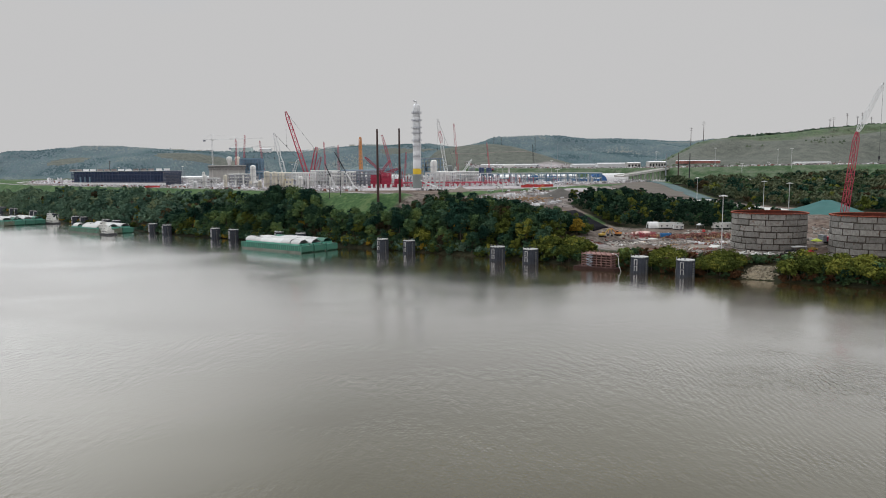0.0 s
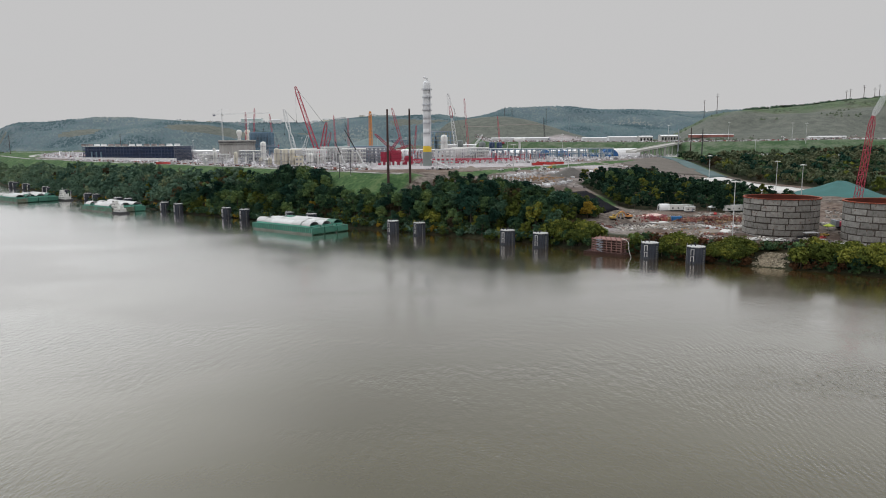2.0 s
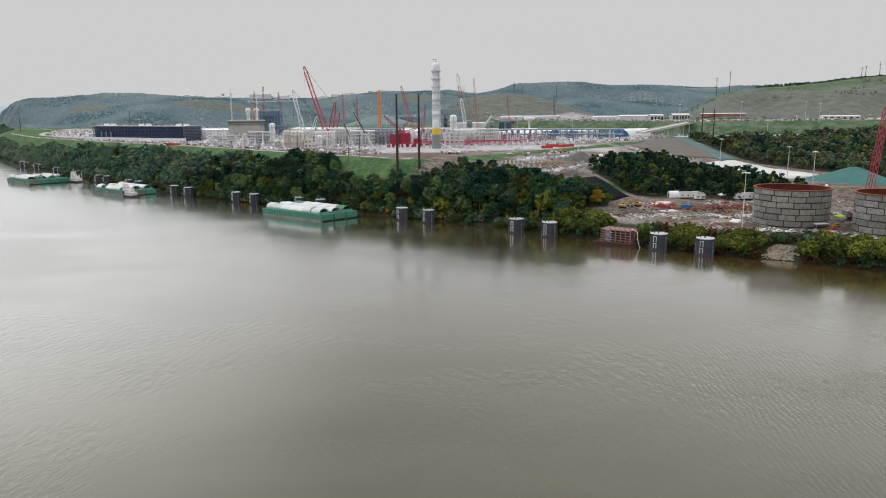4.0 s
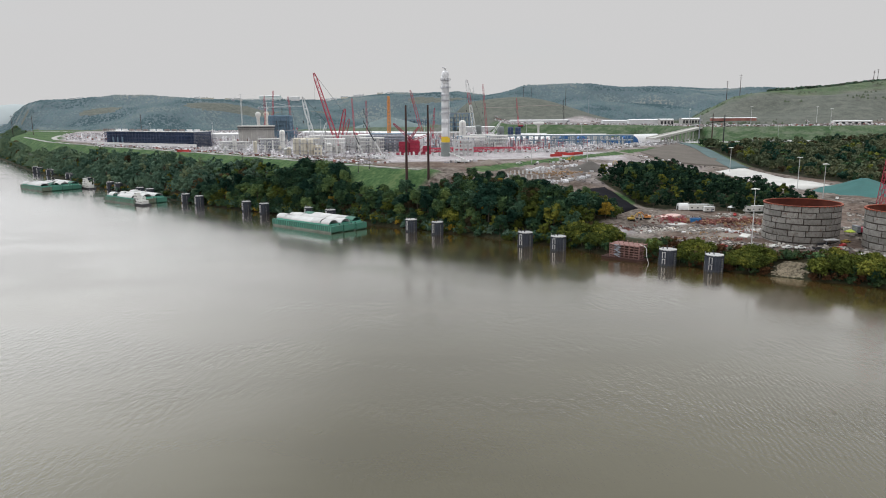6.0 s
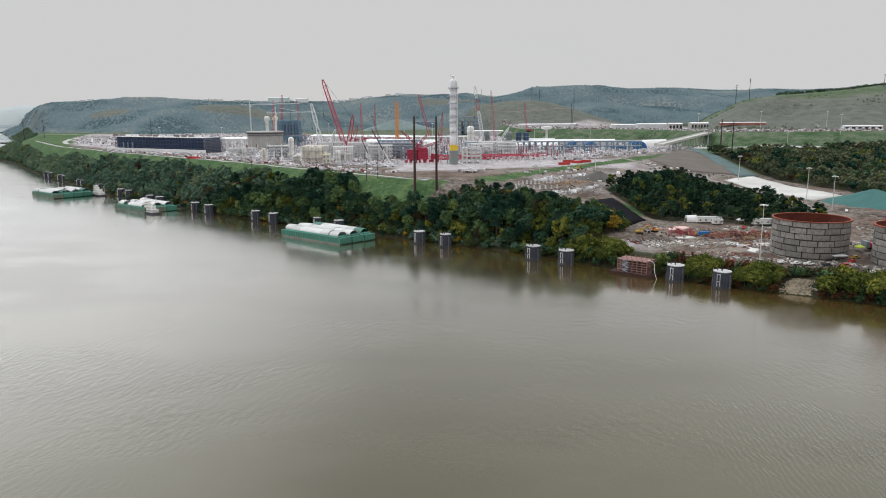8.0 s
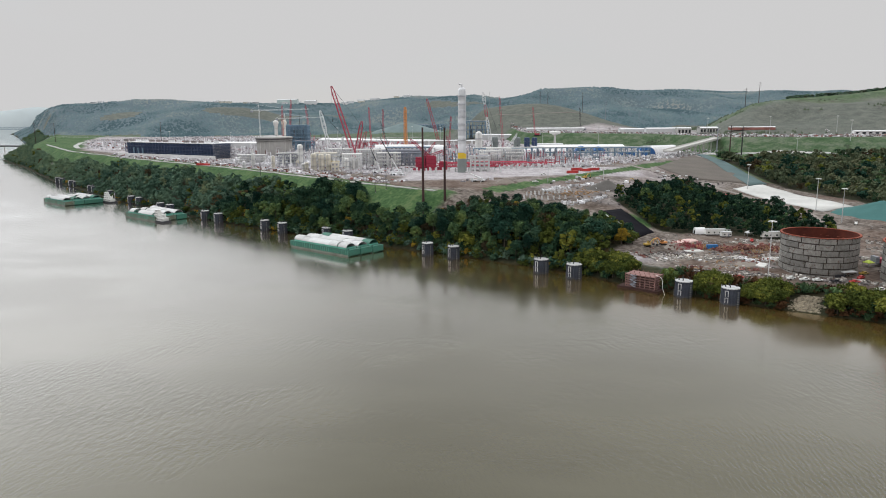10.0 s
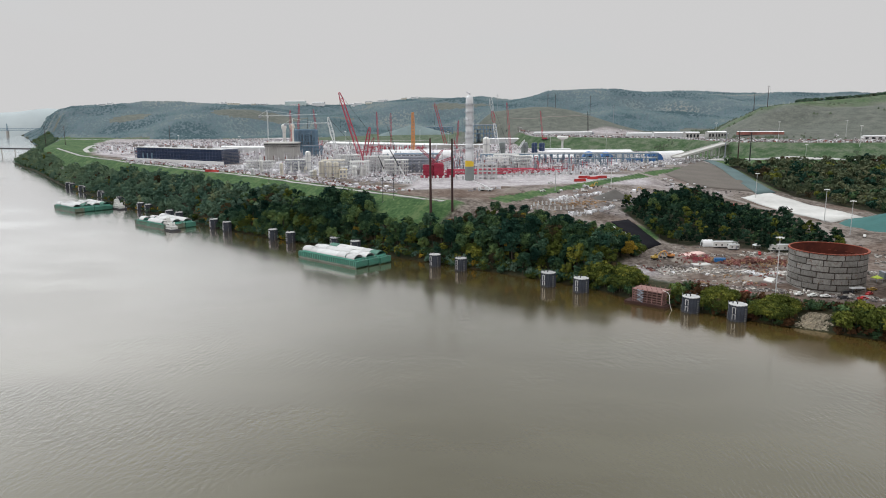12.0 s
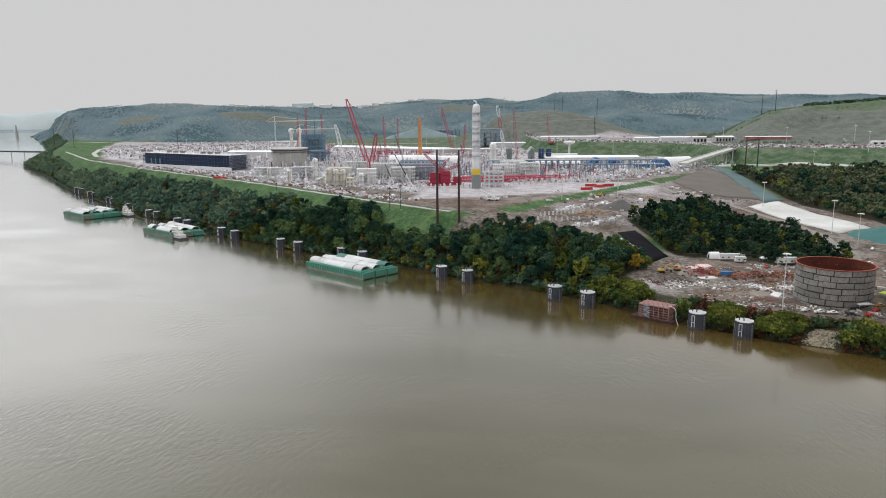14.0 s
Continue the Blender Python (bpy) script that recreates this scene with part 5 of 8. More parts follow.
def round_vessel(name, x, y, r, h, mat, label, dome=0.5, rings=3, category="vessel", group="process vessels", sides=24, z=None):
    ob = thing(name, x, y, z, 0, label, category, group)
    bm = bmesh.new()
    lathe(bm, [(r, 0), (r, h - r * dome)] + [(r * math.cos(a), h - r * dome + r * dome * math.sin(a)) for a in np.linspace(0.25, 1.5, 5)], sides)
    part("shell", bm, M[mat], ob, shade=True)
    for k in range(rings):
        bm = bmesh.new()
        zz = h * (k + 0.6) / (rings + 0.3)
        lathe(bm, [(r, zz), (r * 1.18 + 0.3, zz), (r * 1.18 + 0.3, zz + 0.25), (r, zz + 0.25)], sides)
        part("ring", bm, M["grey_steel"], ob)
    bm = bmesh.new()
    for b in (-0.3, 0.3):
        tube(bm, (b, -r - 0.3, 0), (b, -r - 0.3, h), 0.08, sides=4)
    part("ladder", bm, M["grey_steel"], ob)
    return ob


def tent(x, y, turn, length, width, rise, mat, label, ends=None):
    """A round-backed fabric shelter."""
    ob = thing("fabric_shelter", x, y, None, turn, label, "tent", "fabric shelters")
    bm = bmesh.new()
    k, nrib = 10, max(3, int(length / 5))
    rows = []
    for i in range(nrib * 2 + 1):
        sag = 1.0 if i % 2 == 0 else 0.975
        rows.append([bm.verts.new((-length / 2 + length * i / (nrib * 2), -math.cos(q * math.pi / k) * width / 2 * sag, math.sin(q * math.pi / k) * rise * sag)) for q in range(k + 1)])
    for a, b in zip(rows, rows[1:]):
        for q in range(k):
            bm.faces.new((a[q], a[q + 1], b[q + 1], b[q]))
    part("canopy", bm, M[mat], ob)
    for e in (0, -1):
        bm = bmesh.new()
        xx = -length / 2 + 0.05 if e == 0 else length / 2 - 0.05
        pts = [bm.verts.new((xx, -math.cos(q * math.pi / k) * width / 2 * 0.98, math.sin(q * math.pi / k) * rise * 0.98)) for q in range(k + 1)]
        bm.faces.new(pts)
        part("end_wall", bm, M[ends or mat], ob)
        # dark slab on the end wall stands for the shade inside
        bm = bmesh.new()
        box(bm, xx, 0, 0, 0.3, width * 0.3, rise * 0.55)
        part("doorway", bm, M["opening_dark"], ob)
    return ob


def shed(x, y, turn, length, width, tall, mat, label, roof="roof_grey", bays=0, z=None):
    ob = thing("shed", x, y, z, turn, label, "building", "site buildings")
    bm = bmesh.new()
    box(bm, 0, 0, -1.0, length, width, tall + 1.0)
    part("wall", bm, M[mat], ob)
    bm = bmesh.new()
    prof = [(-width / 2 - 0.4, tall), (0, tall + width * 0.09), (width / 2 + 0.4, tall)]
    e = [[bm.verts.new((xx, py, pz + dz)) for py, pz in prof] for xx in (-length / 2 - 0.3, length / 2 + 0.3) for dz in (0.0, 0.3)]
    for a, b in ((e[0], e[2]), (e[3], e[1])):
        for q in range(2):
            bm.faces.new((a[q], a[q + 1], b[q + 1], b[q]))
    for lo, hi in ((e[0], e[1]), (e[3], e[2])):
        for q in range(2):
            bm.faces.new((lo[q], hi[q], hi[q + 1], lo[q + 1]))
    for q in (0, 2):
        bm.faces.new((e[0][q], e[2][q], e[3][q], e[1][q]))
    part("roof", bm, M[roof], ob)
    for k in range(bays):
        bm = bmesh.new()
        box(bm, -length / 2 + length * (k + 0.5) / bays, -width / 2, tall * 0.12, length / bays * 0.55, 0.16, tall * 0.6)
        part("window", bm, M["glass"], ob)
    return ob


# ---- the river-edge works: scaffold stair tower on a moored flat ----
def river_works(s, n):
    x, y = to_xy(s, n)
    ob = thing("work_platform", x, y, -0.8, ALONG, "rust-brown work flat with stacked red scaffold deck", "platform")
    bm = bmesh.new()
    box(bm, 0, 0, 0, 25, 15, 2.2)
    bmesh.ops.bevel(bm, geom=bm.edges[:], offset=0.15, segments=1, affect="EDGES")
    part("flat_hull", bm, M["dark_rust"], ob, "dark rust-brown hull")
    bm = bmesh.new()
    box(bm, 0, 0, 0, 0.2, 0.3, 2.6)
    frame_rib = mesh_of("side_rib", bm, M["dark_rust"])
    for k in range(18):
        for b in (-1, 1):
            shared("side_rib", frame_rib, ob, pose(-12 + k * 1.41, b * 7.5, 0.3))
    bm = bmesh.new()
    box(bm, 0, 0, 0, 18, 11, 0.4)
    deck = mesh_of("deck", bm, M["scaffold_pink"])
    for k in range(6):
        shared("deck", deck, ob, pose(-1 + 0.12 * (k % 3), 0.6, 2.2 + k * 1.4))
    bm = bmesh.new()
    box(bm, 0, 0, 0, 0.35, 0.35, 8.2)
    post = mesh_of("post", bm, M["scaffold_pink"])
    for i in range(7):
        for b in (-5.3, 0, 5.3):
            shared("post", post, ob, pose(-9.8 + i * 2.95, b + 0.6, 2.2))
    bm = bmesh.new()
    for k in range(5):
        bm = bmesh.new()
        tube(bm, (1 + (k % 2) * 4, 6.4, 2.4 + k * 1.4), (5 - (k % 2) * 4, 6.4, 3.8 + k * 1.4), 0.25, sides=5)
        tube(bm, (1, 6.4, 3.8 + k * 1.4), (5, 6.4, 3.8 + k * 1.4), 0.18, sides=5)
        part("stair_flight", bm, M["grey_steel"], ob, "zigzag steel stair flight")
    # discharge hose bending down to the river
    cu = bpy.data.curves.new("hose", "CURVE")
    cu.dimensions, cu.bevel_depth, cu.bevel_resolution = "3D", 0.13, 2
    sp = cu.splines.new("BEZIER")
    pts = [(-9, 3, 10.4), (-13.0, 4.5, 9.2), (-14.4, 6.0, 4.5), (-16.0, 6.5, 0.8)]
    sp.bezier_points.add(len(pts) - 1)
    for bp_, co in zip(sp.bezier_points, pts):
        bp_.co, bp_.handle_left_type, bp_.handle_right_type = co, "AUTO", "AUTO"
    cu.materials.append(M["white_paint"])
    hose = new("hose", cu)
    hose.parent = ob
    tagged(hose, "pale hose hanging to the water")


river_works(166.5, 375)

# ---- the low yard round the tanks ----
def canopy(x, y, turn, w, d, tall, peak, mat, label):
    """A light shelter: four thin legs under a low hipped roof with a short valance."""
    ob = thing("canopy", x, y, None, turn, label, "canopy", "canopies in the low yard")
    for a in (-1, 1):
        for b in (-1, 1):
            bm = bmesh.new()
            tube(bm, (a * w * 0.47, b * d * 0.47, -0.3), (a * w * 0.47, b * d * 0.47, tall), 0.09, sides=6)
            part("leg", bm, M["grey_steel"], ob)
    bm = bmesh.new()
    rim = [bm.verts.new((a * w / 2, b * d / 2, tall)) for a, b in ((-1, -1), (1, -1), (1, 1), (-1, 1))]
    hem = [bm.verts.new((v.co.x, v.co.y, tall - 0.35)) for v in rim]
    r = max(w - d, 0) / 2
    tips = [bm.verts.new((-r - 0.05, 0, tall + peak)), bm.verts.new((r + 0.05, 0, tall + peak))]
    for f in ((rim[0], rim[1], tips[1], tips[0]), (rim[1], rim[2], tips[1]), (rim[2], rim[3], tips[0], tips[1]), (rim[3], rim[0], tips[0])):
        bm.faces.new(f)
    for k in range(4):
        bm.faces.new((hem[k], hem[(k + 1) % 4], rim[(k + 1) % 4], rim[k]))
    bm.faces.new(hem[::-1])
    part("cover", bm, M[mat], ob)
    return ob


canopy(184, 492, 8, 4.4, 4.0, 2.6, 1.3, "tent", "white pop-up canopy beside the site trailers")
canopy(221.8, 409.7, 20, 4.6, 4.2, 2.6, 1.3, "lime_fabric", "yellow-green pop-up canopy behind the tank")
canopy(201, 390.4, 12, 8.5, 4.6, 3.4, 0.25, "roof_grey", "pale flat-roofed canopy over the tank doorway")
tent(154.2, 505.5, 4, 7, 6.5, 4.6, "tent", "small white gabled site tent beside the wooded bluff")
for x, y, turn, length, label in ((165, 500, 2, 17, "long white site office trailer below the trees"),
                                  (198, 484, 4, 18, "long pale site trailer below the bluff"), (169, 494, 4, 7, "small white trailer beside a longer one")):
    trailer(x, y, turn, length, label=label, tall=4.0 if length > 10 else 3.4)
container(149.5, 461, 2, "blue_cargo", "bright blue cargo container among stacked formwork", 7.0)
excavator(110, 470, 20, label="yellow tracked excavator digging in the low yard")
excavator(121, 474, 200, "orange", "orange tracked excavator on the dirt yard")
excavator(213, 470, 150, "red_cargo", "red tracked machine behind the tank")
for x, y, turn, mat, label in ((182, 384, 10, "white_paint", "white pickup truck parked by the tank"), (176, 386, 15, "white_paint", "white pickup truck parked by the tank"),
                               (190, 381, 0, "black_steel", "dark pickup truck parked by the tank"), (170, 389, 30, "white_paint", "white pickup truck parked by the tank"),
                               (199, 379, 10, "red_cargo", "red pickup truck beside the tank foot"), (206.7, 387.5, 40, "red_cargo", "red pickup truck beside the tank foot"),
                               (212, 395, 20, "yellow_machine", "yellow truck between the two tanks"), (236, 474, 15, "white_paint", "white pickup truck on the haul road"),
                               (243, 471, 15, "white_paint", "white pickup truck on the haul road"), (262, 505, 60, "white_paint", "white pickup truck near the netted heap"),
                               (182, 480.5, 70, "red_cargo", "red pickup truck by the trailers"), (133, 398, 20, "white_paint", "white pickup truck at the yard edge"),
                               (143, 393, 10, "red_cargo", "red pickup truck at the yard edge"), (158, 376, 0, "white_paint", "white pickup truck at the yard edge"),
                               (205, 365, 0, "white_paint", "white pickup truck at the yard edge"), (212, 358, 10, "white_paint", "white pickup truck at the yard edge")):
    pickup(x, y, turn, mat, label)
def trail(seed, line, count, spread, ragged=0.6):
    """Places along a line in the yard, bunched and ragged."""
    g = np.random.default_rng(seed)
    p = np.array(line, float)
    run = np.concatenate([[0], np.cumsum(np.hypot(*np.diff(p, axis=0).T))])
    knots = g.uniform(0, run[-1], max(4, count // 45))
    u = np.where(g.random(count) < ragged, knots[g.integers(0, len(knots), count)] + g.normal(0, 2.2, count), g.uniform(0, run[-1], count))
    side = spread * (0.4 + 0.6 * np.sin(u * 0.21 + seed) ** 2)
    x = np.interp(u, run, p[:, 0]) + g.normal(0, 1, count) * side * 0.5
    y = np.interp(u, run, p[:, 1]) + g.normal(0, 1, count) * side
    return clear_of_tanks(x, y)


WHITE_BAND = [(108, 443), (128, 442), (147, 437), (163, 433), (180, 432)]
FORM_ROW = [(144, 467), (153, 458), (172, 461), (190, 455)]
box_cloud("loose_debris", *trail(31, WHITE_BAND, 460, 4.8, 0.75), ((0.4, 2.6), (0.3, 1.6), (0.15, 0.9)), "debris_pale", "pale broken concrete and sheeting strewn in a band", 1)
box_cloud("loose_debris", *trail(84, WHITE_BAND, 150, 3.0, 0.9), ((0.5, 3.2), (0.4, 2.0), (0.15, 0.7)), "debris_white", "white sheeting and boards lying in the yard", 84)
box_cloud("loose_debris", *trail(32, [(100, 452), (130, 452), (160, 447), (186, 446)], 260, 4.5), ((0.3, 2.0), (0.2, 1.0), (0.15, 0.8)), "debris", "mixed grey and brown building material in the yard", 2)
box_cloud("formwork", *trail(33, FORM_ROW, 400, 4.2, 0.8), ((0.3, 3.0), (0.2, 0.7), (0.3, 1.9)), "debris_red", "red and brown formwork stacked in rows", 3)
box_cloud("formwork", *trail(39, [(126, 470), (136, 473), (146, 466)], 150, 3.6, 0.8), ((0.3, 2.4), (0.2, 0.6), (0.3, 2.2)), "debris_red", "red formwork round the footing", 13)
box_cloud("timber", *trail(34, FORM_ROW, 240, 4.5, 0.8), ((0.6, 3.2), (0.3, 0.8), (0.3, 1.4)), "debris_wood", "timber and pale boxes stacked in the yard", 4)
box_cloud("loose_debris", *trail(40, [(120, 488), (150, 478), (180, 482), (200, 474)], 170, 4.0), ((0.4, 2.6), (0.3, 1.4), (0.2, 1.0)), "debris_pale", "pale sheets and boards by the trailers", 14)
box_cloud("loose_debris", *trail(38, [(118, 408), (150, 398), (174, 395), (208, 379), (225, 352)], 260, 2.2), ((0.4, 2.8), (0.3, 1.4), (0.3, 1.4)), "debris_pale", "pale crates along the yard edge", 8)
box_cloud("loose_debris", *trail(42, [(118, 410), (150, 402), (174, 391), (215, 372)], 240, 2.8), ((0.4, 2.0), (0.3, 1.2), (0.3, 1.2)), "debris", "mixed material along the yard edge", 15)
box_cloud("loose_debris", *trail(43, [(124, 418), (150, 409), (165, 404)], 50, 2.0), ((0.3, 2.0), (0.3, 0.8), (0.3, 1.3)), "debris_red", "red formwork pieces along the yard edge", 16)
for seed, groups, each, size, mat, label in ((81, 24, 13, ((0.3, 2.2), (0.2, 1.2), (0.15, 0.9)), "debris_pale", "pale boards and rubble littered over the yard"),
                                             (82, 14, 10, ((0.3, 2.4), (0.2, 0.8), (0.2, 1.4)), "debris_red", "red-brown timber and steel littered over the yard"),
                                             (83, 14, 11, ((0.3, 2.0), (0.2, 1.0), (0.2, 1.0)), "debris_wood", "pale timber littered over the yard")):
    x, y = clear_of_tanks(*clusters(seed, groups, each, 92, 190, 408, 488, 5))
    box_cloud("loose_debris", x, y, size, mat, label, seed)
x, y = clear_of_tanks(*clusters(36, 15, 20, 10, 110, 430, 540, 7))
box_cloud("loose_debris", x, y, ((0.4, 3.5), (0.3, 1.8), (0.3, 1.6)), "debris_pale", "pale crates and sheets behind the tanks", 6)
x, y = clear_of_tanks(*clusters(37, 18, 24, 10, 120, 440, 550, 9))
box_cloud("loose_debris", x, y, ((0.4, 2.6), (0.3, 1.4), (0.3, 1.2)), "debris", "mixed material along the haul road", 7)
g = np.random.default_rng(35)
rs, rd = 82 + 7.5 * g.normal(0, 0.55, 900), g.uniform(0.3, 12.5, 900)
keep = np.abs(rs - 82 - 1.5 * np.sin(rd)) < 8.5 - 0.25 * rd
x, y = to_xy(rs[keep], shore(rs[keep]) + rd[keep])
box_cloud("riprap", x, y, ((0.25, 1.2), (0.2, 0.9), (0.2, 0.8)), "rock", "pale stone riprap on the river bank", 5, "rocks")
for k in range(6):   # red reinforcement cages in the footing
    rx, ry = ((129, 467), (137, 475), (134, 462), (139, 466), (144, 471), (142, 461.5))[k]
    ob = thing("rebar_cage", rx, ry, None, ALONG, "red reinforcement cage standing in a footing", "rebar cage", "reinforcement cages")
    bm = bmesh.new()
    tube(bm, (-1.35, -1.35, 0), (-1.35, -1.35, 2.6 + (k % 3) * 0.7), 0.05, sides=4)
    bar = part("upright_bar", bm, M["red_steel"], ob)
    for i in range(1, 16):
        shared("upright_bar", bar.data, ob, pose(i % 4 * 0.9, i // 4 * 0.9, 0))
    for z in (0.8, 2.2):
        bm = bmesh.new()
        lathe(bm, [(1.95, z), (2.02, z), (2.02, z + 0.08), (1.95, z + 0.08), (1.95, z)], 4)
        part("hoop", bm, M["red_steel"], ob)


def heap(x, y, rx, ry, h, mat, label, turn=0.0, seed=1, name="earth_heap", category="heap", sharp=1.0):
    ob = thing(name, x, y, None, turn, label, category, "heaps")
    bm = bmesh.new()
    rnd = random.Random(seed)
    rows = []
    k = 28
    for f in (1.0, 0.85, 0.65, 0.45, 0.25, 0.1):
        rows.append([])
        for a in range(k):
            t = a * 2 * math.pi / k
            w = f * (1 + 0.08 * math.sin(3 * t + seed) + rnd.uniform(-0.03, 0.03))
            px, py = rx * w * math.cos(t), ry * w * math.sin(t)
            wx_, wy_ = px * math.cos(radians(turn)) - py * math.sin(radians(turn)) + x, px * math.sin(radians(turn)) + py * math.cos(radians(turn)) + y
            lift = h * (1 - f ** sharp) * (1 + rnd.uniform(-0.04, 0.04))
            rows[-1].append(bm.verts.new((px, py, ground_at(wx_, wy_) - ground_at(x, y) - (0.4 if f == 1 else 0) + lift)))
    for lo, hi in zip(rows, rows[1:]):
        for a in range(k):
            bm.faces.new((lo[a], lo[(a + 1) % k], hi[(a + 1) % k], hi[a]))
    bm.faces.new(rows[-1])
    part("mass", bm, M[mat], ob, shade=True)
    return ob


heap(157.5, 421.5, 7.6, 6.6, 1.3, "dirt_pile", "low round tan earth pad in the yard", 10, 2, sharp=0.5)
heap(128, 470, 10, 5, 2.2, "dirt_pile", "brown earth heap in the yard", 30, 3)
heap(111, 640, 21, 15, 8, "dark_gravel", "dark grey gravel heap in the upper yard", 20, 4)
heap(20, 640, 9, 6, 4, "dirt_pile", "grey gravel heap at the pad edge", 0, 5)
heap(309, 558, 34, 46, 13, "tarp_green", "large heap under blue-green netting", -20, 6, "netted_heap", "heap", 0.9)


def draped(name, corners, mat, label, lift=0.35, cells=10, category="sheet"):
    """A sheet laid on the ground between four corners, following the slope."""
    bm = bmesh.new()
    c = [Vector(p) for p in corners]
    grid = []
    for i in range(cells + 1):
        row = []
        for j in range(cells + 1):
            u, v = i / cells, j / cells
            p = (c[0] * (1 - u) + c[1] * u) * (1 - v) + (c[3] * (1 - u) + c[2] * u) * v
            row.append((p.x, p.y, ground_at(p.x, p.y) + lift))
        grid.append(row)
    top = [[bm.verts.new(p) for p in row] for row in grid]
    for i in range(cells):
        for j in range(cells):
            bm.faces.new((top[i][j], top[i + 1][j], top[i + 1][j + 1], top[i][j + 1]))
    ring = bmesh.ops.extrude_face_region(bm, geom=bm.faces[:])
    for v in [q for q in ring["geom"] if isinstance(q, bmesh.types.BMVert)]:
        v.co.z -= lift + 0.6
    ob = new(name, mesh_of(name, bm, M[mat], True))
    return tagged(ob, label, category)


draped("plywood_sheet", [(129, 481), (136, 486), (138, 480), (132, 475)], "pink_ply", "pinkish plywood sheets laid out on the dirt", 0.6, 6, "plywood")
draped("plywood_sheet", [(137, 486), (145, 489), (147, 483), (139, 480)], "pink_ply", "pinkish plywood sheets laid out on the dirt", 0.8, 6, "plywood")
draped("slab_cover", [(131, 459), (141, 461), (143, 456), (132, 454)], "white_sheet", "white sheeting over a fresh slab in the yard", 0.5, 6, "sheet")
draped("slab_cover", [(161.5, 418), (166, 424), (170, 421), (165, 413)], "white_sheet", "white sheeting over a fresh slab in the yard", 0.4, 6, "sheet")
draped("black_liner", [(95, 557), (110, 566), (123, 508), (109, 493)], "black_sheet", "black plastic liner over a steep cut slope", 0.6)
draped("white_gravel_pad", [(250, 718), (297, 767), (316, 614), (276, 585)], "white_sheet", "smooth white gravel pad in the valley", 0.5, category="gravel pad")
draped("earth_slope", [(205, 846), (300, 1036), (288, 760), (218, 766)], "graded_earth", "bare brown embankment of graded earth", 0.5, 14, "embankment")
draped("erosion_netting", [(310, 1060), (322, 1050), (304, 772), (276, 748)], "slope_net", "blue-green erosion netting on the ramp slope", 0.7, 16, "netting")
bm = bmesh.new()
pts = [(91, 545), (94, 536), (98.5, 526), (103, 514), (106, 505)]
for a, b in zip(pts, pts[1:]):
    tube(bm, (*a, ground_at(*a) + 1.6), (*b, ground_at(*b) + 1.6), 0.55, sides=7)
tagged(new("drain_pipe", mesh_of("drain_pipe", bm, M["white_paint"])), "white drain pipe running down beside the liner", "pipe")


# ---- poles and masts ----
def utility_pole(x, y, z0, z1, r, mat, label, arms=(), name="transmission_pole", taper=0.6):
    ob = thing(name, x, y, z0 - 1, 8, label, "pole", "poles")
    bm = bmesh.new()
    tube(bm, (0, 0, 0), (0, 0, z1 - z0 + 1), r, r * taper, 12)
    part("shaft", bm, M[mat], ob)
    for frac, w in arms:
        bm = bmesh.new()
        zz = (z1 - z0 + 1) * frac
        tube(bm, (-w, 0, zz + 0.4), (0, 0, zz), 0.16, 0.22, 6)
        tube(bm, (w, 0, zz + 0.4), (0, 0, zz), 0.16, 0.22, 6)
        for e in (-w, w):
            tube(bm, (e, 0, zz - 1.2), (e, 0, zz + 0.4), 0.14, sides=6)
        part("crossarm", bm, M["black_steel"], ob)
    bm = bmesh.new()
    lathe(bm, [(r * 1.5, 0.7), (r * 1.5, 1.3), (r, 1.4)], 12)
    part("base_flange", bm, M["concrete"], ob)
    return ob


utility_pole(-48.1, 559, 28.5, 89.3, 1.15, "weathered_steel", "tall dark weathered-steel transmission pole on the levee")
utility_pole(-30.4, 552, 30, 89.3, 1.05, "weathered_steel", "tall dark weathered-steel transmission pole on the levee")
for x, y in ((-93.5, 603), (-83.5, 600)):
    utility_pole(x, y, ground_at(x, y), ground_at(x, y) + 22, 0.28, "black_steel", "dark wooden utility pole on the grass slope", ((0.93, 1.4),), "utility_pole")
utility_pole(-240, 748, ground_at(-240, 748), ground_at(-240, 748) + 13, 0.3, "black_steel", "short dark utility pole by the levee road", ((0.9, 1.2),), "utility_pole")
for x, y, top, mat in ((356, 1048, 81, "weathered_steel"), (368.5, 1036, 79.5, "black_steel"), (334, 1037, 79, "grey_steel")):
    utility_pole(x, y, ground_at(x, y), top, 0.95, mat, "steel transmission pole beside the overpass", name="transmission_pole")
for x, y, top in ((586, 1567, 162), (570, 1600, 150), (20, 2350, 170), (-560, 2150, 105), (-590, 2165, 105), (320, 1900, 130), (180, 2300, 168), (205, 2310, 166), (300, 2200, 160),
                  (938, 1700, 175), (947, 1700, 178), (979, 1700, 187), (1004, 1700, 181), (1015, 1700, 188), (1037, 1700, 178), (-1050, 1690, 84), (-1120, 1720, 86), (-760, 1640, 86)):
    utility_pole(x, y, ground_at(x, y), top, 0.7, "grey_steel" if x in (320, 20) else "weathered_steel", "distant slender transmission pole on the hill", ((0.95, 3.0), (0.85, 3.0)))


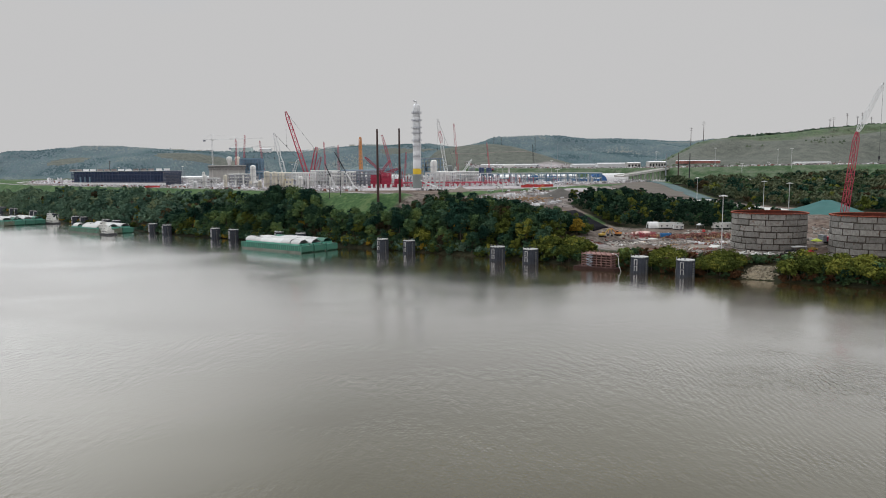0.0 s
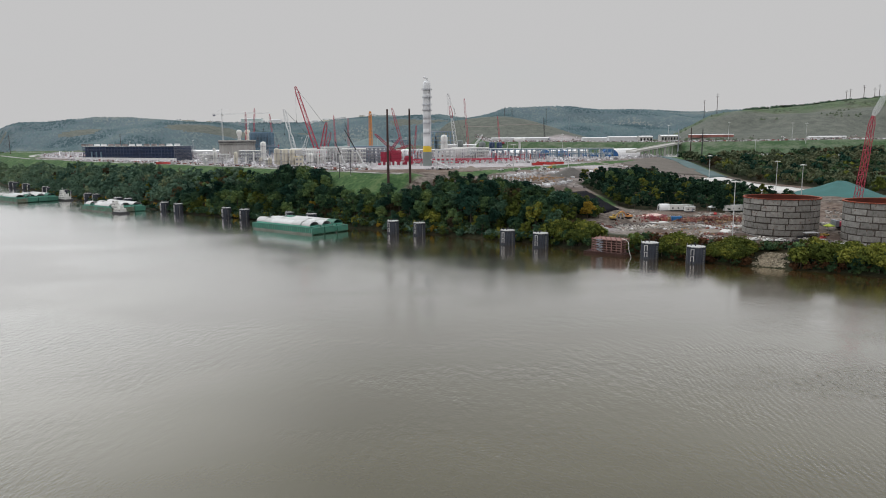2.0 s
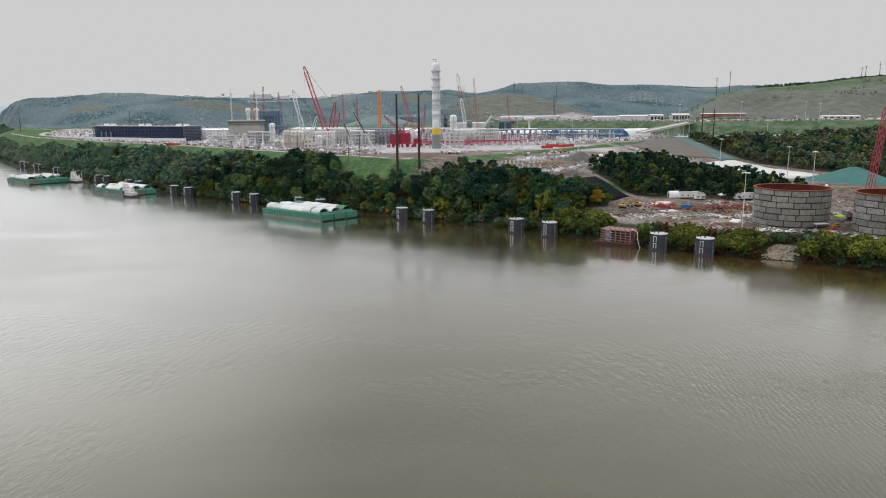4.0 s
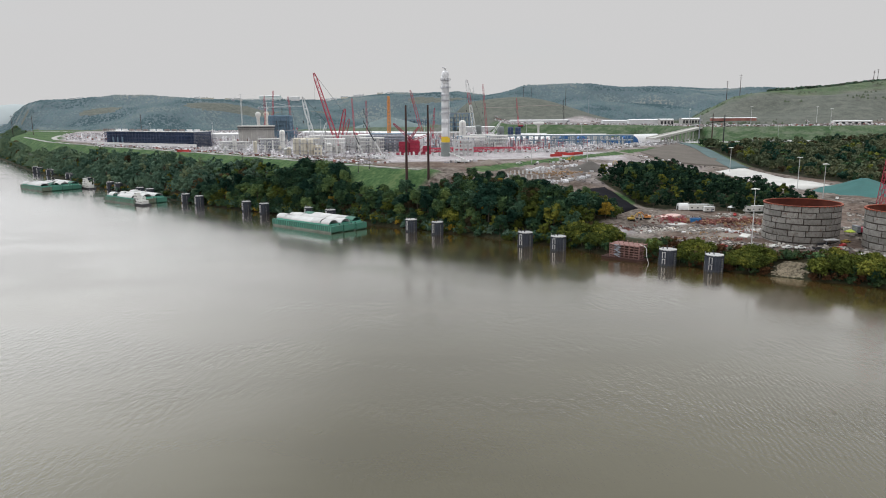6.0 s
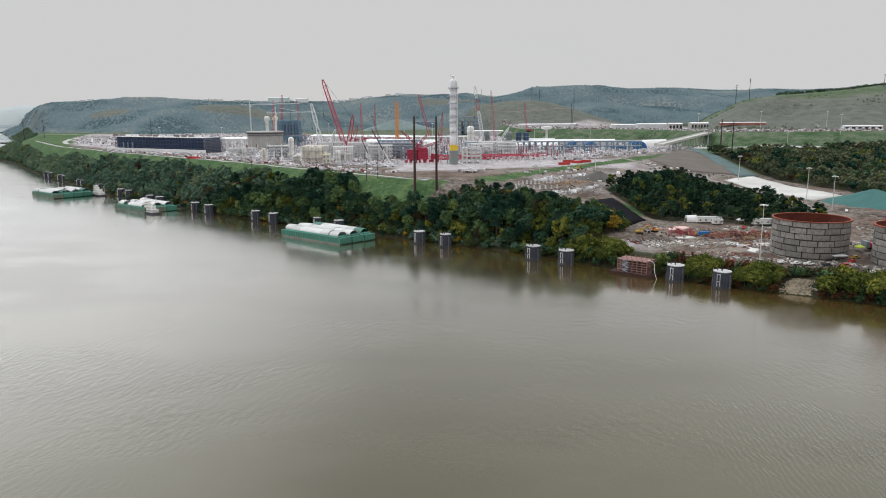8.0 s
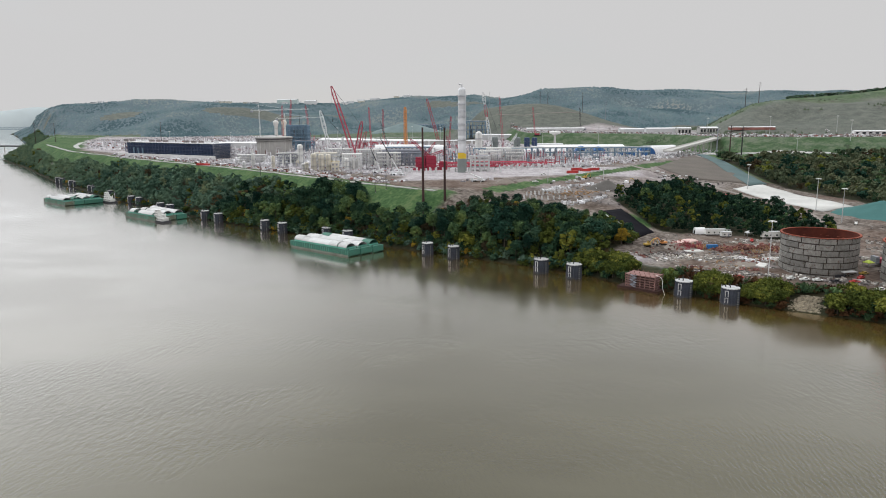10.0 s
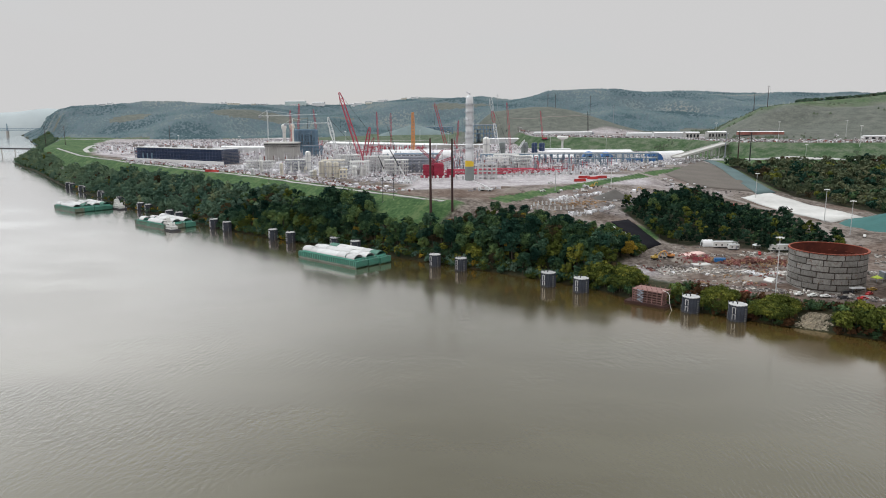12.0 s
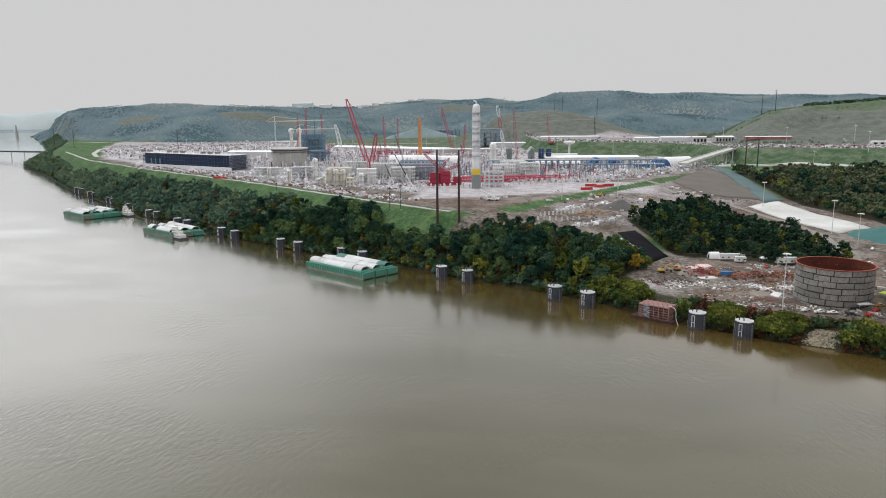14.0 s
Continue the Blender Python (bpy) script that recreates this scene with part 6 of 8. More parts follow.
def light_mast(x, y, tall, label="tall grey lighting mast with a ring of lamps", heads=6):
    ob = thing("light_mast", x, y, None, 0, label, "lamp post", "lighting masts")
    bm = bmesh.new()
    tube(bm, (0, 0, -0.5), (0, 0, tall), 0.34, 0.16, 8)
    part("mast", bm, M["cap"], ob)
    bm = bmesh.new()
    lathe(bm, [(0.2, tall - 0.5), (1.3, tall - 0.3), (1.3, tall), (0.2, tall + 0.2)], 12)
    part("head_ring", bm, M["white_paint"], ob)
    for k in range(heads):
        bm = bmesh.new()
        a = k * 2 * math.pi / heads
        box(bm, 1.7 * math.cos(a), 1.7 * math.sin(a), tall - 0.6, 1.1, 0.7, 0.45, a)
        part("floodlight", bm, M["white_paint"], ob)
    return ob


light_mast(155.4, 383.7, 34.2)
light_mast(272, 588, 27)
light_mast(256, 513, 24.5)
light_mast(266, 724, 25)
for x, y, tall in ((470, 1200, 32), (540, 1080, 30), (620, 1290, 30), (110, 1330, 32), (215, 1345, 34), (-90, 1500, 34), (-480, 1330, 30), (-640, 1420, 30), (60, 660, 24), (118, 700, 22),
                   (430, 1000, 26), (-310, 1500, 34), (-160, 1600, 34), (10, 1500, 32), (400, 1300, 30)):
    light_mast(x, y, tall, "distant lighting mast over the construction site")


# ---- the tall white column and what stands round it ----
def tall_column(x, y):
    ob = thing("distillation_tower", x, y, None, 0, "very tall white insulated process tower with yellow band", "tower")
    bm = bmesh.new()
    lathe(bm, [(4.9, -0.5), (4.9, 14.5), (4.5, 15.0)], 32)
    part("skirt", bm, M["tower_grey"], ob, "grey skirt")
    bm = bmesh.new()
    lathe(bm, [(4.55, 14.6), (4.55, 21.0)], 32)
    part("band", bm, M["yellow"], ob, "yellow band")
    zs = [21, 30, 39, 48, 57, 66, 75, 82]
    for lo, hi in zip(zs, zs[1:]):
        bm = bmesh.new()
        r = 4.4 - 0.004 * lo
        lathe(bm, [(r - 0.08, lo), (r, lo + 0.25), (r, hi - 0.25), (r - 0.08, hi)], 32)
        part("shell_course", bm, M["tower_white"], ob, shade=True)
    for z in (34, 44.5, 50, 58, 63.5, 71, 79):
        bm = bmesh.new()
        lathe(bm, [(4.2, z), (5.5, z), (5.5, z + 0.3), (4.2, z + 0.3)], 28)
        for a in range(18):
            t = a * math.pi / 9
            tube(bm, (5.4 * math.cos(t), 5.4 * math.sin(t), z), (5.4 * math.cos(t), 5.4 * math.sin(t), z + 1.4), 0.07, sides=3)
        lathe(bm, [(5.35, z + 1.3), (5.48, z + 1.3), (5.48, z + 1.45), (5.35, z + 1.45), (5.35, z + 1.3)], 28)
        part("platform", bm, M["grey_steel"], ob)
    bm = bmesh.new()
    lathe(bm, [(4.0, 82), (3.8, 86), (3.1, 87.5), (2.0, 88.6), (0.1, 89)], 24)
    part("domed_head", bm, M["tower_white"], ob, shade=True)
    bm = bmesh.new()
    tube(bm, (0, 0, 88), (0, 0, 91.5), 0.9, sides=10)
    tube(bm, (0, 0, 91.2), (-3.2, 0, 92.2), 0.8, sides=10)
    part("vapour_pipe", bm, M["tower_white"], ob)
    bm = bmesh.new()
    tube(bm, (3.6, -3.4, 20), (3.6, -3.4, 80), 0.6, sides=8)
    part("riser_pipe", bm, M["tower_white"], ob)
    return ob


tall_column(-22.8, 753.3)
# concrete-framed block beside the tower
frame_building(-4, 776, 0, 4, 2, 4, 5.0, 5.0, 4.0, "cap", "pale concrete open frame block of four storeys", "open_block", r=0.9, decks=1.0, seed=3)
# heavy-lift ring crane base
ob = thing("ring_crane", -62, 790, None, 0, "bright red heavy-lift crane base with girders", "crane")
for k, (bx, by, sx, sy, sz) in enumerate(((-8, -6, 11, 6, 15), (4, -6, 11, 6, 17), (-2, 6, 22, 6, 13), (17, -4, 9, 5, 10), (17, 6, 9, 5, 8))):
    for q in range(int(sz / 1.6)):
        bm = bmesh.new()
        box(bm, bx + 0.25 * (q % 3) - 0.2, by, q * 1.6, sx - 0.5 * (q % 2), sy - 0.4 * (q % 2), 1.45)
        bmesh.ops.bevel(bm, geom=bm.edges[:], offset=0.08, segments=1, affect="EDGES")
        part("counterweight_slab", bm, M["red_steel"], ob)
bm = bmesh.new()
lathe(bm, [(16, 0), (18, 0), (18, 1.6), (16, 1.6), (16, 0)], 40)
part("ring_track", bm, M["red_steel"], ob)
for dx, dz, px in ((-14, 30, -6), (24, 34, 4), (-28, 22, -8)):
    bm = bmesh.new()
    lattice(bm, (px, 2, 12), (px - dx, 2, dz), 2.4, 1.8, r=0.3)
    part("back_mast", bm, M["red_steel"], ob)
for k, (x, y, turn, length, w) in enumerate(((5, 842, 6, 105, 4.5), (30, 858, 8, 95, 4.0), (-12, 822, 3, 70, 3.8), (55, 838, 12, 60, 3.5), (-30, 835, -4, 50, 4.0), (-190, 1250, 8, 90, 4.5), (-140, 1265, 5, 90, 4.5), (-80, 1290, 6, 80, 4))):
    ob = thing("laid_down_boom", x, y, None, turn, "red lattice crane boom laid out on the ground", "crane boom", "laid-down booms")
    bm = bmesh.new()
    lattice(bm, (-length / 2, 0, 2.6), (length / 2, 0, 2.6), w, w, r=0.36)
    part("boom_section", bm, M["crane_red"], ob)
    for q in range(4):
        bm = bmesh.new()
        box(bm, -length / 2 + length * (q + 0.5) / 4, 0, -0.3, 2, w + 1, 0.9)
        part("trestle", bm, M["black_steel"], ob)

# ---- cranes ----
def tower_crane(x, y, tall, reach, back):
    """A hammerhead crane: a slim mast, a level jib to the right, a short counter-jib and a peaked head with tie bars."""
    ob = thing("tower_crane", x, y, None, 0, "pale hammerhead tower crane with a long level jib", "crane", "cranes over the plant")
    for name, p, q, w in (("mast", (0, 0, 0), (0, 0, tall), 1.5), ("jib", (0, 0, tall), (reach, 0, tall + 1.5), 1.3), ("counter_jib", (-back, 0, tall), (0, 0, tall), 1.3), ("head", (0, 0, tall), (0, 0, tall + 8), 1.1)):
        bm = bmesh.new()
        lattice(bm, p, q, w, w * 0.8, r=0.11, panel=3.0)
        part(name, bm, M["crane_white"], ob)
    for end in ((reach * 0.62, 0, tall + 1.6), (-back + 1, 0, tall + 0.6)):
        bm = bmesh.new()
        tube(bm, (0, 0, tall + 8), end, 0.14, sides=5)
        part("tie_bar", bm, M["crane_white"], ob)
    bm = bmesh.new()
    for k in range(3):
        box(bm, -back + 1 + k * 1.3, 0, tall - 3.0, 1.1, 1.6, 2.6)
    part("counterweight", bm, M["grey_steel"], ob)
    bm = bmesh.new()
    box(bm, 1.6, -1.4, tall - 2.8, 1.8, 1.6, 2.2)
    cab = part("cab", bm, M["white_paint"], ob)
    bm = bmesh.new()
    box(bm, 2.52, -1.4, tall - 2.0, 0.06, 1.3, 1.0)
    part("window", bm, M["glass"], cab)
    return ob


crawler_crane(-173.5, 966, 181, 32.5, 99, "crane_red", mast=38, width=5.6, label="big red lattice-boom crawler crane with back mast")
crawler_crane(-180, 974, 0, 13, 52, "crane_red", mast=0, width=5.4, label="red lattice mast crane leaning back beside a taller one")
crawler_crane(-188, 889, 180, 17, 66, "crane_white", mast=34, width=4.4, tip_colour="crane_white", label="white lattice-boom crawler crane leaning over the plant")
crawler_crane(16, 985, 181, 17, 90, "crane_white", mast=24, width=4.2, tip_colour="band", label="white and red lattice crane beside the tower")
crawler_crane(32, 1010, 178, 10, 84, "crane_red", width=2.6)
crawler_crane(22, 975, 20, 26, 34, "crane_white", width=2.6, label="white lattice crane with lowered boom")
crawler_crane(-340, 1395, 150, 14, 80, "crane_red", mast=20, width=3)
crawler_crane(-395, 1420, 40, 10, 92, "crane_red", width=3)
crawler_crane(-355, 1240, 100, 20, 78, "crane_red", mast=18, width=3)
crawler_crane(-88, 1452, 180, 27, 92, "crane_red", width=5.2, label="red lattice-boom crane leaning over the far side of the plant")
crawler_crane(-70, 1420, 60, 10, 56, "crane_red", mast=18, width=3)
crawler_crane(-203, 1440, 100, 8, 72, "crane_red", width=3.4)
crawler_crane(-210, 1330, 120, 12, 74, "crane_red", width=2.6)
crawler_crane(-135, 1010, 10, -12, 52, "black_steel", width=2.0, label="dark lattice-boom crane standing over the frames")
crawler_crane(105, 1420, 170, 8, 56, "crane_red", width=2.4)
crawler_crane(205, 1500, 150, 6, 48, "black_steel", width=2.2, label="dark lattice crane on the bench behind the berm")
tower_crane(-350, 1100, 69, 79, 14)
tower_crane(-308, 1092, 56, 61, 14)
crawler_crane(233.5, 411, 0, 9.5, 65, "crane_red", width=3.4, jib=(13.5, 28), jib_colour="crane_white", label="red lattice-boom crawler crane behind the tanks")
truck_crane(-89, 722, 172, 17, 38, "black_steel", "mobile crane with a black telescopic boom raised")
truck_crane(-112, 745, 165, 8, 26, "black_steel", "small mobile crane with a dark boom raised")
truck_crane(-5, 642, 160, 12, 9, "crane_white", "white mobile crane with its boom lowered")
ob = thing("orange_mast", -124, 1129, None, 0, "orange luffing mast standing tall in the plant", "mast")
for b in (-1.6, 1.6):
    bm = bmesh.new()
    lattice(bm, (b, 0, 0), (b * 0.6, 0, 72), 2.4, 1.8, r=0.5, panel=5)
    part("mast_leg", bm, M["orange"], ob)
bm = bmesh.new()
for k in range(12):
    box(bm, 0, 0, 3 + k * 6, 4.6, 1.4, 0.6)
part("tie_beam", bm, M["orange"], ob)

# ---- process frames and vessels ----
frame_building(-138, 862, 2, 9, 2, 5, 3.7, 6, 3.7, "cap", "pale steel frame under erection with white columns", r=0.42, pipes="white_paint", decks=0.4, seed=4)
frame_building(-98, 858, 0, 9, 3, 5, 5.2, 6, 3.6, "grey_steel", "dark grey process structure packed with pipework", pipes="grey_steel", r=0.32, decks=0.35, seed=5)
frame_building(-96, 905, 0, 10, 3, 4, 5.4, 6, 4.8, "grey_steel", "dark grey process structure packed with pipework", pipes="blue_steel", r=0.32, decks=0.35, seed=6)
frame_building(-342, 1300, 0, 7, 3, 6, 5.6, 6, 7, "blue_steel", "blue-grey steel scaffold tower under erection", pipes="blue_steel", r=0.6, decks=0.3, seed=7)
frame_building(-300, 1180, 0, 5, 2, 3, 6, 6, 6, "blue_steel", "blue-grey steel frame under erection", pipes="grey_steel", r=0.5, seed=8)
frame_building(-20, 1560, 0, 9, 3, 4, 7, 7, 9, "blue_steel", "distant dark blue steel process block", pipes="grey_steel", r=0.7, decks=1.0, seed=9)
frame_building(-235, 850, 4, 10, 2, 4, 3, 5, 3.8, "grey_steel", "low grey pipe structure at the plant edge", pipes="white_paint", r=0.24, seed=10)
frame_building(-185, 820, 4, 9, 2, 4, 2.8, 5, 4.1, "cap", "pale structure with pipes at the plant edge", pipes="cream", r=0.26, seed=11)
frame_building(-300, 905, 4, 12, 2, 3, 2.9, 5, 3.4, "cap", "low pale frame at the plant edge", pipes="white_paint", r=0.24, seed=12)
for x, y, nx, mat, seed in ((-150, 800, 4, "tent", 35), (8, 880, 5, "tent", 41), (40, 900, 4, "cap", 42), (-190, 930, 6, "cap", 37), (-110, 820, 5, "cap", 39), (20, 930, 6, "tent", 40)):
    frame_building(x, y, 4, nx * 2, 2, 4, 2.6, 5, 4.05, mat, "pale open concrete frame at the plant edge", r=0.27, pipes="white_paint", decks=0.3, seed=seed)
for k in range(5):   # the long pipe rack
    frame_building(10 + k * 50, 1000 + k * 4, 3, 6, 1, 2, 8, 9, 6.5, "blue_steel", "long blue-grey pipe rack carrying pale pipes", "pipe_rack", r=0.5, pipes="roof_grey", decks=0.2, seed=20 + k)
def precast_block(x, y, turn, w, d, h, rows, cols, label):
    """A cream-painted block with rows of dark openings, floor bands and a railed roof."""
    ob = thing("precast_block", x, y, None, turn, label, "structure", "cream blocks")
    bm = bmesh.new()
    box(bm, 0, 0, -0.5, w, d, h + 0.5)
    bmesh.ops.bevel(bm, geom=bm.edges[:], offset=0.12, segments=1, affect="EDGES")
    body = part("body", bm, M["cream"], ob)
    for q in range(rows):
        bm = bmesh.new()
        box(bm, 0, 0, h * (q + 1) / rows - 0.25, w + 0.7, d + 0.7, 0.35)
        part("floor_band", bm, M["cream"], ob)
        for k in range(cols):
            bm = bmesh.new()
            box(bm, -w / 2 + w * (k + 0.5) / cols, -d / 2 - 0.02, h * (q + 0.28) / rows, w / cols * 0.5, 0.1, h / rows * 0.45)
            part("opening", bm, M["grey_steel"], body)
    bm = bmesh.new()
    for a in (-1, 1):
        for k in range(4):
            tube(bm, (a * w / 2, -d / 2 + d * k / 3, h), (a * w / 2, -d / 2 + d * k / 3, h + 1.2), 0.08, sides=4)
        tube(bm, (a * w / 2, -d / 2, h + 1.2), (a * w / 2, d / 2, h + 1.2), 0.07, sides=4)
        tube(bm, (-w / 2, a * d / 2, h + 1.2), (w / 2, a * d / 2, h + 1.2), 0.07, sides=4)
    part("railing", bm, M["yellow"], ob)
    return ob


precast_block(-165, 780, 4, 8, 8, 9, 2, 2, "low cream block at the plant edge")
for x, y, r, h, mat, label in ((-189, 778, 3.1, 19, "cream", "domed cream silo at the plant edge"), (-180.5, 779, 3.1, 18.5, "cream", "domed cream silo at the plant edge"), (-173, 781, 2.8, 18, "cream", "domed cream silo at the plant edge"), (-199, 786, 2.2, 9, "cream", "short cream vessel at the plant edge"), (-203, 790, 2.6, 8, "white_paint", "short white vessel at the plant edge"), (-154, 790, 2.6, 13, "white_paint", "white cylindrical vessel at the plant edge")):
    round_vessel("storage_silo", x, y, r, h, mat, label, 0.6, 2, "silo")
round_vessel("process_vessel", -222, 848, 3.3, 27, "white_paint", "tall white cylindrical vessel with ring platforms", 0.8, 3)
round_vessel("process_vessel", -7, 1077, 5.2, 35, "white_paint", "white cylindrical vessel with a domed top", 0.8, 2)
round_vessel("process_vessel", 54, 1150, 5.5, 24, "tower_grey", "dark grey cylindrical vessel", 0.4, 2)
round_vessel("process_vessel", 70, 1152, 4.5, 23, "navy", "dark blue cylindrical vessel", 0.3, 2)
round_vessel("process_vessel", 82, 1152, 4.5, 23, "navy", "dark blue cylindrical vessel", 0.3, 2)
round_vessel("process_vessel", 17, 1090, 5.0, 27, "tower_grey", "grey cylindrical vessel behind the crane", 0.4, 2)
rnd = random.Random(44)
for k in range(26):
    x, y = rnd.uniform(-300, -40), rnd.uniform(800, 1000)
    round_vessel("process_vessel", x, y, rnd.uniform(1.2, 2.4), rnd.uniform(7, 20), rnd.choice(["white_paint", "white_paint", "cap", "grey_steel", "cream"]), "slender pale vessel among the pipework", 0.8, 1, sides=12)


# ---- round concrete block with two flared stacks ----
ob = thing("concrete_silo_block", -318, 1066, None, 0, "broad round concrete block with a stepped dark rim", "tank")
bm = bmesh.new()
lathe(bm, [(26, -0.5), (26, 22.5), (26.8, 22.7), (26.8, 24.9), (27.6, 25.1), (27.6, 28.2), (26.5, 28.4), (0.1, 28.6)], 56)
part("wall", bm, M["concrete"], ob)
for k in range(20):
    bm = bmesh.new()
    t = k * math.pi / 10
    box(bm, 26.1 * math.cos(t), 26.1 * math.sin(t), 0, 0.4, 0.8, 22, t)
    part("pilaster", bm, M["concrete"], ob)
bm = bmesh.new()
lathe(bm, [(27.7, 25.5), (28.0, 25.5), (28.0, 26.4), (27.7, 26.4), (27.7, 25.5)], 56)
part("walkway", bm, M["black_steel"], ob)
for z in (22.5, 24.9):
    bm = bmesh.new()
    lathe(bm, [(26.7, z), (27.9, z), (27.9, z + 0.35), (26.7, z + 0.35), (26.7, z)], 56)
    part("rim_band", bm, M["black_steel"], ob)
for sx, mat in ((-431, "white_paint"), (-414, "cream")):
    ob = thing("flared_stack", sx, 1462, None, 0, "pale stack with a bulbous flared head", "stack", "flared stacks")
    bm = bmesh.new()
    lathe(bm, [(3.6, -0.5), (3.2, 34), (3.4, 38), (4.8, 42), (5.8, 46), (5.0, 49), (2.8, 50.8), (0.1, 51.4)], 20)
    part("shell", bm, M[mat], ob, shade=True)
    for z in (20, 34):
        bm = bmesh.new()
        lathe(bm, [(2.0, z), (3.6, z), (3.6, z + 0.3), (2.0, z + 0.3)], 16)
        part("platform", bm, M["grey_steel"], ob)

# ---- long navy cooling block ----
NX, NY = -470.0, 1062.0
turn = math.degrees(math.atan2(112, -209))
ob = thing("cooling_block", NX, NY, 38.2, turn, "long low navy steel-framed block with louvred bays, unfinished", "industrial building")
L, D, H = 204.0, 32.0, 21.5
bm = bmesh.new()
box(bm, 0, 0, 0, 0.5, 0.5, H)
post = mesh_of("post", bm, M["navy_lit"])
for k in range(31):
    for b in (D / 2, -D / 2):
        shared("post", post, ob, pose(-L / 2 + L * k / 30, b, 0))
bm = bmesh.new()
box(bm, 0, 0, 0, L / 30 - 1.0, 0.4, 0.75)
slat = mesh_of("louvre", bm, M["navy"])
for k in range(30):
    for q in range(9):
        if 24 <= k <= 26 and q < 6:
            continue
        m = pose(-L / 2 + L * (k + 0.5) / 30, D / 2 - 0.3, 1.6 + q * 2.15, 28, 0, 0)
        shared("louvre", slat, ob, m)
bm = bmesh.new()
box(bm, 0, -1.2, 0, L - 1, D - 4, H - 0.8)
part("dark_core", bm, M["navy"], ob)
bm = bmesh.new()
for q in range(5):
    box(bm, 0, D / 2 + 0.2, 0.6 + q * 5.1, L, 0.5, 0.5)
    box(bm, L / 2, 0, 0.6 + q * 5.1, 0.5, D, 0.5)
    box(bm, -L / 2, 0, 0.6 + q * 5.1, 0.5, D, 0.5)
part("girt", bm, M["navy_lit"], ob)
bm = bmesh.new()
box(bm, 0, 0, H - 0.5, L / 30 - 0.4, D + 1.5, 0.7)
panel = mesh_of("roof_panel", bm, M["roof_grey"])
for k in range(30):
    shared("roof_panel", panel, ob, pose(-L / 2 + L * (k + 0.5) / 30, 0, 0))
for k in range(3):
    bm = bmesh.new()
    box(bm, 58 + k * 11, D / 2 + 0.6, 0, 2.2, 1.6, 13)
    part("pier", bm, M["blue_steel"], ob)
for k in range(14):
    bm = bmesh.new()
    lathe(bm, [(4.6, H), (3.8, H + 1.5), (4.2, H + 3.2)], 14, -L / 2 + 12 + k * 16.3, 0)
    part("fan_cowl", bm, M["tent"] if k % 5 < 2 else M["debris"], ob)
# scaffold over the bays still being filled
sc = thing("scaffold", *(ob.matrix_basis @ Vector((-L / 2 - 3.4, 1, 0)))[:2], 38.2, turn + 90, "brown-grey tube scaffold over the unfinished bays", "scaffold")
bm = bmesh.new()
tube(bm, (0, 0, -0.6), (0, 0, 21.8), 0.11, sides=5)
standard = mesh_of("standard", bm, M["grey_steel"])
bm = bmesh.new()
tube(bm, (-19, 0, 0), (19, 0, 0), 0.10, sides=4)
ledger = mesh_of("ledger", bm, M["grey_steel"])
bm = bmesh.new()
box(bm, 0, 0.7, 0, 37, 1.2, 0.12)
walkboard = mesh_of("walkboard", bm, M["debris_wood"])
for k in range(16):
    for b in (0, 1.4):
        shared("standard", standard, sc, pose(-18.75 + 2.5 * k, b, 0))
for q in range(1, 11):
    for b in (0, 1.4):
        shared("ledger", ledger, sc, pose(0, b, q * 2.1))
    if q % 2:
        shared("walkboard", walkboard, sc, pose(0, 0, q * 2.1 - 0.1))
box_bm = bmesh.new()
box(box_bm, 0, D / 2 + 7, -0.4, L + 20, 2.0, 5.0)
part("basin_wall", box_bm, M["tent"], ob, "pale concrete basin wall")

# ---- pedestal rows: countable white footings ----
bm = bmesh.new()
box(bm, 0, 0, -0.5, 1.7, 1.7, 4.6)
box(bm, 0, 0, -0.5, 2.6, 2.6, 0.9)
pedestal = mesh_of("concrete_pedestal", bm, M["cap"])
spots = []
for k in range(14):
    spots.append((-72 + k * 7, 762 + (k % 3) * 1.0))
for k in range(16):
    spots.append((18 + k * 6.4, 792 + k * 2.2))
    spots.append((34 + k * 6.0, 826 + k * 1.4))
for k in range(12):
    spots.append((36 + k * 3.6, 585 + k * 2.6))
for k in range(9):
    spots.append((28 + k * 5, 569 + k * 2.1))
for k in range(10):
    spots.append((-96 + k * 5, 748 + (k % 2) * 3))
bm = bmesh.new()
box(bm, 0, 0, -0.5, 1.0, 1.0, 3.4)
box(bm, 0, 0, -0.5, 1.7, 1.7, 0.8)
stub = mesh_of("concrete_pedestal", bm, M["cap"])
for x, y in spots:
    ob = new("concrete_pedestal", stub if y < 660 else pedestal)
    ob.matrix_basis = pose(x, y, ground_at(x, y), 0, 0, 4)
    tagged(ob, "short white concrete pedestal standing on dirt", "footing", "concrete pedestals")

# ---- shelters, sheds and the bench behind ----
tent(-150, 1122, 4, 44, 26, 14, "tent", "white fabric shelter with blue gable", "tent_blue")
tent(-112, 1126, 2, 36, 26, 14.5, "tent", "white fabric shelter with blue gable", "tent_blue")
tent(-78, 1130, 2, 34, 24, 13, "tent", "large white fabric shelter")
tent(90, 1085, 3, 70, 30, 10, "tent", "large white fabric shelter behind the pipe rack")
tent(150, 1100, 84, 40, 21, 11, "tent_blue", "blue fabric arch shelter with open end")
tent(178, 1108, 84, 40, 21, 10, "tent_blue", "blue fabric arch shelter with open end")
tent(262, 1085, 30, 62, 26, 13, "tent", "white fabric shelter with blue arched end", "tent_blue")
tent(240, 1062, 84, 14, 26, 12.5, "tent_blue", "blue fabric arch at the shelter's end")
shed(110, 1205, 2, 46, 16, 10, "tent", "plain white site building by the berm")
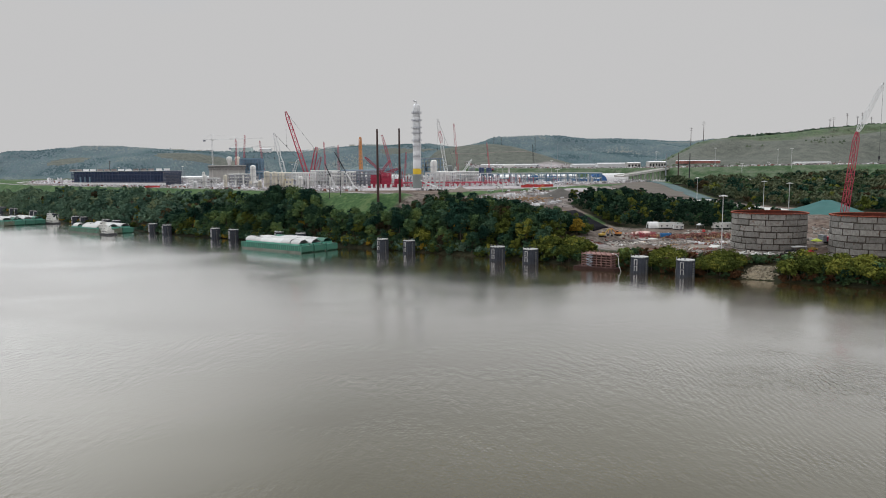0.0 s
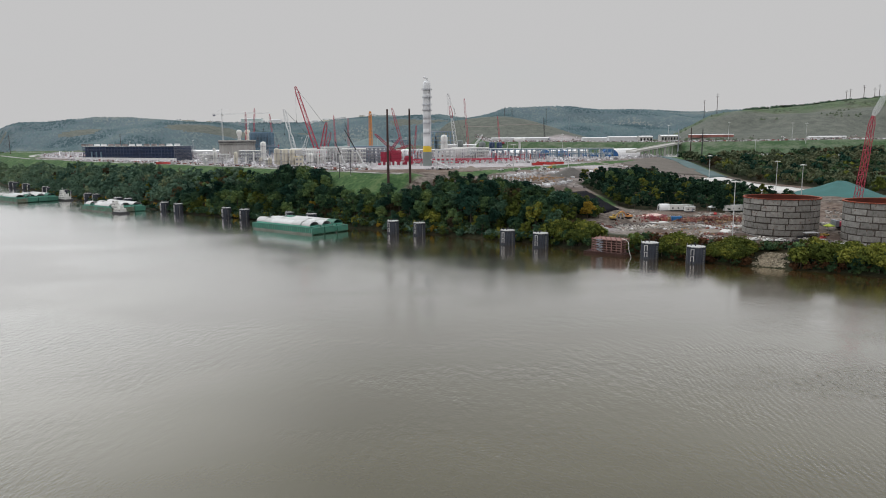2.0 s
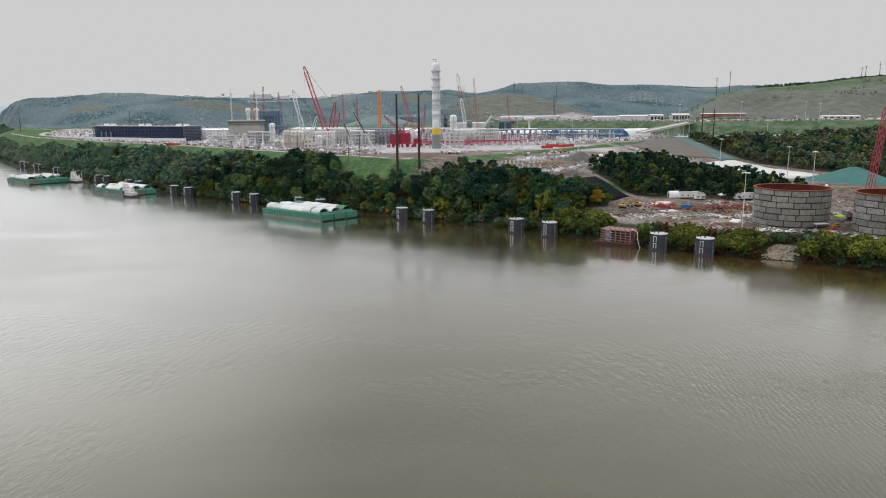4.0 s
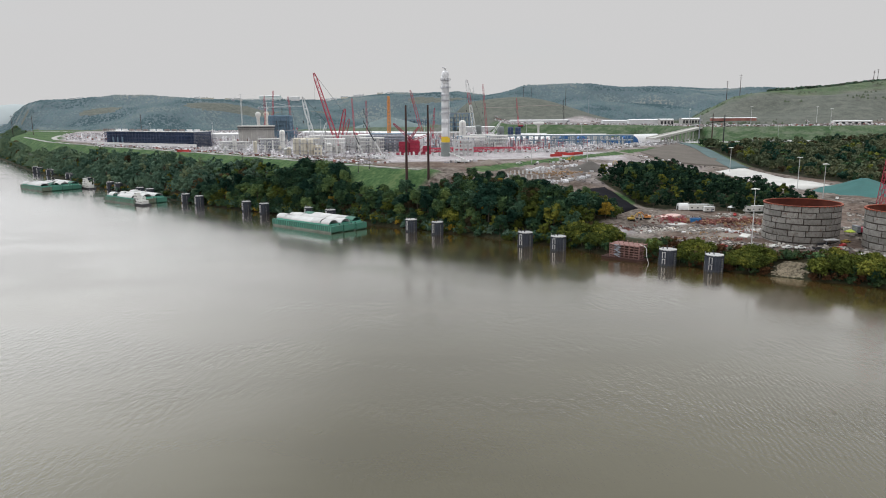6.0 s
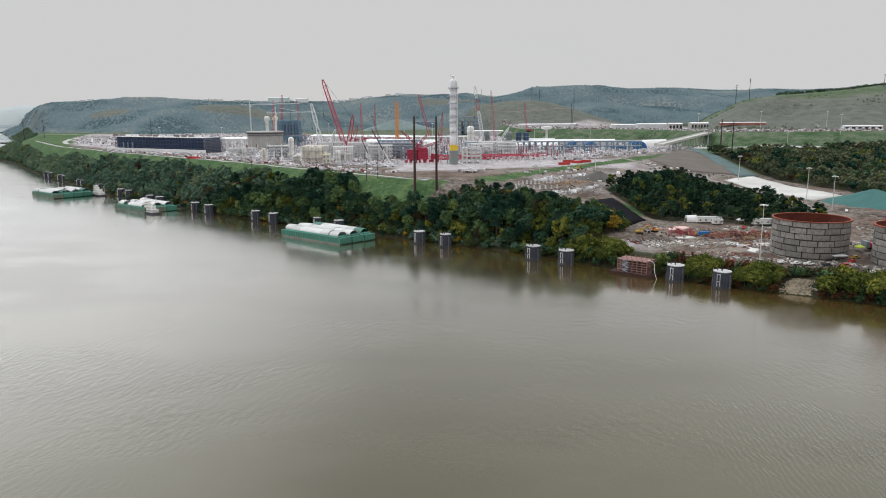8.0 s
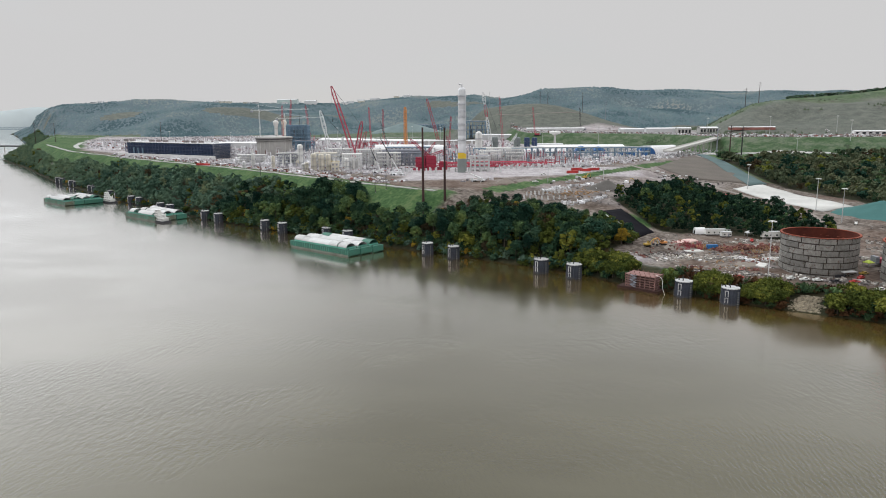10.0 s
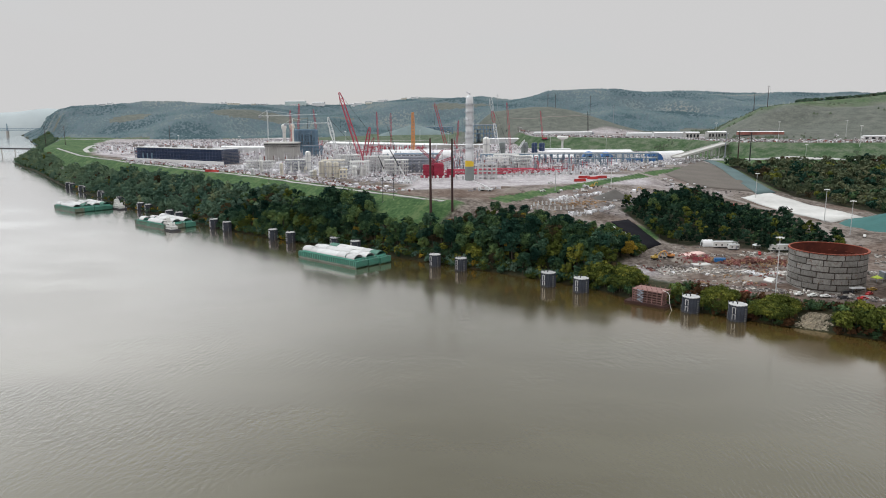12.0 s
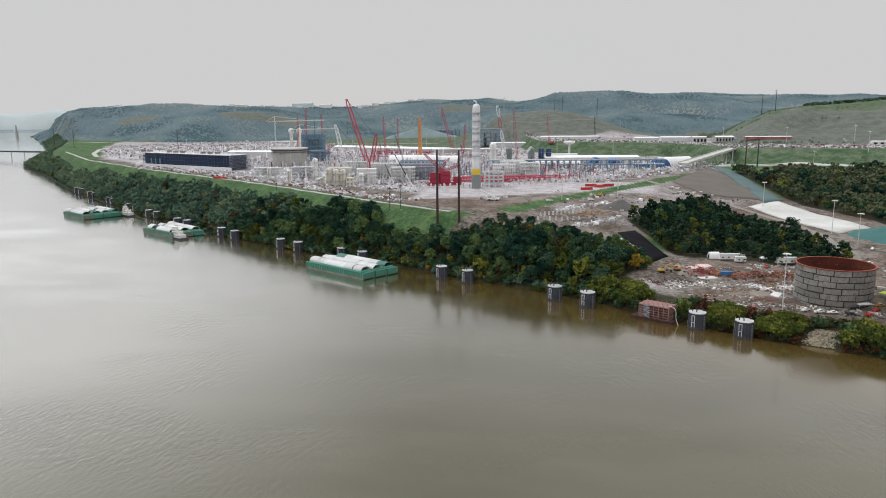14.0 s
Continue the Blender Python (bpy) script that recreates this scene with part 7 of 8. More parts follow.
shed(218, 1045, 3, 40, 14, 5, "tent_blue", "low shed with pale roof and blue walls", "tent")
shed(150, 1160, 3, 150, 30, 8, "roof_grey", "long low white warehouse behind the shelters", "tent")
shed(-560, 1250, -6, 110, 24, 9, "roof_grey", "long pale warehouse behind the cooling block", "tent")
shed(-470, 1330, -6, 90, 24, 9, "roof_grey", "long pale warehouse behind the plant", "tent")
shed(-232, 1565, -27.8, 320, 34, 4.5, "roof_grey", "very long white-roofed hall beyond the plant", "tent")
frame_building(-178, 2316, 0, 9, 2, 3, 12, 12, 7.2, "blue_steel", "distant dark steel frame on the meadow below the hill", pipes="grey_steel", r=1.0, decks=0.8, seed=31)
heap(-246, 2276, 120, 62, 33, "spoil_gravel", "large grey-green spoil heap below the hill", 4, 9, "spoil_heap", "heap", 0.9)
shed(-60, 1450, 2, 120, 18, 7, "concrete", "long pale warehouse beyond the plant", "roof_grey")
ob = thing("water_tower", 128, 1285, None, 0, "white tee-topped tower standing on the plant edge", "tower")
bm = bmesh.new()
tube(bm, (0, 0, 0), (0, 0, 24), 2.0, 1.8, 14)
part("stem", bm, M["white_paint"], ob)
bm = bmesh.new()
lathe(bm, [(1.8, 23), (10, 26), (10.3, 29), (9.4, 29.6), (0.1, 30)], 24)
part("head", bm, M["white_paint"], ob)
for x, y, turn, length, width, tall, mat, label, bays in (
        (352, 1420, 2, 70, 18, 9, "roof_grey", "pale terminal shed on the bench", 0), (425, 1380, 2, 34, 20, 9, "concrete", "grey block building on the bench", 6),
        (300, 1440, 2, 60, 16, 7, "roof_grey", "pale shed on the bench", 0), (385, 1400, 2, 26, 18, 10, "concrete", "grey block building on the bench", 4),
        (490, 1335, -4, 80, 10, 4, "debris_red", "long red-brown shed on the bench", 0), (150, 1500, 2, 120, 14, 5, "roof_grey", "long white shed on the bench", 0),
        (40, 1530, 2, 110, 16, 9, "roof_grey", "long pale shed on the bench", 0), (650, 1230, -8, 60, 12, 5, "tent", "white shed on the bench", 6)):
    shed(x, y, turn, length, width, tall, mat, label, "tent", bays)
# houses on the far ridge
rnd = random.Random(19)
for k in range(26):
    u = rnd.choice([rnd.uniform(-0.56, -0.42), rnd.uniform(-0.40, -0.24), rnd.uniform(-0.2, -0.1)])
    y = float(ridge_line(u)) - rnd.uniform(-20, 60)
    shed(u * y, y, rnd.uniform(-20, 20), rnd.uniform(12, 34), 14, rnd.uniform(7, 11), rnd.choice(["tent", "roof_grey", "tent", "cream"]), "pale building on the far ridge among trees", "roof_grey", 0)
shed(-0.276 * 3240, 3240, 0, 92, 30, 20, "hazed_green_cladding", "green industrial building on the ridge, paled for haze", "roof_grey", 0)
shed(-0.243 * 3245, 3245, 0, 52, 30, 16, "tent", "grey industrial building on the ridge", "roof_grey", 0)


# ---- overpass and roads ----
def ribbon(name, points, width, mat, label, lift=0.25, kind="structure", thick=0.7, follow=True):
    """A road laid along a line of (x, y) or (x, y, z)."""
    bm = bmesh.new()
    dense = []
    for a, b in zip(points, points[1:]):
        steps = max(1, int(math.dist(a[:2], b[:2]) / 12))
        dense += [[p + (q - p) * k / steps for p, q in zip(a, b)] for k in range(steps)]
    dense.append(list(points[-1]))
    rows = []
    for i, p in enumerate(dense):
        a, b = dense[max(0, i - 1)], dense[min(len(dense) - 1, i + 1)]
        d = Vector((b[0] - a[0], b[1] - a[1])).normalized()
        nx_, ny_ = -d.y * width / 2, d.x * width / 2
        row = []
        for e in (-1, 1):
            ex, ey = p[0] + e * nx_, p[1] + e * ny_
            z = (ground_at(ex, ey) + lift) if follow else p[2]
            row += [bm.verts.new((ex, ey, z)), bm.verts.new((ex, ey, z - thick))]
        rows.append(row)
    for a, b in zip(rows, rows[1:]):
        bm.faces.new((a[0], b[0], b[2], a[2]))
        bm.faces.new((a[1], a[3], b[3], b[1]))
        bm.faces.new((a[0], a[1], b[1], b[0]))
        bm.faces.new((a[2], b[2], b[3], a[3]))
    for r in (rows[0], rows[-1]):
        bm.faces.new((r[0], r[2], r[3], r[1]))
    ob = new(name, mesh_of(name, bm, M[mat]))
    return tagged(ob, label, "road", kind=kind)


levee = []
for s in range(372, 1700, 60):
    levee.append(to_xy(s, float(crest(s)) + 2))
ribbon("road", levee, 4.5, "pave", "pale levee road along the grass crest", 0.35)
ribbon("road", [(298, 1065), (360, 1085), (440, 1082), (540, 1012), (760, 930), (1000, 860)], 13, "pave", "pale highway at the foot of the berm", 0.6)
ribbon("road", [(300, 1058), (380, 1064), (450, 1062), (545, 992), (760, 912)], 5, "cap", "pale concrete barrier strip beside the highway", 0.9)
ribbon("road", [(430, 1262), (520, 1180), (600, 1100), (800, 1010)], 12, "pave", "haul road on top of the berm", 0.4)
ribbon("road", [(150, 880), (177, 835), (209, 762), (231, 718), (258, 640), (256, 581), (244, 526), (243, 495), (236, 470), (228, 440)], 8, "haul", "dirt haul road winding down to the low yard", 0.3)
ribbon("road", [(-1600, 2230), (-900, 1950), (-400, 1900), (-160, 1880)], 10, "pave", "pale road behind the plant", 0.5)
ribbon("track", [(-945, 1745), (-972, 1703), (-945, 1619), (-858, 1448), (-785, 1335), (-750, 1350)], 9, "pave", "pale looping gravel track on the grassy point", 0.4)
ribbon("track", [(30, 1700), (95, 1668), (170, 1690), (240, 1740)], 3, "haul", "dirt bench track contouring the bare hill", 0.4)
ob = thing("overpass", 300, 1060, 0, 0, "pale concrete overpass climbing to the bench", "bridge")
a, b = Vector((255, 995, 47.0)), Vector((402, 1226, 58.5))
way = (b - a)
side = Vector((way.y, -way.x, 0)).normalized()
bm = bmesh.new()
for off, w, h, lift in ((0, 15, 1.8, 0), (-7.3, 0.5, 1.2, 1.5), (7.3, 0.5, 1.2, 1.5)):
    ring = []
    for p in (a, b):
        c0 = p + side * off - Vector((300, 1060, 0))
        ring.append([bm.verts.new(c0 + side * e * w / 2 + Vector((0, 0, lift + z))) for e, z in ((-1, -h / 2), (1, -h / 2), (1, h / 2), (-1, h / 2))])
    for k in range(4):
        bm.faces.new((ring[0][k], ring[0][(k + 1) % 4], ring[1][(k + 1) % 4], ring[1][k]))
    bm.faces.new(ring[0])
    bm.faces.new(ring[1])
part("deck", bm, M["concrete"], ob)
for f in (0.22, 0.38, 0.54, 0.7):
    c0 = a + way * f - Vector((300, 1060, 0))
    bm = bmesh.new()
    for e in (-5, 0, 5):
        q = c0 + side * e
        tube(bm, (q.x, q.y, 36), (q.x, q.y, c0.z - 0.9), 0.9, sides=10)
    q0, q1 = c0 - side * 7, c0 + side * 7
    tube(bm, (q0.x, q0.y, c0.z - 1.6), (q1.x, q1.y, c0.z - 1.6), 0.9, sides=6)
    part("pier", bm, M["concrete"], ob)
# hills beyond the river's bend, their haze painted as pale blue
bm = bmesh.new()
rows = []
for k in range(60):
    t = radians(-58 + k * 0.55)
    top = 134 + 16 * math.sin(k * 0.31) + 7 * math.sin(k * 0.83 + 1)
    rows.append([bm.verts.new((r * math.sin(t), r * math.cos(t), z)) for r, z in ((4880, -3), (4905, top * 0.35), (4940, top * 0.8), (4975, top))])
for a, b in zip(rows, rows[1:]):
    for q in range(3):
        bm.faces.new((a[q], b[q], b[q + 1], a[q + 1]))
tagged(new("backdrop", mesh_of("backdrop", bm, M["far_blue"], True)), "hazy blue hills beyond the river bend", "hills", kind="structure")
# low trestle over the river mouth and a far truss bridge
ob = thing("river_trestle", -1500, 2130, 0, 0, "low dark trestle bridge over the river mouth", "bridge")
bm = bmesh.new()
p, q = Vector((-900, 140, 15)), Vector((330, -260, 20))
tube(bm, p, q, 2.2, sides=4)
part("deck", bm, M["black_steel"], ob)
for k in range(24):
    c0 = p + (q - p) * (k + 0.5) / 24
    bm = bmesh.new()
    tube(bm, (c0.x, c0.y, -4), (c0.x, c0.y, c0.z - 1), 1.3, sides=8)
    part("pier", bm, M["concrete"], ob)
ob = thing("truss_bridge", -2750, 3900, 0, 0, "distant grey truss bridge across the river", "bridge")
bm = bmesh.new()
lattice(bm, (-900, 180, 36), (500, -60, 36), 12, 12, r=0.8, panel=28)
part("truss", bm, M["blue_steel"], ob)
for f in (0.3, 0.62):
    bm = bmesh.new()
    cx, cy = -900 + 1400 * f, 180 - 240 * f
    box(bm, cx, cy, -4, 10, 14, 34)
    part("pier", bm, M["concrete"], ob)
    bm = bmesh.new()
    lattice(bm, (cx, cy, 30), (cx, cy, 70), 8, 3, r=0.7, panel=12)
    part("tower", bm, M["blue_steel"], ob)

# ---- plant yard material and parked vehicles, far off ----
for seed, count, s0, s1, n0, n1, size, mat, label in (
        (51, 6200, 390, 1000, 520, 800, ((0.5, 4), (0.5, 1.8), (0.5, 2.6)), "debris_white", "pale crates, vehicles and pipe over the plant yard"),
        (52, 5200, 390, 1100, 500, 860, ((0.5, 5), (0.5, 1.8), (0.4, 2.4)), "plant_mix", "mixed building material over the plant yard"),
        (53, 1100, 400, 1000, 540, 860, ((0.5, 4.5), (0.4, 1.4), (0.4, 2.2)), "debris_red", "red steel and formwork over the plant yard"),
        (54, 2400, 800, 1700, 620, 1200, ((1, 6), (0.8, 2.8), (0.8, 3)), "debris_white", "pale crates and trucks in the far laydown yard"),
        (55, 5200, 800, 1900, 600, 1250, ((1, 6), (0.8, 3), (0.8, 3)), "plant_mix", "mixed material in the far laydown yard"),
        (56, 1000, 800, 1700, 640, 1200, ((1, 5), (0.8, 2.4), (0.8, 3)), "debris_red", "red and brown material in the far laydown yard"),
        (57, 420, 240, 350, 520, 760, ((0.8, 4), (0.6, 2), (0.4, 1.8)), "debris", "rubble and material in the upper yard"),
        (58, 160, 250, 350, 560, 760, ((1, 5), (0.8, 2.4), (0.6, 2.2)), "debris_white", "pale material in the upper yard"),
        (59, 1900, 380, 700, 800, 1100, ((0.8, 5), (0.8, 2.2), (0.8, 3)), "debris_white", "pale trucks and crates round the shelters"),
        (60, 2000, 380, 900, 800, 1200, ((0.8, 5), (0.8, 2.2), (0.8, 3)), "plant_mix", "mixed material round the shelters")):
    x, y = strew(seed, count, s0, s1, n0, n1, 0.3, 30)
    keep = off_pad(x, y) & (y < berm_foot(x) - 10) & (np.abs((x - NX) * 0.472 + (y - NY) * 0.881) > 30)
    if s1 > 1200:
        keep &= point_grass(x, y) < 0.3
    if s0 < 360:
        keep &= woods_mask(x, y) < 0.2
    box_cloud("yard_material", x[keep], y[keep], size, mat, label, seed)
# vehicles and stacks along the levee road
g = np.random.default_rng(76)
ls, lw = g.uniform(440, 1150, 900), np.abs(g.normal(0, 11, 900))
lx, ly = to_xy(ls, crest(ls) + 14 + lw)
sort = g.random(900)
for a, b, mat, label in ((0, 0.5, "debris_white", "white vans and crates lined up inside the levee road"), (0.5, 0.72, "debris_red", "red trucks and stacks inside the levee road"), (0.72, 1, "plant_mix", "pale stacks and vehicles inside the levee road")):
    sel = (sort >= a) & (sort < b)
    box_cloud("levee_material", lx[sel], ly[sel], ((0.8, 4.8), (0.8, 2.0), (0.6, 2.2)), mat, label, 78)
g = np.random.default_rng(77)
k = 2600
x = g.uniform(60, 900, k)
y = berm_foot(x) + 95 + np.minimum(g.gamma(1.2, 38, k), np.where(x < 270, g.uniform(10, 60, k), 400))
for mat, sel, label in (("debris_white", g.random(k) < 0.55, "pale cars parked in rows on the bench"), ("debris_red", g.random(k) < 0.16, "red trucks and plant parked on the bench"), ("debris", g.random(k) < 0.5, "mixed vehicles parked on the bench")):
    box_cloud("parked_vehicles", x[sel], y[sel], ((1.5, 5.5), (1.4, 2.2), (1.0, 2.6)), mat, label, 80, "vehicles")
for seed, count, s0, s1, n0, n1, size, mat, label in (
        (91, 480, 440, 940, 540, 820, ((0.5, 1.6), (0.5, 1.6), (3, 14)), "debris_white", "white columns and stub frames among the pipework"),
        (92, 480, 430, 950, 540, 820, ((0.5, 1.6), (0.5, 1.6), (3, 14)), "plant_mix", "grey columns and stub frames among the pipework"),
        (93, 160, 430, 900, 540, 760, ((0.7, 2.0), (0.7, 2.0), (3, 12)), "debris_red", "red columns and stub frames among the pipework"),
        (94, 500, 800, 1500, 640, 1100, ((1.2, 3), (1.2, 3), (3, 12)), "debris_white", "pale posts and stacks in the far yard")):
    x, y = strew(seed, count, s0, s1, n0, n1, 0.35, 40)
    off = (x - NX) * 0.472 + (y - NY) * 0.881
    keep = off_pad(x, y) & ((off > 30) | (off < -95)) & ((y > 775) | (n0 > 600)) & ((x < -30) | (y > 850))
    box_cloud("column_field", x[keep], y[keep], size, mat, label, seed, "columns")
def frame_field(name, x, y, tall, mat, label, seed):
    """Many slight portal frames joined in one mesh: two posts and a few rails across them, square to the plant."""
    g = np.random.default_rng(seed)
    verts, faces = [], []
    cube = np.array([(a, b, c) for c in (0, 1) for a, b in ((-0.5, -0.5), (0.5, -0.5), (0.5, 0.5), (-0.5, 0.5))])
    sides = np.array([[4, 5, 6, 7], [0, 1, 5, 4], [1, 2, 6, 5], [2, 3, 7, 6], [3, 0, 4, 7]])
    for px, py in zip(x, y):
        w, h, r = g.uniform(3, 11), g.uniform(*tall), g.uniform(0.16, 0.34)
        a = 0.07 + (math.pi / 2 if g.random() < 0.35 else 0.0)
        z = ground_at(px, py) - 0.3
        bits = [(-w / 2, 0, 0, 2 * r, 2 * r, h), (w / 2, 0, 0, 2 * r, 2 * r, h)]
        bits += [(0, 0, h * f, w, 1.6 * r, 1.8 * r) for f in g.uniform(0.3, 0.97, int(g.integers(1, 4)))]
        for cx, cy, cz, sx, sy, sz in bits:
            v = cube * (sx, sy, sz) + (cx, cy, cz)
            faces.append(sides + 8 * len(verts))
            verts.append(np.stack([v[:, 0] * math.cos(a) - v[:, 1] * math.sin(a) + px, v[:, 0] * math.sin(a) + v[:, 1] * math.cos(a) + py, v[:, 2] + z], -1))
    return tagged(new(name, link_mesh(name, np.concatenate(verts), np.concatenate(faces), M[mat])), label, "steel frames", kind="stuff")


for seed, count, s0, s1, n0, n1, tall, mat, label in (
        (101, 420, 440, 900, 545, 800, (4, 15), "plant_mix", "slight grey steel frames and pipe supports in the plant"),
        (102, 320, 440, 900, 545, 780, (4, 14), "debris_white", "slight white frames and pipe supports in the plant"),
        (103, 240, 430, 760, 620, 860, (5, 16), "blue_frames", "slight blue-grey steel frames in the plant"),
        (104, 110, 430, 720, 600, 860, (4, 13), "red_frames", "slight red steel frames in the plant"),
        (105, 300, 760, 1300, 640, 1050, (4, 12), "plant_mix", "slight frames and stacks in the far yard")):
    x, y = strew(seed, count, s0, s1, n0, n1, 0.35, 50)
    off = (x - NX) * 0.472 + (y - NY) * 0.881
    keep = off_pad(x, y) & ((off > 30) | (off < -95)) & (y > 778) & ((x < -30) | (y > 850)) & (y < berm_foot(x) - 15)
    frame_field("steel_frames", x[keep], y[keep], tall, mat, label, seed)
g = np.random.default_rng(106)
frame_field("steel_frames", g.uniform(-250, -135, 90), g.uniform(1385, 1440, 90), (3, 9), "red_frames", "low red steel frames and formwork beyond the shelters", 106)
x, y = g.uniform(-345, -175, 1500), g.uniform(838, 1030, 1500)
keep = (to_sn(x, y)[1] > crest(to_sn(x, y)[0]) + 40) & (np.hypot(x + 318, y - 1066) > 32)
box_cloud("yard_material", x[keep], y[keep], ((0.5, 4.5), (0.5, 2.0), (0.6, 4.0)), "debris_white", "white crates, pipe and panels between the frames", 107)
box_cloud("yard_material", *trail(46, [(50, 606), (80, 640), (106, 664)], 90, 5), ((0.8, 5), (0.6, 2.2), (0.5, 2.0)), "debris_white", "pale slabs and formwork in the upper yard", 46)
box_cloud("yard_material", *trail(47, [(62, 566), (84, 582), (106, 604)], 90, 4), ((0.8, 4), (0.6, 2.0), (0.5, 2.0)), "debris_white", "pale pipes and slabs above the wooded bank", 47)
box_cloud("yard_material", *trail(48, [(30, 590), (70, 600), (120, 640)], 110, 9), ((0.5, 3), (0.4, 1.2), (0.3, 1.2)), "debris_wood", "brown timber and steel in the upper yard", 48)
for x, y, turn, mat, label in ((-355, 868, 150, "red_cargo", "red cargo container by the levee road"), (-345, 862, 150, "red_cargo", "red cargo container by the levee road"),
                               (109, 764, 20, "red_cargo", "red cargo container beyond the pad"), (92, 735, 15, "red_cargo", "red cargo container beyond the pad"),
                               (120, 775, 18, "red_cargo", "red cargo container beyond the pad"), (101, 772, 10, "red_cargo", "red cargo container beyond the pad"),
                               (205, 652, 2, "red_cargo", "red cargo container on the bluff edge"), (218, 655, 2, "red_cargo", "red cargo container on the bluff edge")):
    container(x, y, turn, mat, label)
for x, y, turn in ((-300, 826, 150), (-262, 800, 150), (-225, 778, 150), (-205, 768, 150), (48, 652, 15), (88, 668, 10), (60, 712, 12)):
    pickup(x, y, turn, "white_paint", "white pickup truck parked by the levee road")
excavator(100, 700, 40)
excavator(150, 700, 200)
excavator(185, 650, 30)


# ---- trees ----
def crown_arrays(rnd, height_, radius, leaves, size, lobes):
    """Leaf clumps round several lobes: small blades facing outwards with much scatter."""
    centres = []
    for k in range(lobes):
        a = k * 2.4 + rnd.uniform(-0.5, 0.5)
        zz = height_ * (0.32 + 0.46 * (k + 0.5) / lobes + rnd.uniform(-0.05, 0.05))
        rr = radius * rnd.uniform(0.25, 0.80) * math.sqrt(max(0.05, 1 - ((zz / height_ - 0.45) / 0.5) ** 2))
        centres.append((rr * math.cos(a), rr * math.sin(a), zz, radius * rnd.uniform(0.26, 0.50)))
    c = np.array(centres)
    g = np.random.default_rng(rnd.randrange(10 ** 6))
    which = g.integers(0, lobes, leaves)
    way = g.normal(size=(leaves, 3))
    way /= np.linalg.norm(way, axis=1)[:, None]
    way[:, 2] = np.where(way[:, 2] < -0.45, -way[:, 2], way[:, 2])
    rad = c[which, 3] * g.uniform(0.35, 1.22, leaves) ** 0.6
    mid = c[which, :3] + way * rad[:, None] * np.array([1, 1, 0.8])
    nor = way + g.normal(scale=0.55, size=(leaves, 3))
    nor /= np.linalg.norm(nor, axis=1)[:, None]
    u = np.cross(nor, g.normal(size=(leaves, 3)))
    u /= np.linalg.norm(u, axis=1)[:, None]
    v = np.cross(nor, u)
    k = g.uniform(0.6, 1.3, leaves)[:, None] * size
    blade = np.stack([mid - u * k, mid + u * k * 0.6 - v * k * 0.95, mid + u * k * 0.6 + v * k * 0.95], 1)
    return blade.reshape(-1, 3)


def blades(count):
    return np.arange(count * 3).reshape(-1, 3)


def trunk_bmesh(rnd, height_, radius):
    bm = bmesh.new()
    r0 = 0.018 * height_ + 0.12
    top = (rnd.uniform(-0.5, 0.5), rnd.uniform(-0.5, 0.5), height_ * 0.72)
    tube(bm, (0, 0, -0.6), (top[0] * 0.4, top[1] * 0.4, height_ * 0.35), r0, r0 * 0.7, 7)
    tube(bm, (top[0] * 0.4, top[1] * 0.4, height_ * 0.35), top, r0 * 0.7, r0 * 0.25, 6)
    for k in range(7):
        a, z = k * 2.4 + rnd.uniform(-0.4, 0.4), height_ * (0.25 + 0.06 * k)
        reach = radius * rnd.uniform(0.5, 0.85)
        tube(bm, (top[0] * 0.4, top[1] * 0.4, z), (reach * math.cos(a), reach * math.sin(a), z + height_ * rnd.uniform(0.12, 0.25)), r0 * 0.38, r0 * 0.1, 5)
    return bm


def tree_kind(seed, height_, radius, leaves, size, lobes, mat, label, name="tree", category="tree"):
    rnd = random.Random(seed)
    ob = thing(name, 0, 0, -50, 0, label, category, "trees on the bank")
    part("trunk", trunk_bmesh(rnd, height_, radius), M["bark"], ob)
    crown = new("crown", link_mesh("crown", crown_arrays(rnd, height_, radius, leaves, size, lobes), blades(leaves), M[mat]))
    crown.parent = ob
    return ob


KINDS = [
    tree_kind(1, 17, 6.2, 2100, 0.48, 17, "leaf_green", "tall broad-leaved tree in full dark green leaf"),
    tree_kind(2, 15, 5.4, 1850, 0.47, 15, "leaf_green", "broad-leaved green tree on the wooded bank"),
    tree_kind(3, 19, 5.6, 2100, 0.48, 18, "leaf_dark", "tall dark green tree on the wooded bank"),
    tree_kind(4, 13, 5.0, 1750, 0.45, 14, "leaf_dark", "dense dark green tree on the wooded bank"),
    tree_kind(5, 14, 5.2, 1750, 0.45, 14, "leaf_olive", "tree turning yellowish olive in early autumn"),
    tree_kind(6, 12, 4.4, 1600, 0.35, 12, "leaf_gold", "tree with golden yellow autumn leaves"),
    tree_kind(7, 13, 4.6, 1200, 0.36, 13, "leaf_brown", "thinning tree with reddish brown autumn leaves"),
]
SHRUBS = [
    tree_kind(11, 6.5, 3.6, 760, 0.36, 12, "leaf_olive", "yellowish green shrub at the water's edge", "shrub", "shrub"),
    tree_kind(12, 5.5, 3.2, 700, 0.36, 11, "leaf_green", "green shrub at the water's edge", "shrub", "shrub"),
    tree_kind(13, 5.0, 3.0, 620, 0.34, 10, "leaf_brown", "russet brown shrub on the bank", "shrub", "shrub"),
]


def plant(kinds, weights, x, y, rnd, low=0.75, high=1.15):
    src = rnd.choices(kinds, weights)[0]
    k = rnd.uniform(low, high)
    m = pose(x, y, ground_at(x, y) - 0.1, 0, 0, rnd.uniform(0, 360))
    ob = copy_thing(src, m)
    ob.scale = (k * rnd.uniform(0.85, 1.12), k * rnd.uniform(0.85, 1.12), k)
    return ob


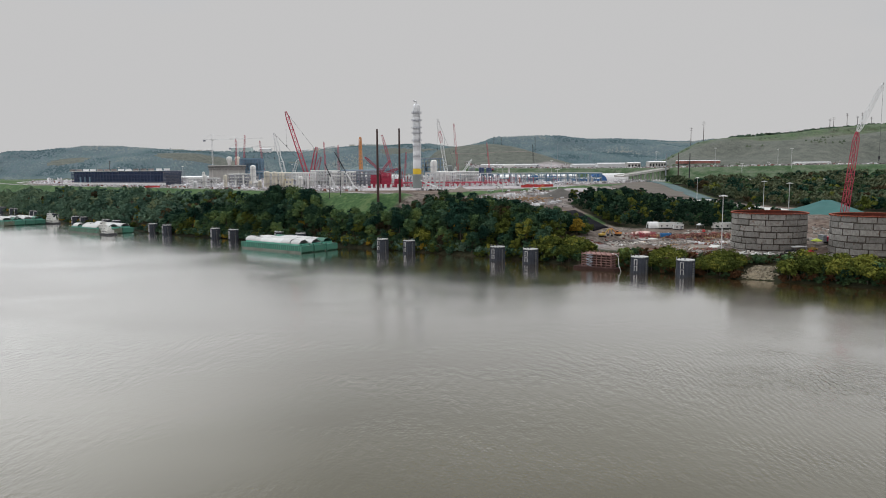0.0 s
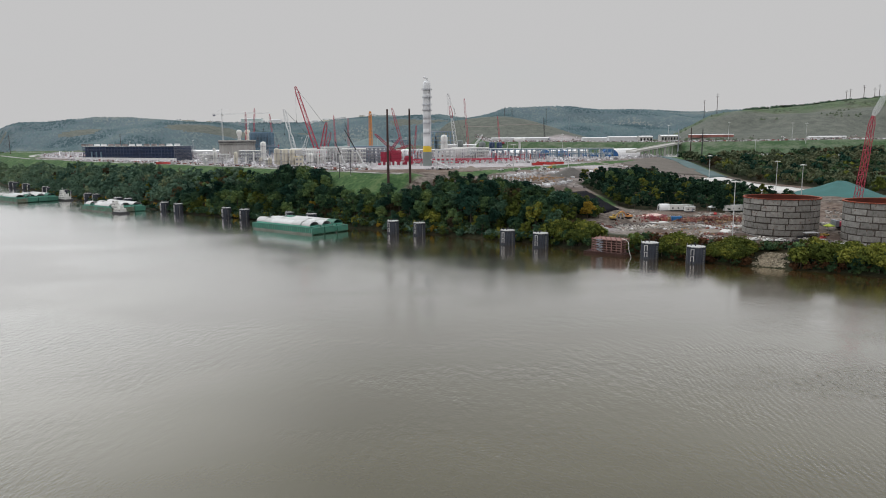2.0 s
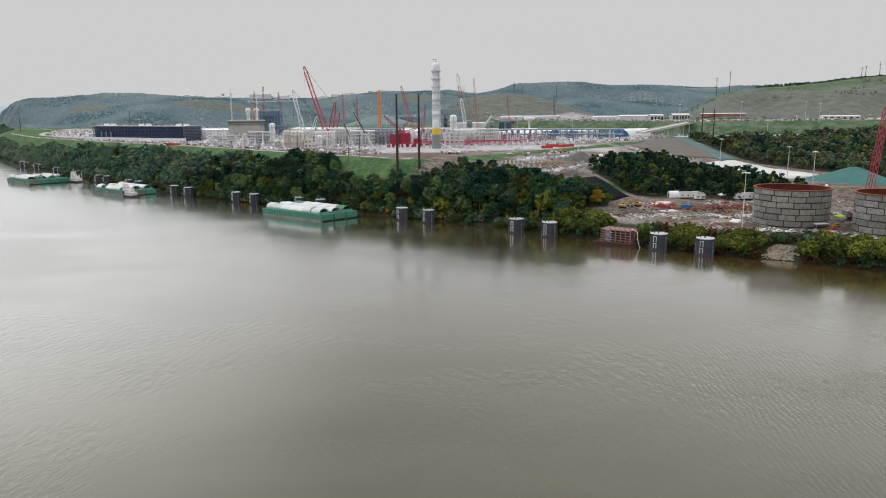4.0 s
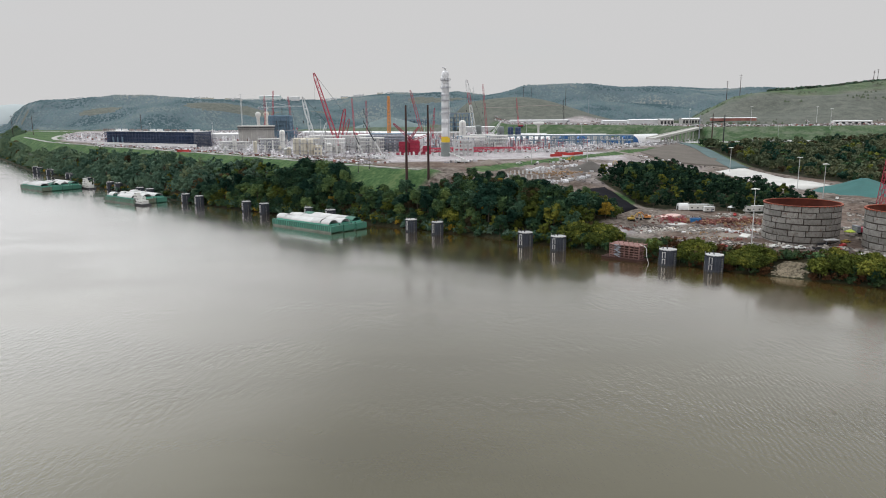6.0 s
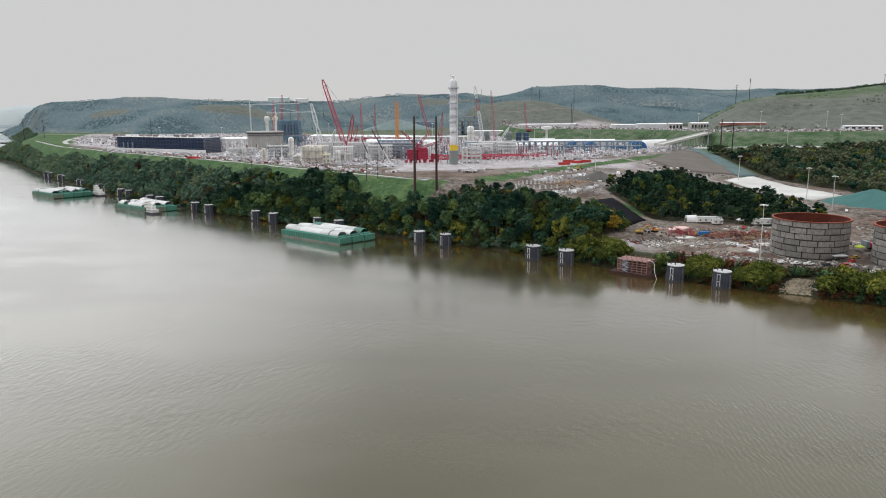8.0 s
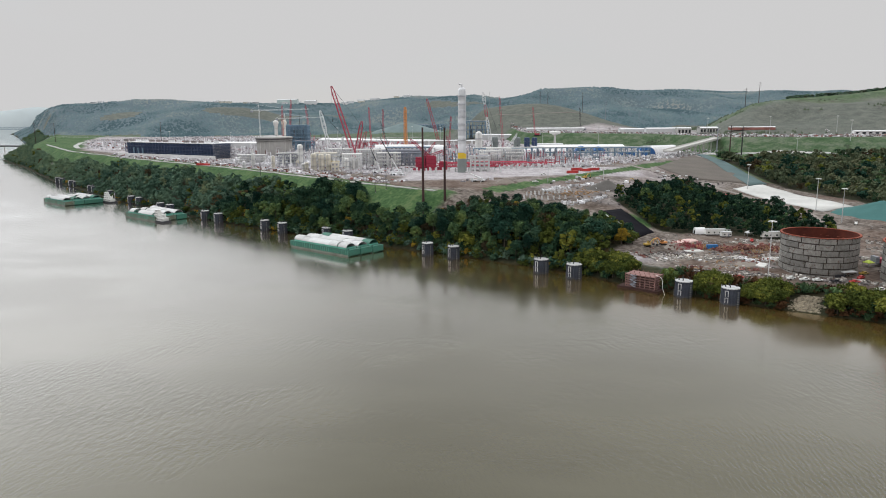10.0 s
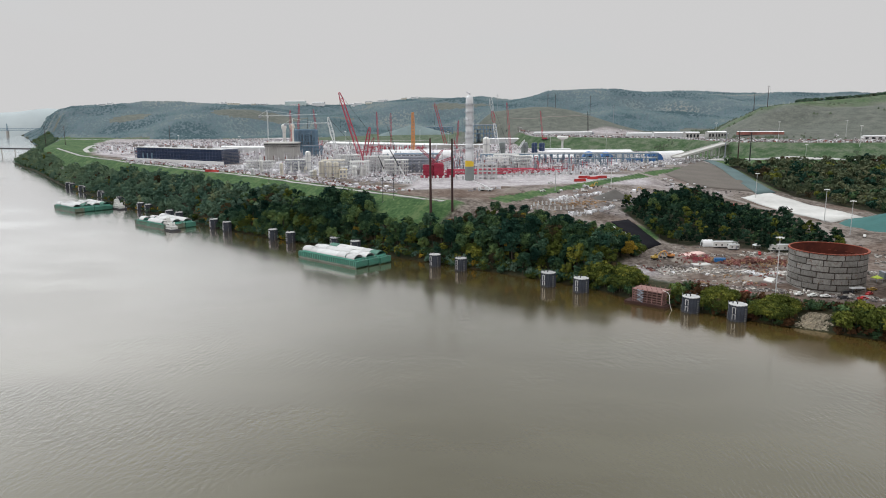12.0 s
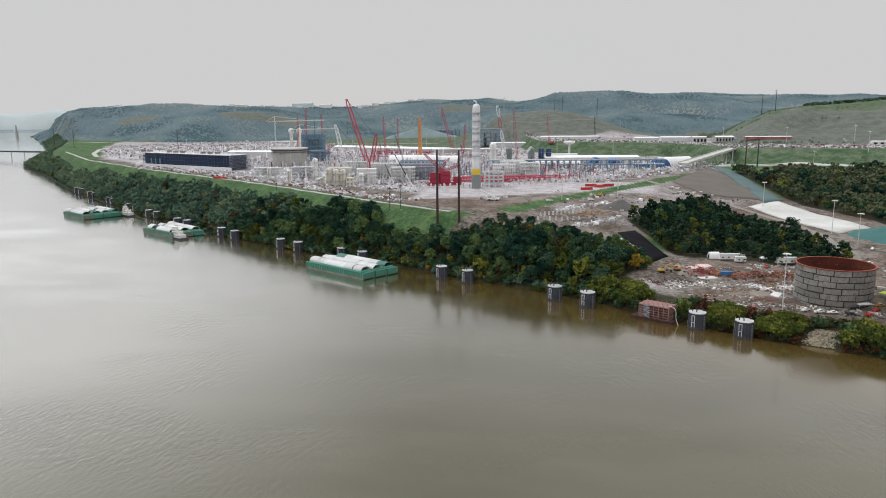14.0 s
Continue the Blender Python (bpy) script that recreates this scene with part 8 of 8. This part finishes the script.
def wood_points(seed, s0, s1, n0, n1, gap):
    """Jittered places, thinned by the woodland mask."""
    g = np.random.default_rng(seed)
    ss, nn = np.meshgrid(np.arange(s0, s1, gap), np.arange(n0, n1, gap))
    ss, nn = ss + g.uniform(-0.42, 0.42, ss.shape) * gap, nn + g.uniform(-0.42, 0.42, nn.shape) * gap
    x, y = to_xy(ss.ravel(), nn.ravel())
    keep = woods_mask(x, y) > g.uniform(0.3, 0.7, x.shape)
    return x[keep], y[keep]


def wood_mesh(name, seed, x, y, tall, wide, leaves, size, mats, label):
    """Woodland too far off to count: real crowns of leaf clumps joined into one mesh per colour."""
    rnd, g = random.Random(seed), np.random.default_rng(seed)
    pool = [crown_arrays(rnd, 1.0, wide / tall, leaves, size / tall, 7) for _ in range(6)]
    pick = g.choice(len(mats), len(x), p=np.array([w for _, w in mats]) / sum(w for _, w in mats))
    z = height(x, y)
    for q, (mat, _) in enumerate(mats):
        sets = []
        for i in np.nonzero(pick == q)[0]:
            k, a = tall * g.uniform(0.6, 1.25), g.uniform(0, 6.28)
            c = pool[int(g.integers(6))] * k
            sets.append(np.stack([c[:, 0] * math.cos(a) - c[:, 1] * math.sin(a) + x[i], c[:, 0] * math.sin(a) + c[:, 1] * math.cos(a) + y[i], c[:, 2] + z[i] - 0.12 * k], 1))
        if sets:
            v = np.concatenate(sets)
            tagged(new(name, link_mesh(name, v, blades(len(v) // 3), M[mat])), label, "woodland", kind="stuff")


# scrub that overhangs the waterline
g = np.random.default_rng(61)
ss = np.concatenate([g.uniform(205, 620, 300), g.uniform(620, 1850, 420)])
ex, ey = to_xy(ss, shore(ss) + g.uniform(-1.5, 5, len(ss)) + 3 * smooth(850, 1000, ss))
wood_mesh("shoreline_scrub", 62, ex, ey, 5.0, 3.4, 120, 0.62, [("leaf_bank_hazed", 3), ("leaf_olive", 2.0), ("leaf_dark", 1.5), ("leaf_gold", 0.25)], "low green and yellowing scrub overhanging the water")
# undergrowth below the trees, down to the water
us = g.uniform(204, 620, 520)
ud = g.uniform(0, 20, 520)
ux, uy = to_xy(us, shore(us) + ud)
wood_mesh("undergrowth", 66, ux, uy, 6.5, 3.6, 110, 0.62, [("leaf_shaded", 3.2), ("leaf_dark", 1.6), ("leaf_green", 1.2), ("leaf_olive", 0.8), ("leaf_brown", 0.5)], "dense dark undergrowth below the trees on the bank")
# the wooded bank nearest to the camera, tree by tree
rnd = random.Random(5)
wx, wy = wood_points(7, 200, 620, 371, 500, 7.2)
ws, wn = to_sn(wx, wy)
order = np.argsort(ws * 0.35 + wn)
wx, wy, ws, wn = wx[order], wy[order], ws[order], wn[order]
near = wn < 520
planted = 0
for x, y, s, n in zip(wx, wy, ws, wn):
    if planted < 300:
        d = n - float(shore(s))
        edge = d < 9
        deep = float(np.interp(s, [205, 285, 345, 380, 450], [70, 66, 33, 24, 46]))
        lift = float(np.interp(d / deep, [0, 0.5, 1.0], [1.25, 1.0, 0.62])) * rnd.choice([0.85, 1.0, 1.0, 1.15]) * (1.7 if 432 < s < 498 and d > 18 else 1.3 if s < 262 else 1.14 if s < 330 else 1.0)
        plant(KINDS, [2.8, 2.8, 2.8, 2.6, 1.1, 0.3, 0.35] if not edge and s > 275 else [1, 3, 1, 2.2, 2.0 if s > 262 else 3.2 if s > 222 else 7.0, 0.4, 0.4], x, y, rnd, 0.55 if edge else 0.78 * lift, 0.95 if edge else 1.02 * lift)
        planted += 1
if len(wx) > 300:
    wood_mesh("bank_wood", 71, wx[300:], wy[300:], 18, 6.0, 480, 0.82, [("leaf_bank_hazed", 3), ("leaf_dark", 1.6), ("leaf_green", 1.2), ("leaf_olive", 0.7), ("leaf_brown", 0.5)], "mixed green and olive trees along the river bank")
for seed, s0, s1, tall, wide, leaf in ((8, 620, 1000, 16, 5.0, "leaf_hazed"), (18, 1000, 3300, 12, 4.8, "leaf_hazed")):
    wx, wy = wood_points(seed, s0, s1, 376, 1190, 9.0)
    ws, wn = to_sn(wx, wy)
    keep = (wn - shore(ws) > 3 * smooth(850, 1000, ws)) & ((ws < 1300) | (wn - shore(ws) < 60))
    wood_mesh("bank_wood", 72 + seed, wx[keep], wy[keep], tall, wide, 220, 1.1, [(leaf, 6), ("leaf_bank_hazed", 0.8), ("leaf_olive", 0.12), ("leaf_brown", 0.12)], "mixed green and olive trees along the far river bank")
wx, wy = wood_points(9, 85, 290, 496, 700, 7.0)
wood_mesh("bluff_wood", 73, wx, wy, 12, 3.7, 330, 0.66, [("leaf_shaded", 3.4), ("leaf_dark", 0.9), ("leaf_green", 1.3), ("leaf_olive", 0.55)], "dark green trees and scrub on the bluff above the site")
wx, wy = wood_points(10, -200, 330, 560, 1120, 11.5)
wx, wy = wx[wx > 300], wy[wx > 300]
wood_mesh("valley_wood", 74, wx, wy, 15, 6.6, 230, 1.12, [("leaf_valley", 4.0), ("leaf_dark", 0.8), ("leaf_green", 0.7), ("leaf_olive", 0.35), ("leaf_brown", 0.4)], "mixed autumn woodland in the valley")
bs, bd = np.random.default_rng(63).uniform(-60, 156, 640), np.random.default_rng(64).uniform(-0.5, 21, 640)
keep = (np.abs(bs - 82) > 9.5) | (bd > 13)
bs, bd = bs[keep], bd[keep]
bx, by = to_xy(bs, shore(bs) + bd)
wood_mesh("bank_scrub", 65, bx, by, 3.8, 3.0, 130, 0.5, [("leaf_shaded", 2.4), ("leaf_russet", 2.6)], "dark and russet scrub covering the low bank")
# shrubs along the low bank, in clumps with bare russet scrub between
rnd = random.Random(8)
for s0, s1, count in ((-42, 70, 120), (92, 112, 34), (122, 139, 30), (151, 159, 7), (181, 216, 30)):
    for k in range(count):
        s, d = rnd.uniform(s0, s1), rnd.uniform(1, 13)
        edge = min(s - s0, s1 - s) / (0.5 * (s1 - s0)) if s1 - s0 < 30 else 1.0
        x, y = to_xy(s, float(shore(s)) + d)
        plant(SHRUBS, [5.0, 1.6, 0.4], x, y, rnd, 0.85 + 0.4 * edge, 1.15 + 0.6 * edge)
for k in range(34):
    s = rnd.uniform(178, 207)
    x, y = to_xy(s, float(shore(s)) + rnd.uniform(0, 19))
    plant(SHRUBS, [3.0, 2.4, 0.5], x, y, rnd, 0.8, 1.4)
# bushes on the slope beside the liner, and lone trees along the bluff's edge
for k in range(46):
    s, n = rnd.uniform(203, 240), rnd.uniform(432, 478)
    x, y = to_xy(s, n)
    if x < 90 + (545 - y) * 0.3 - 2:
        plant(SHRUBS, [1.4, 3.2, 0.3], x, y, rnd, 0.8, 1.5)
for x, y in ((128, 596), (134, 588), (140, 600), (150, 612), (158, 619), (166, 632), (178, 655), (190, 662), (249, 605), (253, 611), (243, 598), (222, 600), (215, 640)):
    plant(KINDS, [1, 1, 2, 2, 0.5, 0, 1.2], x, y, rnd, 0.5 if x > 200 else 0.8, 0.75 if x > 200 else 1.2)


# trees that stand out: golden, lime and russet crowns
for kind, s, d, k in ((KINDS[5], 286, 7, 0.8), (KINDS[5], 289, 9, 0.6), (KINDS[5], 262, 44, 1.15), (KINDS[5], 343, 4, 0.5), (KINDS[5], 674, 10, 0.8), (SHRUBS[0], 305, 5, 1.7), (SHRUBS[0], 309, 8, 1.6),
                      (KINDS[4], 680, 14, 0.8), (KINDS[4], 572, 10, 0.8), (KINDS[4], 566, 13, 0.7), (SHRUBS[0], 196, 14, 1.5), (SHRUBS[0], 201, 10, 1.6), (KINDS[4], 249, 27, 1.05), (KINDS[4], 229, 42, 1.0),
                      (KINDS[6], 332, 30, 0.8), (KINDS[6], 339, 24, 0.8), (KINDS[6], 470, 36, 0.8), (KINDS[6], 350, 12, 0.7)):
    x, y = to_xy(s, float(shore(s)) + d)
    plant([kind], [1], x, y, rnd, k, k * 1.05)


def canopy_mesh(name, seed, x, y, tall, wide, mat, label):
    """Distant woodland: every crown a small uneven dome of its own."""
    g = np.random.default_rng(seed)
    k = len(x)
    z = height(x, y)
    a = np.arange(6) * math.pi / 3
    rr = wide * g.uniform(0.7, 1.25, (k, 6)) * g.uniform(0.75, 1.2, (k, 1))
    ring = np.stack([x[:, None] + rr * np.cos(a), y[:, None] + rr * np.sin(a), z[:, None] + tall * g.uniform(-0.7, -0.15, (k, 6))], -1)
    peak = np.stack([x + g.uniform(-1, 1, k), y + g.uniform(-1, 1, k), z + tall * g.uniform(0.75, 1.2, k)], -1)
    v = np.concatenate([ring, peak[:, None]], 1).reshape(-1, 3)
    f = (np.array([[q, (q + 1) % 6, 6] for q in range(6)])[None] + np.arange(k)[:, None, None] * 7).reshape(-1, 3)
    tagged(new(name, link_mesh(name, v, f, M[mat], True)), label, "woodland", kind="stuff")


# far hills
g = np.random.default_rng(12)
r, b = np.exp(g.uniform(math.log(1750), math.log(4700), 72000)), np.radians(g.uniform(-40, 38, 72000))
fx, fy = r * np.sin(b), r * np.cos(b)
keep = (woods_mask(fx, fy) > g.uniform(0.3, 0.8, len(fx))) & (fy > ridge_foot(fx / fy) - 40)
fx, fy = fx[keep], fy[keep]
canopy_mesh("hill_wood", 75, fx, fy, 4.6, 6.0, "leaf_far_hazed", "hazy wooded hills in early autumn")
# scattered thickets on the bare knoll and along its skyline
g = np.random.default_rng(14)
kx, ky = g.uniform(420, 1150, 5200), g.uniform(1280, 2000, 5200)
thick = lump(kx / 55, ky / 35, 83) + 0.8 * smooth(1600, 1720, ky) > 0.62 + g.uniform(-0.15, 0.25, len(kx))
keep = thick & (kx / ky > 0.275)
canopy_mesh("hillside_thicket", 76, kx[keep], ky[keep], 3.6, 3.6, "leaf_mid", "low thickets scattered on the bare hillside")
# a line of trees along the knoll's crest
ku, ky = g.uniform(0.39, 0.66, 900), 1690 + 60 * g.random(900)
keep = lump(ku * 40, ky / 60, 86) + 0.8 * smooth(0.39, 0.46, ku) > g.uniform(0.0, 1.2, 900)
wood_mesh("crest_trees", 79, (ku * ky)[keep], ky[keep], 8.5, 4.8, 60, 1.7, [("leaf_mid", 1), ("leaf_hazed", 2)], "line of trees along the crest of the knoll, paled for haze")
kx, ky = g.uniform(300, 900, 1500), g.uniform(0, 1, 1500)
ky = berm_foot(kx) + 10 + 70 * ky
keep = lump(kx / 22, ky / 14, 84) > 0.62
canopy_mesh("berm_shrubs", 77, kx[keep], ky[keep], 3.2, 2.4, "leaf_mid", "low shrubs dotted over the grass berm")
for ob in KINDS + SHRUBS:
    for o in [*ob.children_recursive, ob]:
        bpy.data.objects.remove(o)
